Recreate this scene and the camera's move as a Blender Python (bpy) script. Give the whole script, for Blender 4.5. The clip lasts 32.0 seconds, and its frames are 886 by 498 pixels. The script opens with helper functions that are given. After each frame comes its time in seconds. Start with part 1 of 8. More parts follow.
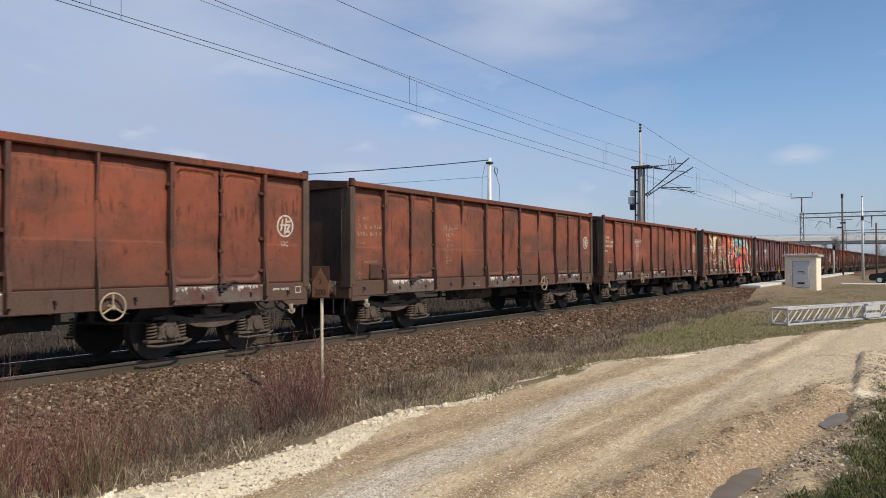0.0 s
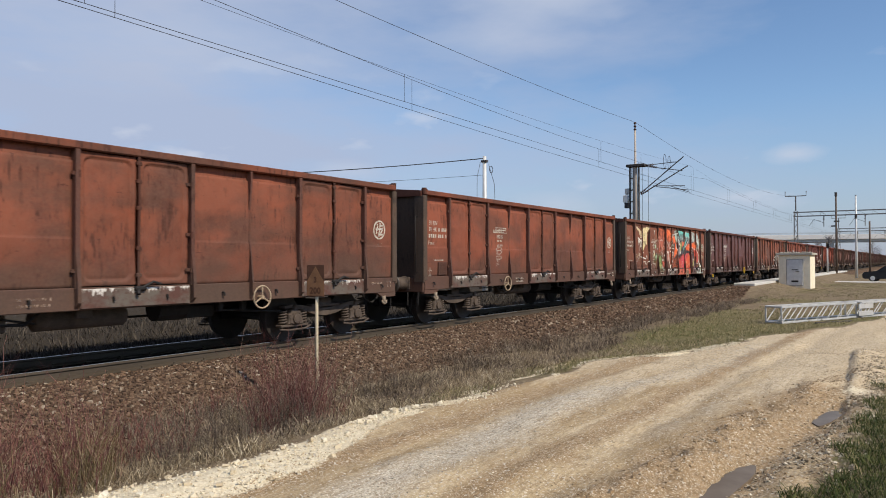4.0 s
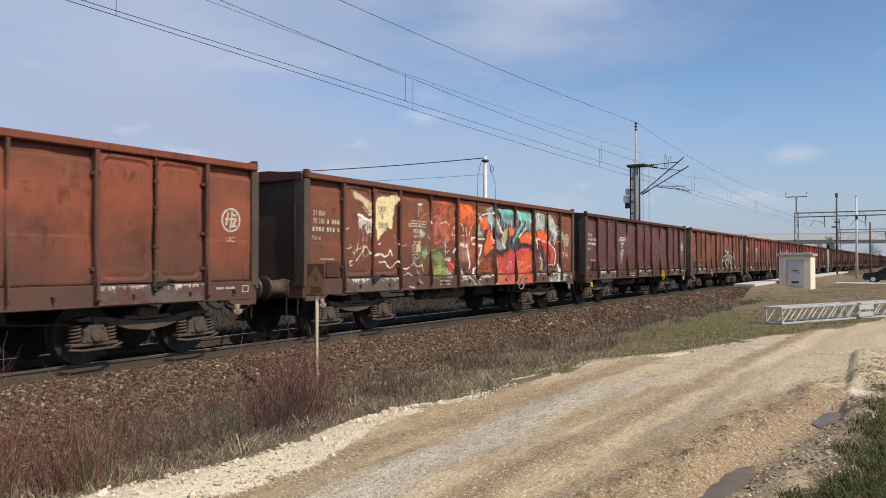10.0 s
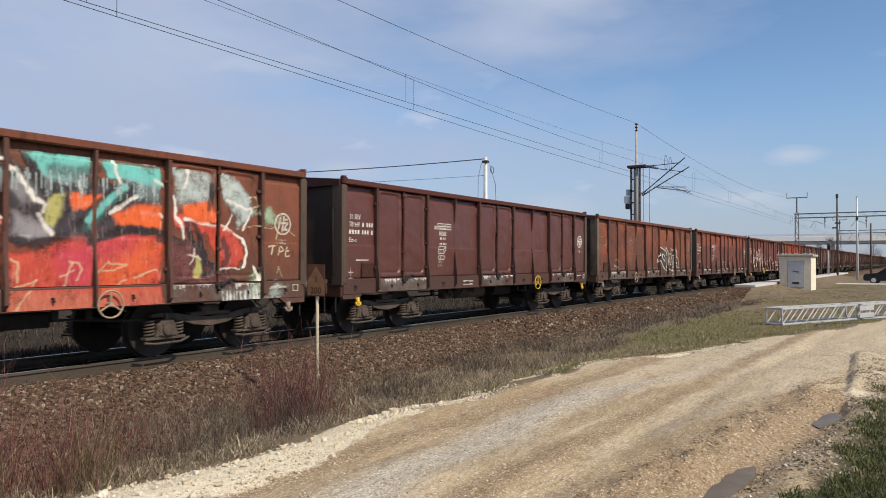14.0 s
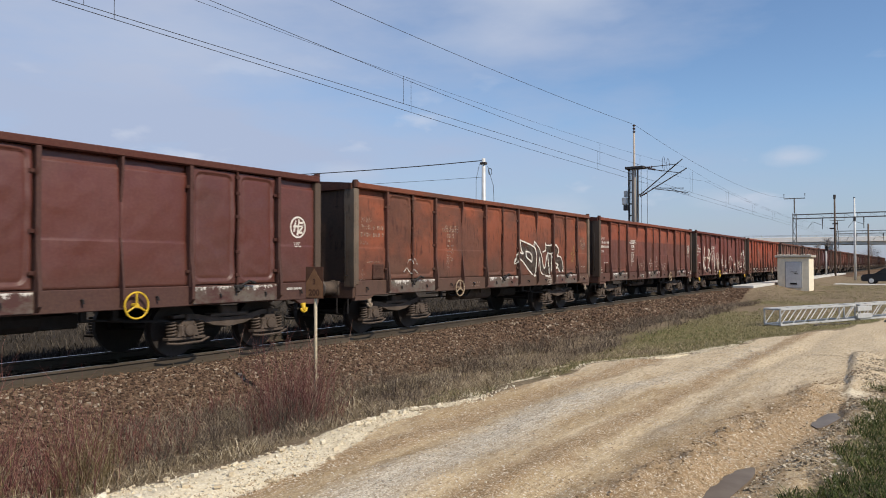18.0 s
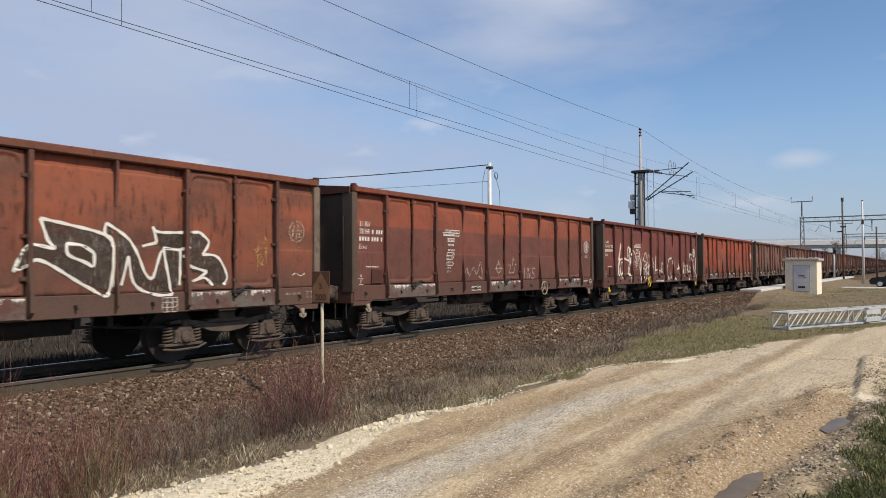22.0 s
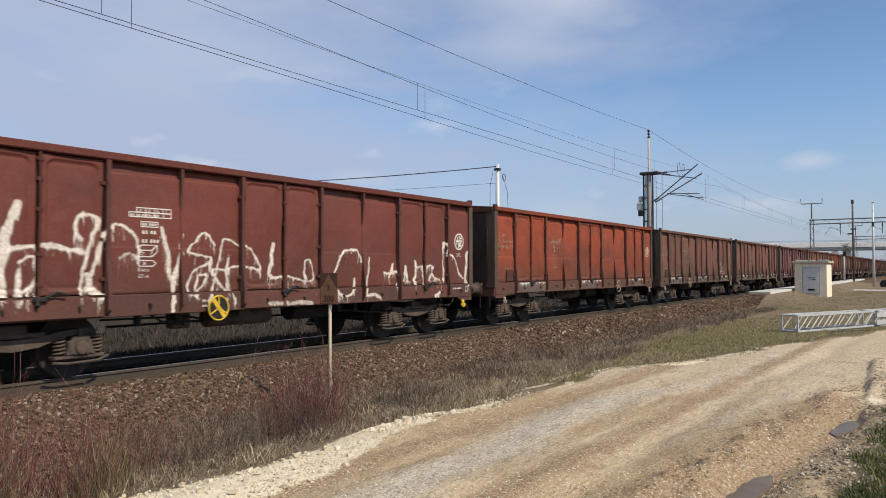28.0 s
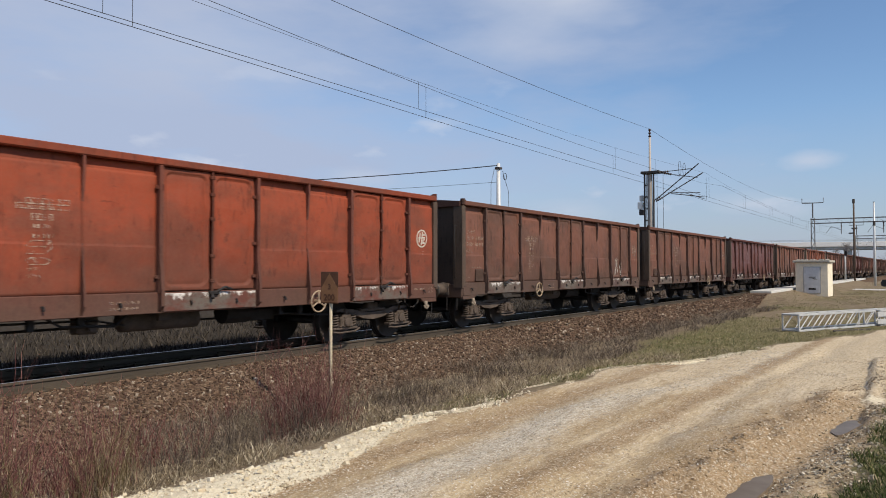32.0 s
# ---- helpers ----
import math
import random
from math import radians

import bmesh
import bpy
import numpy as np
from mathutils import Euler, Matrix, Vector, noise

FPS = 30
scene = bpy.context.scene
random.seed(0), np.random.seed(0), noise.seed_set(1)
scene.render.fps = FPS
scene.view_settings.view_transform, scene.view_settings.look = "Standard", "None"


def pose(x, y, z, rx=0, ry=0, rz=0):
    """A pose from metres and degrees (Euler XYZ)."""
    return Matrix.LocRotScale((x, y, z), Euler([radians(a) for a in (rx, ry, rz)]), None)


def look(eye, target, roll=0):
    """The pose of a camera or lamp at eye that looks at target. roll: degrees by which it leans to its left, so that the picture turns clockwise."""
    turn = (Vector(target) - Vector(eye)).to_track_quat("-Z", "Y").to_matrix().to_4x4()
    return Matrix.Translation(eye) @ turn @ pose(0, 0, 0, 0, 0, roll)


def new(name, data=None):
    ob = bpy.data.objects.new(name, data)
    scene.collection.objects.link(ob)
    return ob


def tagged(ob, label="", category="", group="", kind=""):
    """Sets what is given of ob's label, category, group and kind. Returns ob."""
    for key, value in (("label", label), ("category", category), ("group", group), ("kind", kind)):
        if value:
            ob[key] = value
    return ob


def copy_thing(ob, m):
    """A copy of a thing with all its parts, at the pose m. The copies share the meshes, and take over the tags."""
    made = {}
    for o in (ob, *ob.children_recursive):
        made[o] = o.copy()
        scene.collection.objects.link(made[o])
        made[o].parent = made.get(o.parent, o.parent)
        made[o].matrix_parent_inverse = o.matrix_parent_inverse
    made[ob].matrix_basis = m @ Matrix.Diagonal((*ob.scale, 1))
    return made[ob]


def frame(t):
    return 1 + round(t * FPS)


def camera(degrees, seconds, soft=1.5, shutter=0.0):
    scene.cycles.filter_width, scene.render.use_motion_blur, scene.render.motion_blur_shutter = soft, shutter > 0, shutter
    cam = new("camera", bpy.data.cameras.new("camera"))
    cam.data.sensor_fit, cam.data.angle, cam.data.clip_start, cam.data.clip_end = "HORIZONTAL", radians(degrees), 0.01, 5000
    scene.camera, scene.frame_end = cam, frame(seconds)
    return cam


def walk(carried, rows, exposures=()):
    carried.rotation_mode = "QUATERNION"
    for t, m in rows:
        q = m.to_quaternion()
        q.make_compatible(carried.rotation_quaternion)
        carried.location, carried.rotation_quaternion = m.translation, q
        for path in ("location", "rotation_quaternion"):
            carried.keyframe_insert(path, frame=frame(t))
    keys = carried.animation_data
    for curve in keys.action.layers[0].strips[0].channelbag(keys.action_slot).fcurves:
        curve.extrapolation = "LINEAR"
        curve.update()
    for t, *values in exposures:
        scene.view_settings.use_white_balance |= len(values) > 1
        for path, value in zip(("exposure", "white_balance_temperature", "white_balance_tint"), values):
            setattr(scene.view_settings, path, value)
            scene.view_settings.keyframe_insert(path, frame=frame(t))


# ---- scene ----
# ---- the camera and its walk ----
cam = camera(62.2, 32.0, soft=0.95, shutter=0.3)
EYE = (0.0, -11.27, 1.542)


def aim(yaw, pitch, roll):
    a, b = radians(yaw), radians(pitch)
    way = Vector((math.cos(a) * math.cos(b), math.sin(a) * math.cos(b), math.sin(b)))
    return look(EYE, Vector(EYE) + way * 10, roll)


# seconds, turn from the track, tilt, roll
PATH = [
    (0, 33.462, 1.116, -0.136), (0.5, 33.38, 1.118, -0.158), (1, 33.278, 1.086, -0.139), (1.5, 33.215, 1.055, -0.146),
    (2, 33.176, 1.066, -0.204), (2.5, 33.145, 1.056, -0.213), (3, 33.114, 1.023, -0.183), (3.5, 33.088, 0.993, -0.17),
    (5.5, 33.059, 0.93, -0.047), (6, 33.051, 0.876, -0.018), (6.5, 33.051, 0.868, -0.011), (7, 33.058, 0.876, -0.021),
    (7.5, 33.054, 0.869, -0.023), (8, 33.068, 0.878, -0.01), (8.5, 33.071, 0.876, 0.023), (9, 33.078, 0.908, 0.052),
    (9.5, 33.09, 0.924, 0.081), (10, 33.104, 0.938, 0.078), (10.5, 33.085, 0.991, 0.03), (11, 33.091, 0.997, 0.024),
    (11.5, 33.1, 0.998, 0.064), (12, 33.108, 0.992, 0.1), (12.5, 33.108, 0.993, 0.119), (13, 33.112, 1.008, 0.1),
    (13.5, 33.137, 1.026, 0.07), (14, 33.136, 1.005, 0.081), (14.5, 33.114, 0.993, 0.097), (16.5, 33.047, 1.044, 0.006),
    (17, 33.031, 1.068, -0.012), (17.5, 33.006, 1.082, -0.048), (18, 32.998, 1.142, -0.091), (18.5, 33.025, 1.178, -0.118),
    (19, 33.126, 1.239, -0.141), (19.5, 33.25, 1.295, -0.182), (20, 33.35, 1.356, -0.228), (20.5, 33.373, 1.391, -0.23),
    (21, 33.395, 1.396, -0.22), (21.5, 33.433, 1.423, -0.239), (22, 33.481, 1.485, -0.252), (22.5, 33.543, 1.532, -0.267),
    (23, 33.587, 1.571, -0.293), (23.5, 33.671, 1.598, -0.297), (24, 33.729, 1.629, -0.277), (24.5, 33.8, 1.663, -0.284),
    (25, 33.842, 1.702, -0.298), (25.5, 33.86, 1.695, -0.279), (27.5, 34.056, 1.725, -0.168), (28, 34.091, 1.616, -0.133),
    (28.5, 34.107, 1.585, -0.159), (29, 34.128, 1.593, -0.196), (29.5, 34.153, 1.601, -0.181), (30, 34.162, 1.57, -0.137),
    (30.5, 34.156, 1.541, -0.122), (31, 34.155, 1.541, -0.134), (31.5, 34.154, 1.537, -0.106), (32, 34.154, 1.536, -0.077),
]
walk(cam, [(t, aim(a, b, c)) for t, a, b, c in PATH])

# ---- world and sun ----
SUN = Vector((-0.09, -0.72, 0.67)).normalized()
world = bpy.data.worlds.new("sky")
scene.world = world
world.use_nodes = True
wn, wl = world.node_tree.nodes, world.node_tree.links
wn.clear()
sky = wn.new("ShaderNodeTexSky")
sky.sky_type, sky.sun_disc = "NISHITA", False
sky.sun_elevation = math.asin(SUN.z)
sky.sun_rotation = math.atan2(SUN.x, SUN.y)
sky.air_density, sky.dust_density, sky.ozone_density = 1.0, 0.4, 3.0


def sky_node(kind, **values):
    n = wn.new(kind)
    for k, v in values.items():
        n.inputs[k].default_value = v
    return n


def sky_ramp(source, stops):
    r = wn.new("ShaderNodeValToRGB")
    for e, (p, v) in zip(r.color_ramp.elements, stops):
        e.position, e.color = p, (v, v, v, 1)
    wl.new(source, r.inputs["Fac"])
    return r.outputs["Color"]


def sky_mix(fac, a, b):
    m = wn.new("ShaderNodeMixRGB")
    wl.new(fac, m.inputs["Fac"])
    wl.new(a, m.inputs["Color1"])
    m.inputs["Color2"].default_value = (*b, 1)
    return m.outputs[0]


wtc = wn.new("ShaderNodeTexCoord")


def sky_noise(scale, shift, size, detail, rough):
    mp = sky_node("ShaderNodeMapping", Scale=scale, Location=shift)
    nz = sky_node("ShaderNodeTexNoise", Scale=size, Detail=detail, Roughness=rough)
    wl.new(wtc.outputs["Generated"], mp.inputs["Vector"])
    wl.new(mp.outputs[0], nz.inputs["Vector"])
    return nz.outputs["Fac"]


wsep = wn.new("ShaderNodeSeparateXYZ")
wl.new(wtc.outputs["Generated"], wsep.inputs[0])
# blue sky, pale haze low down, a thin streaky veil and a few small clouds
bluer = sky_node("ShaderNodeMixRGB", Fac=1.0, Color2=(1.05, 1.12, 1.20, 1))
bluer.blend_type = "MULTIPLY"
wl.new(sky.outputs[0], bluer.inputs["Color1"])
tone = sky_mix(sky_ramp(wsep.outputs["Z"], [(0.0, 0.75), (0.20, 0.0)]), bluer.outputs[0], (2.85, 3.22, 4.55))
side = wn.new("ShaderNodeMath")
side.operation = "MULTIPLY_ADD"
wl.new(wsep.outputs["Y"], side.inputs[0])
side.inputs[1].default_value = 0.50
wl.new(sky_noise((1.2, 1.2, 4.2), (0.3, 0.1, 0.0), 1.9, 7, 0.55), side.inputs[2])
tone = sky_mix(sky_ramp(side.outputs[0], [(0.54, 0.0), (0.90, 0.95)]), tone, (3.78, 4.42, 5.95))
puff = wn.new("ShaderNodeMath")
puff.operation = "MULTIPLY"
wl.new(sky_ramp(sky_noise((1, 1, 2.6), (1.7, 0.4, 0.3), 7.0, 6, 0.5), [(0.62, 0.0), (0.74, 0.75)]), puff.inputs[0])
wl.new(sky_ramp(wsep.outputs["Z"], [(0.16, 1.0), (0.30, 0.0)]), puff.inputs[1])
tone = sky_mix(puff.outputs[0], tone, (5.6, 6.0, 7.0))


def cloud(tone, at, size, dense, hue=(5.3, 5.7, 6.7)):
    """A soft flat cloud round one direction, torn at its edge."""
    mp = sky_node("ShaderNodeMapping", Scale=(1, 1, 3.2))
    wl.new(wtc.outputs["Generated"], mp.inputs["Vector"])
    gap = wn.new("ShaderNodeVectorMath")
    gap.operation = "DISTANCE"
    wl.new(mp.outputs[0], gap.inputs[0])
    gap.inputs[1].default_value = (at[0], at[1], at[2] * 3.2)
    torn = wn.new("ShaderNodeMath")
    torn.operation = "MULTIPLY_ADD"
    wl.new(sky_noise((1, 1, 2.6), (at[0] * 9, at[1] * 7, 0.3), 0.55 / size, 6, 0.55), torn.inputs[0])
    torn.inputs[1].default_value = size * 1.6
    wl.new(gap.outputs["Value"], torn.inputs[2])
    return sky_mix(sky_ramp(torn.outputs[0], [(size * 0.75, dense), (size * 1.75, 0.0)]), tone, hue)


for at, size, dense in (((0.857, 0.386, 0.345), 0.16, 0.75), ((0.836, 0.465, 0.291), 0.12, 0.4), ((0.983, 0.129, 0.129), 0.045, 0.6), ((0.976, 0.203, 0.08), 0.06, 0.45), ((0.908, 0.411, 0.078), 0.06, 0.35), ((0.987, 0.146, 0.072), 0.05, 0.35), ((0.752, 0.648, 0.123), 0.06, 0.45), ((0.56, 0.782, 0.274), 0.25, 0.4)):
    tone = cloud(tone, at, size, dense)
wbg = sky_node("ShaderNodeBackground", Strength=0.112)
wout = wn.new("ShaderNodeOutputWorld")
wl.new(tone, wbg.inputs["Color"])
wl.new(wbg.outputs[0], wout.inputs["Surface"])

sun_data = bpy.data.lights.new("sun", "SUN")
sun_data.energy, sun_data.angle, sun_data.color = 4.2, radians(0.8), (1.0, 0.89, 0.73)
sun = new("sun", sun_data)
sun.matrix_world = look(SUN * 60, (0, 0, 0))
scene.view_settings.exposure = 0.0


# ---- mesh tools ----
class Geo:
    """Collects vertices and faces of one mesh."""

    def __init__(self):
        self.v, self.f = [], []

    def add(self, verts, faces):
        n = len(self.v)
        self.v += [tuple(p) for p in verts]
        self.f += [tuple(i + n for i in q) for q in faces]
        return self

    def box(self, x0, x1, y0, y1, z0, z1, c=0.0):
        if c <= 0:
            vs = [(x, y, z) for z in (z0, z1) for y in (y0, y1) for x in (x0, x1)]
            return self.add(vs, [(0, 2, 3, 1), (4, 5, 7, 6), (0, 1, 5, 4), (2, 6, 7, 3), (0, 4, 6, 2), (1, 3, 7, 5)])
        mid, half = ((x0 + x1) / 2, (y0 + y1) / 2, (z0 + z1) / 2), (abs(x1 - x0) / 2, abs(y1 - y0) / 2, abs(z1 - z0) / 2)
        vs, idx = [], {}
        for sx in (-1, 1):
            for sy in (-1, 1):
                for sz in (-1, 1):
                    for a in range(3):
                        s = (sx, sy, sz)
                        idx[s, a] = len(vs)
                        vs.append(tuple(mid[k] + s[k] * (half[k] - (0 if k == a else min(c, half[k] * 0.9))) for k in range(3)))
        fs = []
        for a in range(3):
            b, d = (a + 1) % 3, (a + 2) % 3
            for s in (-1, 1):
                q = []
                for sb, sd in ((-1, -1), (1, -1), (1, 1), (-1, 1)):
                    k = [0, 0, 0]
                    k[a], k[b], k[d] = s, sb, sd
                    q.append(idx[tuple(k), a])
                fs.append(tuple(q))
            for sb in (-1, 1):
                for sd in (-1, 1):
                    lo, hi = [0, 0, 0], [0, 0, 0]
                    lo[a], lo[b], lo[d] = -1, sb, sd
                    hi[a], hi[b], hi[d] = 1, sb, sd
                    fs.append((idx[tuple(lo), b], idx[tuple(hi), b], idx[tuple(hi), d], idx[tuple(lo), d]))
        for sx in (-1, 1):
            for sy in (-1, 1):
                for sz in (-1, 1):
                    fs.append(tuple(idx[(sx, sy, sz), a] for a in range(3)))
        return self.add(vs, fs)

    def tube(self, pts, r, n=8, caps=True):
        pts = [Vector(p) for p in pts]
        rr = r if isinstance(r, (list, tuple)) else [r] * len(pts)
        rings = []
        side = None
        for i, p in enumerate(pts):
            d = (pts[min(i + 1, len(pts) - 1)] - pts[max(i - 1, 0)]).normalized()
            if side is None:
                side = d.cross(Vector((0, 0, 1)) if abs(d.z) < 0.9 else Vector((1, 0, 0))).normalized()
            side = (side - d * side.dot(d)).normalized()
            up = d.cross(side)
            rings.append([p + (side * math.cos(2 * math.pi * k / n) + up * math.sin(2 * math.pi * k / n)) * rr[i] for k in range(n)])
        vs = [q for ring in rings for q in ring]
        fs = [(i * n + k, i * n + (k + 1) % n, (i + 1) * n + (k + 1) % n, (i + 1) * n + k) for i in range(len(pts) - 1) for k in range(n)]
        if caps:
            fs += [tuple(range(n - 1, -1, -1)), tuple((len(pts) - 1) * n + k for k in range(n))]
        return self.add(vs, fs)

    def prism(self, poly, axis, a, b):
        """A flat outline of two coordinates, drawn out along an axis from a to b."""
        n = len(poly)
        put = {"x": lambda p, q: (q, p[0], p[1]), "y": lambda p, q: (p[0], q, p[1]), "z": lambda p, q: (p[0], p[1], q)}[axis]
        vs = [put(p, q) for q in (a, b) for p in poly]
        fs = [tuple(range(n)), tuple(range(2 * n - 1, n - 1, -1))] + [(i, (i + 1) % n, n + (i + 1) % n, n + i) for i in range(n)]
        return self.add(vs, fs)

    def ring(self, centre, big, small, axis="y", n=28, m=8):
        c, vs = Vector(centre), []
        for i in range(n):
            a = 2 * math.pi * i / n
            for k in range(m):
                b = 2 * math.pi * k / m
                q = big + small * math.cos(b)
                w = {"y": (q * math.cos(a), small * math.sin(b), q * math.sin(a)), "x": (small * math.sin(b), q * math.cos(a), q * math.sin(a)),
                     "z": (q * math.cos(a), q * math.sin(a), small * math.sin(b))}[axis]
                vs.append(c + Vector(w))
        return self.add(vs, [(i * m + k, i * m + (k + 1) % m, ((i + 1) % n) * m + (k + 1) % m, ((i + 1) % n) * m + k) for i in range(n) for k in range(m)])

    def sheet(self, nx, nz, at):
        """A grid of nx by nz cells; at(i, j) gives each point."""
        vs = [at(i / nx, j / nz) for j in range(nz + 1) for i in range(nx + 1)]
        return self.add(vs, [(j * (nx + 1) + i, j * (nx + 1) + i + 1, (j + 1) * (nx + 1) + i + 1, (j + 1) * (nx + 1) + i) for j in range(nz) for i in range(nx)])

    def mesh(self, name, smooth=False, normals=True):
        me = bpy.data.meshes.new(name)
        me.from_pydata(self.v, [], self.f)
        if normals:
            bm = bmesh.new()
            bm.from_mesh(me)
            bmesh.ops.recalc_face_normals(bm, faces=bm.faces)
            bm.to_mesh(me)
            bm.free()
        if smooth:
            me.polygons.foreach_set("use_smooth", [True] * len(me.polygons))
        me.update()
        return me


def put(name, mesh, material, parent=None, label="", m=None):
    """An object on a mesh, with a material of its own, under its thing."""
    ob = new(name, mesh)
    if not mesh.materials:
        mesh.materials.append(material)
    ob.material_slots[0].link = "OBJECT"
    ob.material_slots[0].material = material
    if parent:
        ob.parent = parent
    if m:
        ob.matrix_basis = m
    if label:
        ob["label"] = label
    return ob


def part(name, geo, material, parent=None, label="", smooth=False):
    return put(name, geo.mesh(name, smooth), material, parent, label)


def thing(name, m, label, category, group="", kind=""):
    ob = new(name)
    ob.matrix_basis = m
    return tagged(ob, label, category, group, kind)


def smoothstep(a, b, x):
    t = min(1.0, max(0.0, (x - a) / (b - a)))
    return t * t * (3 - 2 * t)


# ---- materials ----
class Mat:
    """A small builder of node materials."""

    def __init__(self, name, rough=0.8, metal=0.0, spec=0.3):
        self.m = bpy.data.materials.new(name)
        self.m.use_nodes = True
        self.n, self.l = self.m.node_tree.nodes, self.m.node_tree.links
        self.b = self.n["Principled BSDF"]
        self.b.inputs["Roughness"].default_value, self.b.inputs["Metallic"].default_value = rough, metal
        self.b.inputs["Specular IOR Level"].default_value = spec
        self.tc = self.n.new("ShaderNodeTexCoord")
        self.oi = None

    def coords(self, scale=(1, 1, 1), shift=(0, 0, 0), kind="Object"):
        mp = self.n.new("ShaderNodeMapping")
        mp.inputs["Scale"].default_value, mp.inputs["Location"].default_value = scale, shift
        self.l.new(self.tc.outputs[kind], mp.inputs["Vector"])
        return mp.outputs[0]

    def noise(self, scale, detail=4, rough=0.55, stretch=(1, 1, 1), shift=(0, 0, 0), kind="Object"):
        t = self.n.new("ShaderNodeTexNoise")
        t.inputs["Scale"].default_value, t.inputs["Detail"].default_value, t.inputs["Roughness"].default_value = scale, detail, rough
        self.l.new(self.coords(stretch, shift, kind), t.inputs["Vector"])
        return t.outputs["Fac"]

    def cells(self, scale, out="Color", stretch=(1, 1, 1)):
        t = self.n.new("ShaderNodeTexVoronoi")
        t.inputs["Scale"].default_value = scale
        self.l.new(self.coords(stretch), t.inputs["Vector"])
        return t.outputs[out]

    def ramp(self, fac, stops):
        r = self.n.new("ShaderNodeValToRGB")
        e = r.color_ramp.elements
        while len(e) < len(stops):
            e.new(0.5)
        for k, (p, c) in enumerate(stops):
            e[k].position = p
            e[k].color = (c, c, c, 1) if isinstance(c, (int, float)) else (*c, 1)
        self.l.new(fac, r.inputs["Fac"])
        return r.outputs["Color"]

    def mix(self, fac, a, b, kind="MIX"):
        x = self.n.new("ShaderNodeMixRGB")
        x.blend_type = kind
        for s, v in (("Fac", fac), ("Color1", a), ("Color2", b)):
            if isinstance(v, (int, float)):
                x.inputs[s].default_value = v if s == "Fac" else (v, v, v, 1)
            elif isinstance(v, tuple):
                x.inputs[s].default_value = (*v, 1)
            else:
                self.l.new(v, x.inputs[s])
        return x.outputs[0]

    def math(self, op, a, b):
        x = self.n.new("ShaderNodeMath")
        x.operation = op
        for k, v in enumerate((a, b)):
            if isinstance(v, (int, float)):
                x.inputs[k].default_value = v
            else:
                self.l.new(v, x.inputs[k])
        return x.outputs[0]

    def axis(self, k, kind="Object"):
        s = self.n.new("ShaderNodeSeparateXYZ")
        self.l.new(self.tc.outputs[kind], s.inputs[0])
        return s.outputs[k]

    def each(self):
        if not self.oi:
            self.oi = self.n.new("ShaderNodeObjectInfo")
        return self.oi.outputs["Random"]

    def island(self):
        return self.n.new("ShaderNodeNewGeometry").outputs["Random Per Island"]

    def attr(self, name):
        a = self.n.new("ShaderNodeAttribute")
        a.attribute_name = name
        s = self.n.new("ShaderNodeSeparateColor")
        self.l.new(a.outputs["Color"], s.inputs[0])
        return s.outputs

    def bump(self, fac, strength=0.3, distance=0.01):
        x = self.n.new("ShaderNodeBump")
        x.inputs["Strength"].default_value, x.inputs["Distance"].default_value = strength, distance
        self.l.new(fac, x.inputs["Height"])
        self.l.new(x.outputs[0], self.b.inputs["Normal"])
        return self

    def color(self, c):
        if isinstance(c, tuple):
            self.b.inputs["Base Color"].default_value = (*c, 1)
        else:
            self.l.new(c, self.b.inputs["Base Color"])
        return self

    def rough(self, fac):
        self.l.new(fac, self.b.inputs["Roughness"])
        return self


def plain(name, c, rough=0.7, metal=0.0, vary=0.25, scale=6.0, bump=0.15, stretch=(1, 1, 1)):
    """A worn surface of one colour, with broad blotches and fine grain."""
    q = Mat(name, rough, metal)
    broad, fine = q.noise(scale, 5, 0.6, stretch), q.noise(scale * 9, 4, 0.6, stretch)
    dark, lite = tuple(x * (1 - vary) for x in c), tuple(min(1, x * (1 + vary)) for x in c)
    q.color(q.mix(0.35, q.ramp(broad, [(0.3, dark), (0.7, lite)]), q.ramp(fine, [(0.3, dark), (0.7, lite)])))
    return q.bump(fine, bump, 0.004).m


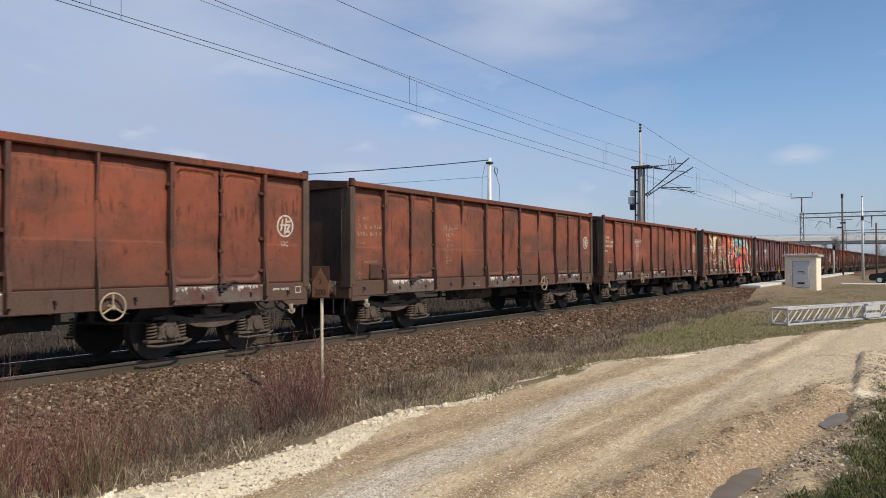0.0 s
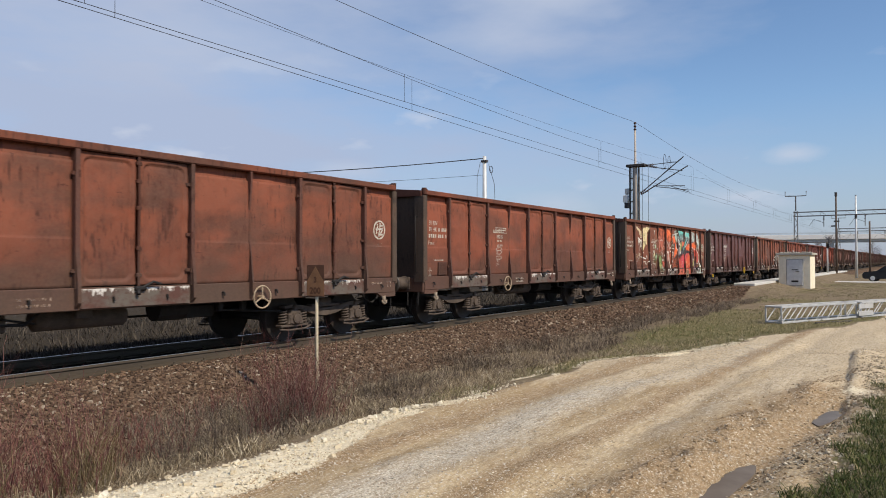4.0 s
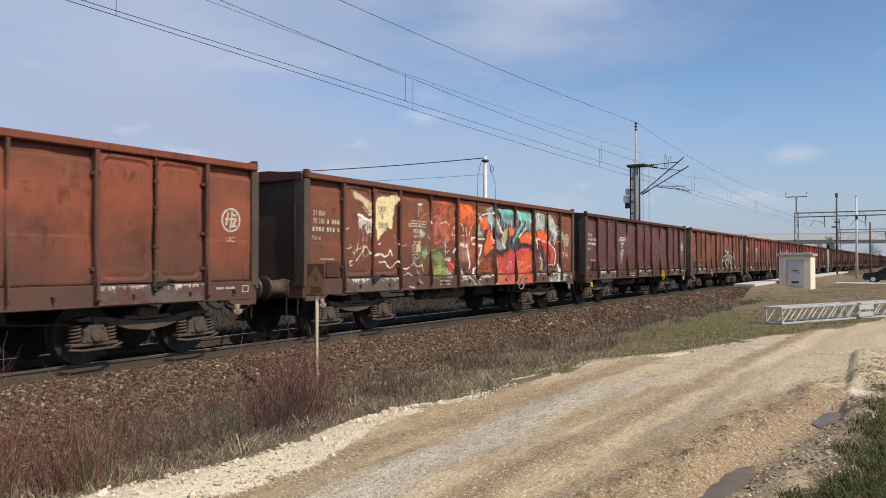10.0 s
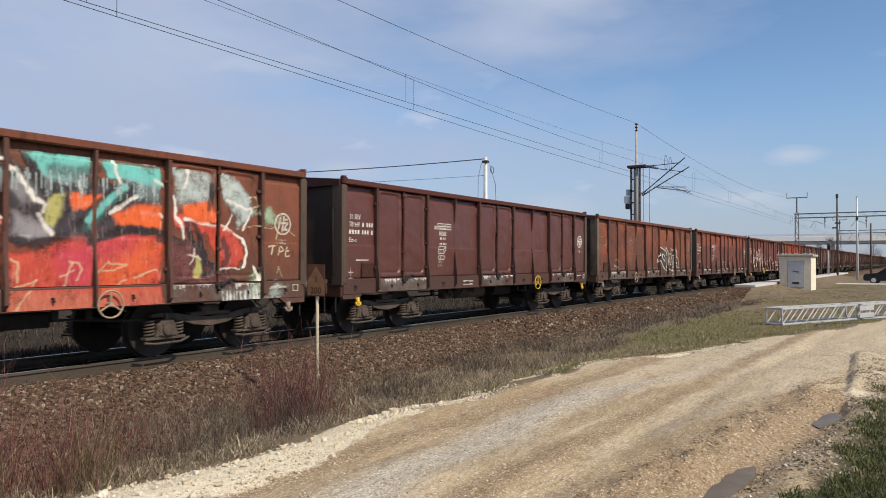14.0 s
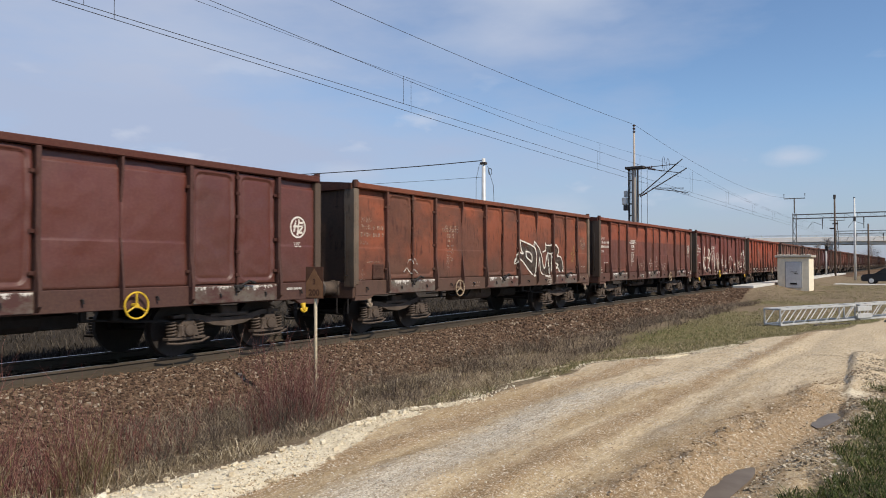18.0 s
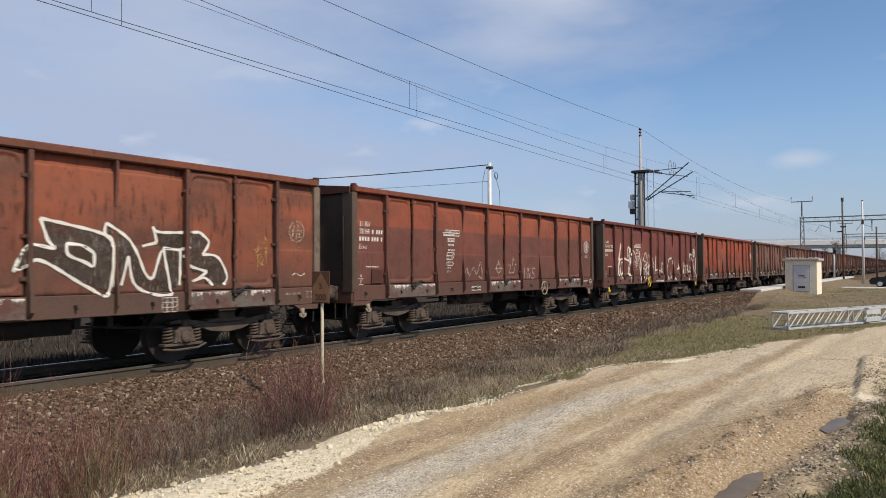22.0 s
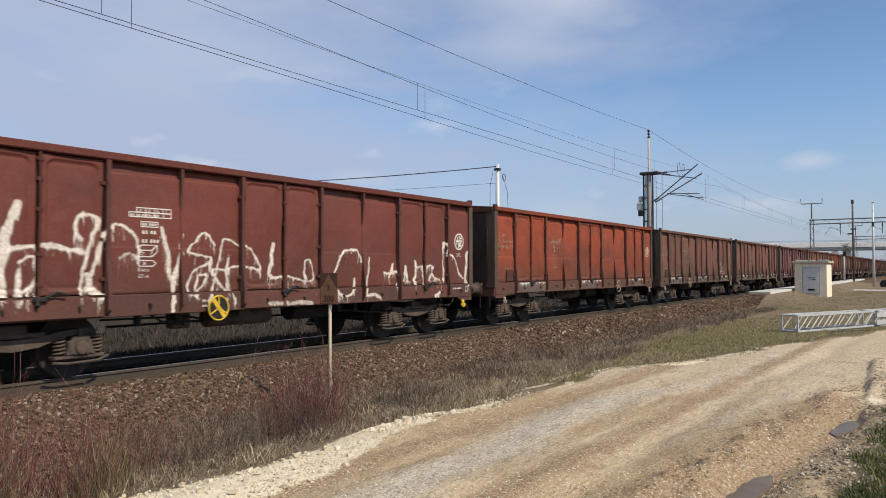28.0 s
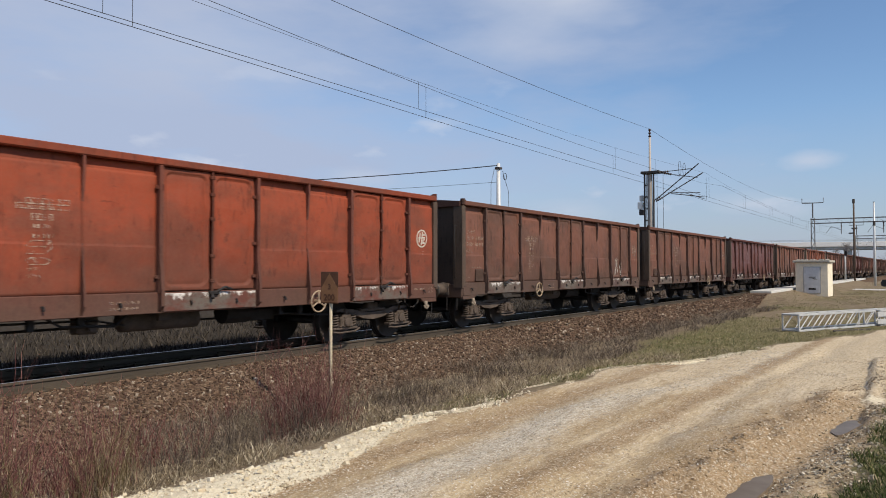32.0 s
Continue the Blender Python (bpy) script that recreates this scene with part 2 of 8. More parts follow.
def ground_material():
    q = Mat("ground", 1.0, 0, 0.04)
    road, chalk, green = q.attr("cover")[:3]
    bed, strip, mud = q.attr("bed")[:3]
    big, mid, fine, grit = q.noise(0.35, 6, 0.6), q.noise(2.2, 6, 0.62), q.noise(16, 5, 0.65), q.noise(60, 3, 0.6)
    pebble, crumb = q.cells(28), q.cells(70)
    streak = q.noise(1.0, 6, 0.6, (0.3, 2.8, 1))
    edge = q.math("MULTIPLY", q.math("SUBTRACT", q.math("ADD", q.math("MULTIPLY", mid, 0.6), q.math("MULTIPLY", fine, 0.4)), 0.5), 1.3)

    def mask(m, lo=0.40, hi=0.60):
        return q.ramp(q.math("ADD", m, edge), [(lo, 0.0), (hi, 1.0)])
    dirt = q.mix(q.ramp(streak, [(0.38, 0.0), (0.62, 1.0)]), (0.38, 0.268, 0.142), (0.575, 0.445, 0.272))
    dirt = q.mix(q.ramp(mid, [(0.52, 0.0), (0.72, 0.75)]), dirt, (0.35, 0.24, 0.13))
    dirt = q.mix(mask(strip, 0.25, 1.0), dirt, q.mix(q.ramp(crumb, [(0.2, 0.0), (0.8, 1.0)]), (0.40, 0.345, 0.265), (0.72, 0.65, 0.52)))
    pale = q.math("ADD", q.math("MULTIPLY", q.axis(0), 0.045), q.math("MULTIPLY", streak, 0.9))
    dirt = q.mix(q.ramp(pale, [(0.86, 0.0), (1.15, 0.7)]), dirt, (0.66, 0.54, 0.37))
    dirt = q.mix(mask(mud, 0.42, 0.75), dirt, q.mix(q.ramp(fine, [(0.3, 0.0), (0.7, 1.0)]), (0.22, 0.145, 0.075), (0.44, 0.31, 0.18)))
    dirt = q.mix(q.ramp(q.noise(11, 5, 0.65, (0.45, 2.4, 1)), [(0.40, 0.5), (0.52, 0.0)]), dirt, (0.27, 0.19, 0.105))
    dirt = q.mix(q.ramp(grit, [(0.53, 0.0), (0.62, 0.6)]), dirt, (0.66, 0.56, 0.41))
    dirt = q.mix(q.ramp(fine, [(0.30, 0.5), (0.46, 0.0)]), dirt, (0.20, 0.14, 0.08))
    dirt = q.mix(q.ramp(q.noise(34, 4, 0.6), [(0.59, 0.0), (0.64, 0.75)]), dirt, (0.80, 0.73, 0.60))
    dirt = q.mix(0.10, dirt, q.mix(1.0, dirt, q.ramp(pebble, [(0.1, 0.35), (0.8, 1.0)]), "MULTIPLY"))
    dry = q.mix(q.ramp(fine, [(0.3, 0.0), (0.7, 1.0)]), (0.13, 0.098, 0.066), (0.36, 0.285, 0.185))
    dry = q.mix(q.ramp(mid, [(0.45, 0.0), (0.7, 0.8)]), dry, (0.13, 0.09, 0.065))
    grass = q.mix(q.ramp(fine, [(0.3, 0.0), (0.7, 1.0)]), (0.065, 0.072, 0.024), (0.20, 0.19, 0.08))
    grass = q.mix(q.ramp(mid, [(0.42, 0.0), (0.66, 0.8)]), grass, (0.24, 0.19, 0.11))
    white = q.mix(q.ramp(q.math("ADD", q.math("MULTIPLY", crumb, 0.4), q.math("MULTIPLY", fine, 0.6)), [(0.25, 0.0), (0.7, 1.0)]), (0.60, 0.50, 0.33), (0.86, 0.77, 0.58))
    stone = q.mix(q.ramp(pebble, [(0.2, 0.0), (0.8, 1.0)]), (0.085, 0.058, 0.040), (0.20, 0.135, 0.09))
    stone = q.mix(q.ramp(fine, [(0.35, 0.7), (0.55, 0.0)]), stone, (0.06, 0.04, 0.03))
    # oil stain between the rails, widened to 5.2 m to paint the train's shade
    oil_shade = q.math("MINIMUM", q.math("ADD", q.axis(1), 1.35), q.math("SUBTRACT", 5.2, q.axis(1)))
    stone = q.mix(q.ramp(q.math("ADD", oil_shade, edge), [(0.25, 0.0), (0.75, 1.0)]), stone, (0.008, 0.007, 0.006))
    c = q.mix(mask(green), dry, grass)
    # near-black ground out to 22 m beyond the track, painting in the train's shade
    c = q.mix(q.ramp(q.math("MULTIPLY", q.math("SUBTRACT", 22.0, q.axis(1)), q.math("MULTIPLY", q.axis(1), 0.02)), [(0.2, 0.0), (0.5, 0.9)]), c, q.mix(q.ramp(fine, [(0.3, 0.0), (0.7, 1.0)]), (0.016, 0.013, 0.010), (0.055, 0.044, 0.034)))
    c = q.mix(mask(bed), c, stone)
    c = q.mix(mask(road), c, dirt)
    c = q.mix(mask(chalk), c, white)
    q.color(q.mix(q.ramp(big, [(0.3, 0.0), (0.75, 0.22)]), c, q.mix(1.0, c, (0.72, 0.70, 0.68), "MULTIPLY")))
    return q.bump(q.math("ADD", fine, q.math("ADD", q.math("MULTIPLY", grit, 0.5), q.math("MULTIPLY", q.cells(30, "Distance"), 0.35))), 0.7, 0.028).m


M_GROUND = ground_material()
M_RAIL = plain("rail_steel", (0.085, 0.067, 0.049), 0.65, 0.3, 0.3, 3.0, 0.2, (0.3, 1, 1))
M_RAILTOP = plain("polished_rail", (0.42, 0.41, 0.39), 0.28, 0.8, 0.15, 4.0, 0.05)
M_SLEEPER = plain("sleeper_concrete", (0.018, 0.015, 0.012), 0.9, 0, 0.3, 5.0, 0.3)


# ---- ground: one sheet, from the track bed over the lane to the horizon ----
def lane_left(x):
    """The lane's edge on the side of the track."""
    return -5.82 - 0.10 * math.sin(x * 1.9 - 1.2) - 0.32 * smoothstep(7.4, 9.2, x) * (1 - smoothstep(13, 15.5, x)) - 1.7 * smoothstep(12.6, 16.5, x) - 2.6 * smoothstep(16, 30, x) - 16 * smoothstep(34, 60, x)


def rut_y(x):
    return -9.72 - 0.125 * (x - 5.6)


def lane_right(x):
    return -10.42 - 0.35 * smoothstep(6, 11, x) - 0.1 * smoothstep(10, 15, x) - 2.0 * smoothstep(15, 24, x) - 20 * smoothstep(30, 60, x)


def ground_z(x, y):
    a = abs(y)
    z = -0.175 - (0.46 if y < 0 else 0.3) * smoothstep(1.45, 2.9, a)
    left, right = lane_left(x), lane_right(x)
    if y < -2.9:
        far = smoothstep(14, 26, x)
        rise = 0.315 * smoothstep(4.4, -left + 0.15, -y) * (1 - far) + 0.265 * smoothstep(2.9, 4.5, -y) * far
        z = -0.635 + rise + 0.03 * noise.noise((x * 0.8, y * 0.8, 3.0))
    if x > 42 and -5.2 < y < -1.5:
        bank = smoothstep(42.5, 46.9, x) * (1 - smoothstep(112, 116, x)) * smoothstep(1.5, 1.72, -y)
        z += bank * (0.07 - z) * (1 - smoothstep(2.8, 5.2, -y))
    if right < y < left:
        z += 0.03 * noise.noise((x * 0.5, y * 2.2, 0)) + 0.022 * noise.noise((x * 2.5, y * 4, 5)) + 0.012 * noise.noise((x * 7, y * 9, 2))
        for c, deep in ((-6.7, 0.03), (-8.5, 0.045)):
            z -= deep * math.exp(-((y - c + 0.04 * (x - 5) + 0.12 * math.sin(x * 0.4)) / 0.25) ** 2)
    if x < 16:
        on = smoothstep(2, 5, x) * (1 - smoothstep(11.5, 14, x))
        rut = rut_y(x)
        z -= 0.10 * math.exp(-((y - rut) / 0.26) ** 2) * on
        z += 0.085 * math.exp(-((y - rut - 0.52) / 0.24) ** 2) * on * (0.5 + 1.2 * noise.noise((x * 2.3, y * 3, 1)) + 0.8 * noise.noise((x * 6, y * 7, 4)))
        z += 0.05 * math.exp(-((y - rut + 0.5) / 0.2) ** 2) * on * (0.5 + noise.noise((x * 3.3, y * 4, 8)))
    if 8 < x < 20 and -11.4 < y < -9.8:
        d = -10.36 + 0.05 * (x - 11.5) + 0.07 * noise.noise((x * 2.2, 0.0, 6.0)) - y
        z += 0.085 * smoothstep(0.0, 0.07, d) * (1 - smoothstep(0.15, 0.7, d)) * smoothstep(9.5, 11, x) * (1 - smoothstep(16.5, 18.5, x))
    if y < right:
        z += 0.26 * smoothstep(0, 1.6, right - y) * (1 - smoothstep(18, 30, x)) + 0.04 * noise.noise((x * 2.0, y * 2.0, 7))
    return z


def strip_y(x):
    """The middle of the pale gravel strip along the lane."""
    return -7.42 + 0.10 * math.sin((x - 6) * 0.55) - 0.75 * smoothstep(9.5, 14, x) - 0.6 * smoothstep(15, 24, x)


def chalk_y(x):
    """The middle of the limestone spread along the verge."""
    return lane_left(x) - 0.32 * (1 - smoothstep(5.5, 7.5, x)) + 0.62 * smoothstep(8.6, 10.0, x) * (1 - smoothstep(13, 15, x))


def spans(*runs):
    out = []
    for a, b, s in runs:
        n = max(1, round((b - a) / s))
        out += [a + (b - a) * k / n for k in range(n)]
    return out + [runs[-1][1]]


def build_ground():
    xs = spans((-3000, -300, 900), (-300, -40, 65), (-40, 0, 4), (0, 16, 0.08), (16, 18, 0.15), (18, 42, 0.3), (42, 50, 0.5), (50, 100, 2), (100, 400, 20), (400, 3200, 560))
    ys = spans((-3200, -200, 750), (-200, -40, 20), (-40, -14, 2), (-14, -10.8, 0.12), (-10.8, -5.4, 0.06), (-5.4, -1.2, 0.1), (-1.2, 4, 0.3), (4, 40, 2), (40, 200, 20), (200, 3200, 600))
    g = Geo()
    cover, bed = [], []
    for y in ys:
        for x in xs:
            n1, n2 = noise.noise((x * 0.7, y * 0.7, 0)), noise.noise((x * 0.22, y * 0.22, 9))
            g.v.append((x, y, ground_z(x, y)))
            left, right = lane_left(x), lane_right(x)
            road = smoothstep(-0.15, 0.3, left - y) * smoothstep(-0.35, 0.3, y - right)
            wide = 0.72 - 0.10 * max(0, x - 3.4) if x < 8.2 else 0.2
            chalk = (1 - smoothstep(0.1, wide, abs(y - chalk_y(x)))) * (1.0 if x < 7.6 else 0.74 if 9.5 < x < 15.5 else 0.4) * (1 if x < 17 else 0.5)
            rubble = smoothstep(-0.5, 0.0, y - right) * (1 - smoothstep(0.35, 0.8, y - right))
            chalk = max(chalk, rubble * (0.24 + 0.5 * n1) * smoothstep(3, 5, x))
            green = 0.12 + 0.35 * n2
            if y > left and x > 6:
                green += 0.46 * smoothstep(7, 14, x) * smoothstep(3.6, 5.2, -y) * (1 - 0.35 * smoothstep(24, 40, x))
            if y < right:
                green = 0.62 + 0.5 * n1
            if y > 6:
                green = 0.1 + 0.3 * n2
            cover.append((road, chalk, max(0, min(1, green)), 1))
            # bed reaches 2.6 m wider beyond the track, carrying the painted shade
            stones = 1 - smoothstep(2.1 + 0.8 * (n1 + 0.2), 3.3, abs(y) if y < 0 else y - 2.6)
            pull = 1 + 0.35 * n1
            strip = math.exp(-((y - strip_y(x)) / (0.42 * pull)) ** 2) * (1 - 0.4 * smoothstep(9, 16, x))
            strip = max(strip, 0.5 * math.exp(-((y + 8.95 + 0.13 * (x - 9)) / (0.36 * pull)) ** 2) * smoothstep(5.5, 9, x))
            strip = max(strip, 0.5 * math.exp(-((y + 7.2 + 0.2 * (x - 15)) / 0.4) ** 2) * smoothstep(13, 15, x) * (1 - smoothstep(24, 30, x)))
            rut = rut_y(x)
            mud = max(math.exp(-((y - rut - 0.3) / 0.75) ** 2) * smoothstep(2, 5, x) * (1 - smoothstep(11, 14, x)), 0.85 * math.exp(-((y + 6.55 + 0.03 * (x - 5)) / 0.30) ** 2), 0.8 * math.exp(-((y + 8.2 + 0.03 * (x - 6)) / 0.28) ** 2) * smoothstep(3, 5, x))
            bed.append((stones, strip, mud, 1))
    w = len(xs)
    g.f = [(j * w + i, j * w + i + 1, (j + 1) * w + i + 1, (j + 1) * w + i) for j in range(len(ys) - 1) for i in range(w - 1)]
    me = g.mesh("ground", True, False)
    for name, rows in (("cover", cover), ("bed", bed)):
        at = me.color_attributes.new(name, "FLOAT_COLOR", "POINT")
        at.data.foreach_set("color", [c for r in rows for c in r])
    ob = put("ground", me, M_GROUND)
    tagged(ob, "dry earth, gravel lane and sparse grass beside a railway", "ground", kind="structure")


build_ground()


# ---- the track ----
def build_track():
    t = thing("railway_track", pose(0, 0, 0), "single standard-gauge track on rust-brown ballast", "railway track", kind="structure")
    head = [(-0.024, -0.0015), (-0.020, 0.0), (0.020, 0.0), (0.024, -0.0015)]
    web = [(-0.026, -0.002), (0.026, -0.002), (0.035, -0.008), (0.036, -0.035), (0.012, -0.05), (0.009, -0.13), (0.075, -0.155), (0.075, -0.172), (-0.075, -0.172), (-0.075, -0.155), (-0.009, -0.13), (-0.012, -0.05), (-0.036, -0.035), (-0.035, -0.008)]
    for side in (-1, 1):
        y = side * 0.7535
        rail = part("rail", Geo().prism([(a + y, b) for a, b in web], "x", -60, 700), M_RAIL, t, "rusty steel rail")
        part("rail_head", Geo().prism([(a + y, b) for a, b in head], "x", -60, 700), M_RAILTOP, rail, "polished running surface")
    me = Geo().box(-0.13, 0.13, -1.3, 1.3, -0.36, -0.176, 0.02).mesh("sleeper")
    clip = Geo()
    for y in (-0.7535, 0.7535):
        for s in (-1, 1):
            clip.box(-0.05, 0.05, y + s * 0.085, y + s * 0.15, -0.178, -0.14, 0.012)
            clip.tube([(0, y + s * 0.115, -0.15), (0, y + s * 0.115, -0.105)], 0.016, 6)
    cme = clip.mesh("rail_clip")
    for k in range(140):
        s = put("sleeper", me, M_SLEEPER, t, m=pose(-6 + 0.6 * k, 0, 0))
        if k < 50:
            put("rail_clip", cme, M_RAIL, s)


build_track()


# ---- open goods wagons ----
def paint(name, top, low, seed, rust=0.5, fade=0.4, band=0.0, gloss=0.0):
    """Old wagon paint: blotched, streaked down the plates, rust bleeding through, grime along the bottom."""
    q = Mat(name, 0.75, 0, 0.22 + gloss)
    sh = (seed * 3.7, seed * 1.3, seed * 2.1)
    big, mid, fine = q.noise(0.55, 5, 0.6, shift=sh), q.noise(2.6, 6, 0.65, shift=sh), q.noise(26, 5, 0.6, shift=sh)
    run = q.noise(5.0, 5, 0.6, (1.6, 1.6, 0.22), sh)
    z = q.axis(2)
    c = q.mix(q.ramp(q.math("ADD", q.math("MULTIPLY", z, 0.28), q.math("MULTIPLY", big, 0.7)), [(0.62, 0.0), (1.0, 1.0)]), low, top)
    if band:
        edge = q.math("ADD", z, q.math("MULTIPLY", q.math("SUBTRACT", mid, 0.5), 0.06))
        c = q.mix(q.ramp(q.math("MULTIPLY", edge, 0.25), [(band * 0.25, 0.0), (band * 0.25 + 0.008, 1.0)]), tuple(v * 0.9 + 0.01 for v in low), c)
    pale = tuple(min(1, v * 1.35 + 0.015) for v in top)
    c = q.mix(q.ramp(mid, [(0.52, 0.0), (0.78, fade * 0.7)]), c, pale)
    hot = q.noise(0.8, 4, 0.5, (0.8, 0.8, 1.3), (sh[2] + 2, sh[1], sh[0]))
    c = q.mix(q.ramp(hot, [(0.50, 0.0), (0.66, 0.1 + 0.3 * min(1, rust))]), c, (min(1, top[0] * 1.28 + 0.01), top[1] * 1.05, top[2] * 0.9))
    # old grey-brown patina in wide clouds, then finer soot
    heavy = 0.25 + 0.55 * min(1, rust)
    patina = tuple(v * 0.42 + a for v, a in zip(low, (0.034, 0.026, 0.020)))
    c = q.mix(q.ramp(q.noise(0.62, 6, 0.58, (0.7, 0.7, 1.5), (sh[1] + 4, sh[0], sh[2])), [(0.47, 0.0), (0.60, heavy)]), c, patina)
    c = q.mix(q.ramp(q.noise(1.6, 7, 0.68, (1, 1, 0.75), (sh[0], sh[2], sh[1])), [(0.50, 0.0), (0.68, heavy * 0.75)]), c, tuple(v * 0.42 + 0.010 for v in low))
    c = q.mix(q.ramp(run, [(0.54, 0.0), (0.80, 0.1 + 0.35 * min(1, rust))]), c, tuple(v * 0.55 for v in low))
    comb = q.math("MULTIPLY", q.ramp(q.noise(9.0, 4, 0.5, (1.5, 1.5, 0.25), (sh[2], sh[0], 1.0)), [(0.55, 0.0), (0.63, 1.0)]), q.ramp(q.noise(1.3, 4, 0.6, (0.6, 0.6, 1.4), (sh[0], 3.0, sh[1])), [(0.48, 0.0), (0.58, 0.12 + 0.7 * min(1, rust))]))
    c = q.mix(comb, c, tuple(v * 0.42 for v in low))
    # short scratches and knocks along the plates
    c = q.mix(q.ramp(q.noise(4.2, 5, 0.7, (0.7, 0.7, 3.4), (sh[1], sh[2] + 7, sh[0])), [(0.655, 0.0), (0.69, 0.2 + 0.55 * min(1, rust))]), c, tuple(v * 0.38 for v in low))
    c = q.mix(q.math("MULTIPLY", q.ramp(q.noise(7.5, 6, 0.72, (1, 1, 0.6), sh), [(0.62 - 0.05 * rust, 0.0), (0.68, 1.0)]), 0.6), c, (0.075, 0.026, 0.016))
    # pale brake dust thrown up over the lower plates
    dust = q.math("SUBTRACT", q.math("ADD", 1.72, q.math("MULTIPLY", q.math("SUBTRACT", mid, 0.5), 1.1)), z)
    c = q.mix(q.ramp(dust, [(0.0, 0.0), (0.75, 0.2 + 0.5 * min(1, rust))]), c, (0.092, 0.062, 0.046))
    c = q.mix(q.ramp(fine, [(0.40, 0.0), (0.8, 0.22)]), c, (0.22, 0.12, 0.08))
    q.color(c)
    q.rough(q.ramp(mid, [(0.3, 0.62 - gloss), (0.7, 0.86 - gloss)]))
    return q.bump(q.math("ADD", fine, q.math("MULTIPLY", mid, 2.0)), 0.15, 0.006).m


def scraped(name, base, bright):
    """Sill plate under a door, scraped to grey primer and bare metal by shovels and chains."""
    q = Mat(name, 0.7, 0, 0.3)
    a = q.noise(2.4, 6, 0.7, (1, 1, 1.6))
    b = q.noise(8.0, 6, 0.75, (1.3, 1.3, 0.35))
    d = q.noise(22, 5, 0.7, (1.0, 1.0, 0.6))
    top = q.ramp(q.math("SUBTRACT", q.axis(2), 0.5), [(0.46, 0.0), (0.68, 1.0)])
    c = q.mix(q.ramp(a, [(0.36, 0.0), (0.58, 1.0)]), tuple(0.7 * v + 0.012 for v in base), (0.125, 0.105, 0.086))
    chip = q.math("ADD", q.math("ADD", q.math("MULTIPLY", b, 0.7), q.math("MULTIPLY", d, 0.3)), q.math("MULTIPLY", q.math("SUBTRACT", top, 1.0), 0.27))
    c = q.mix(q.ramp(chip, [(0.448, 0.0), (0.495, bright)]), c, (0.74, 0.70, 0.64))
    q.color(q.mix(q.ramp(q.noise(14, 4), [(0.54, 0.0), (0.66, 0.75)]), c, (0.075, 0.04, 0.03)))
    return q.bump(b, 0.3, 0.004).m


M_BOGIE = plain("bogie_dust", (0.088, 0.066, 0.052), 0.9, 0.0, 0.4, 5.0, 0.35)
M_TYRE = plain("wheel_steel", (0.05, 0.042, 0.038), 0.6, 0.5, 0.3, 6.0, 0.1)
M_DARK = plain("black_grease", (0.022, 0.019, 0.018), 0.7, 0.1, 0.4, 7.0, 0.2)
M_CREAM = plain("worn_cream_enamel", (0.36, 0.27, 0.18), 0.7, 0, 0.4, 8.0, 0.15)
M_YELLOW = plain("yellow_enamel", (0.62, 0.40, 0.03), 0.5, 0, 0.2, 8.0, 0.1)
M_HOOK = plain("pale_hook", (0.26, 0.205, 0.15), 0.8, 0, 0.35, 9.0, 0.2)

END_A, END_B = 0.60, 13.44
DOORS = [(1.70, 3.62), (6.06, 7.98), (10.42, 12.34)]
RIBS = [4.84, 9.20]
SILL_LOW, SILL_TOP, RIM_LOW, RIM_TOP = 0.87, 1.19, 3.12, 3.235


FACES = []


def plate_y(x, z, x0, x1, z0, z1, seed, leaf):
    """How far out a plate's face stands at one place: bulge, dents, laps, pressed border."""
    i, j = (x - x0) / (x1 - x0), (z - z0) / (z1 - z0)
    i = min(1, max(0, i))
    if any(abs(x1 - r) < 0.01 for r in RIBS):
        i = i / 2
    elif any(abs(x0 - r) < 0.01 for r in RIBS):
        i = 0.5 + i / 2
    y = -1.416 - 0.040 * math.sin(math.pi * min(1, max(0, j))) ** 0.8 * math.sin(math.pi * i) ** 0.6
    crease = 0.30 - abs(noise.noise((x * 1.3 + seed * 2, z * 1.6 + 0.5 * x, seed)))
    y -= 0.026 * noise.noise((x * 1.5 + seed, z * 1.4, seed * 1.7)) + 0.009 * noise.noise((x * 4.5 + seed, z * 4.5, seed)) + 0.035 * max(0.0, crease) ** 1.5
    if leaf:
        r = 0.13
        hx, hz = (x1 - x0) / 2 - 0.055 - r, (z1 - z0) / 2 - 0.06 - r
        dx, dz = abs(x - (x0 + x1) / 2) - hx, abs(z - (z0 + z1) / 2) - hz
        d = math.hypot(max(dx, 0), max(dz, 0)) + min(max(dx, dz), 0) - r
        y -= 0.026 * smoothstep(-0.024, 0.0, d) + 0.010 * math.exp(-((d - 0.004) / 0.014) ** 2) - 0.010 * math.exp(-((d + 0.035) / 0.03) ** 2)
    else:
        y += 0.045 * smoothstep(2.955, 2.975, z) - 0.010 * smoothstep(1.885, 1.87, z) if z > 2.9 else -0.012 * (1 - smoothstep(1.865, 1.885, z))
    return min(y, -1.374)


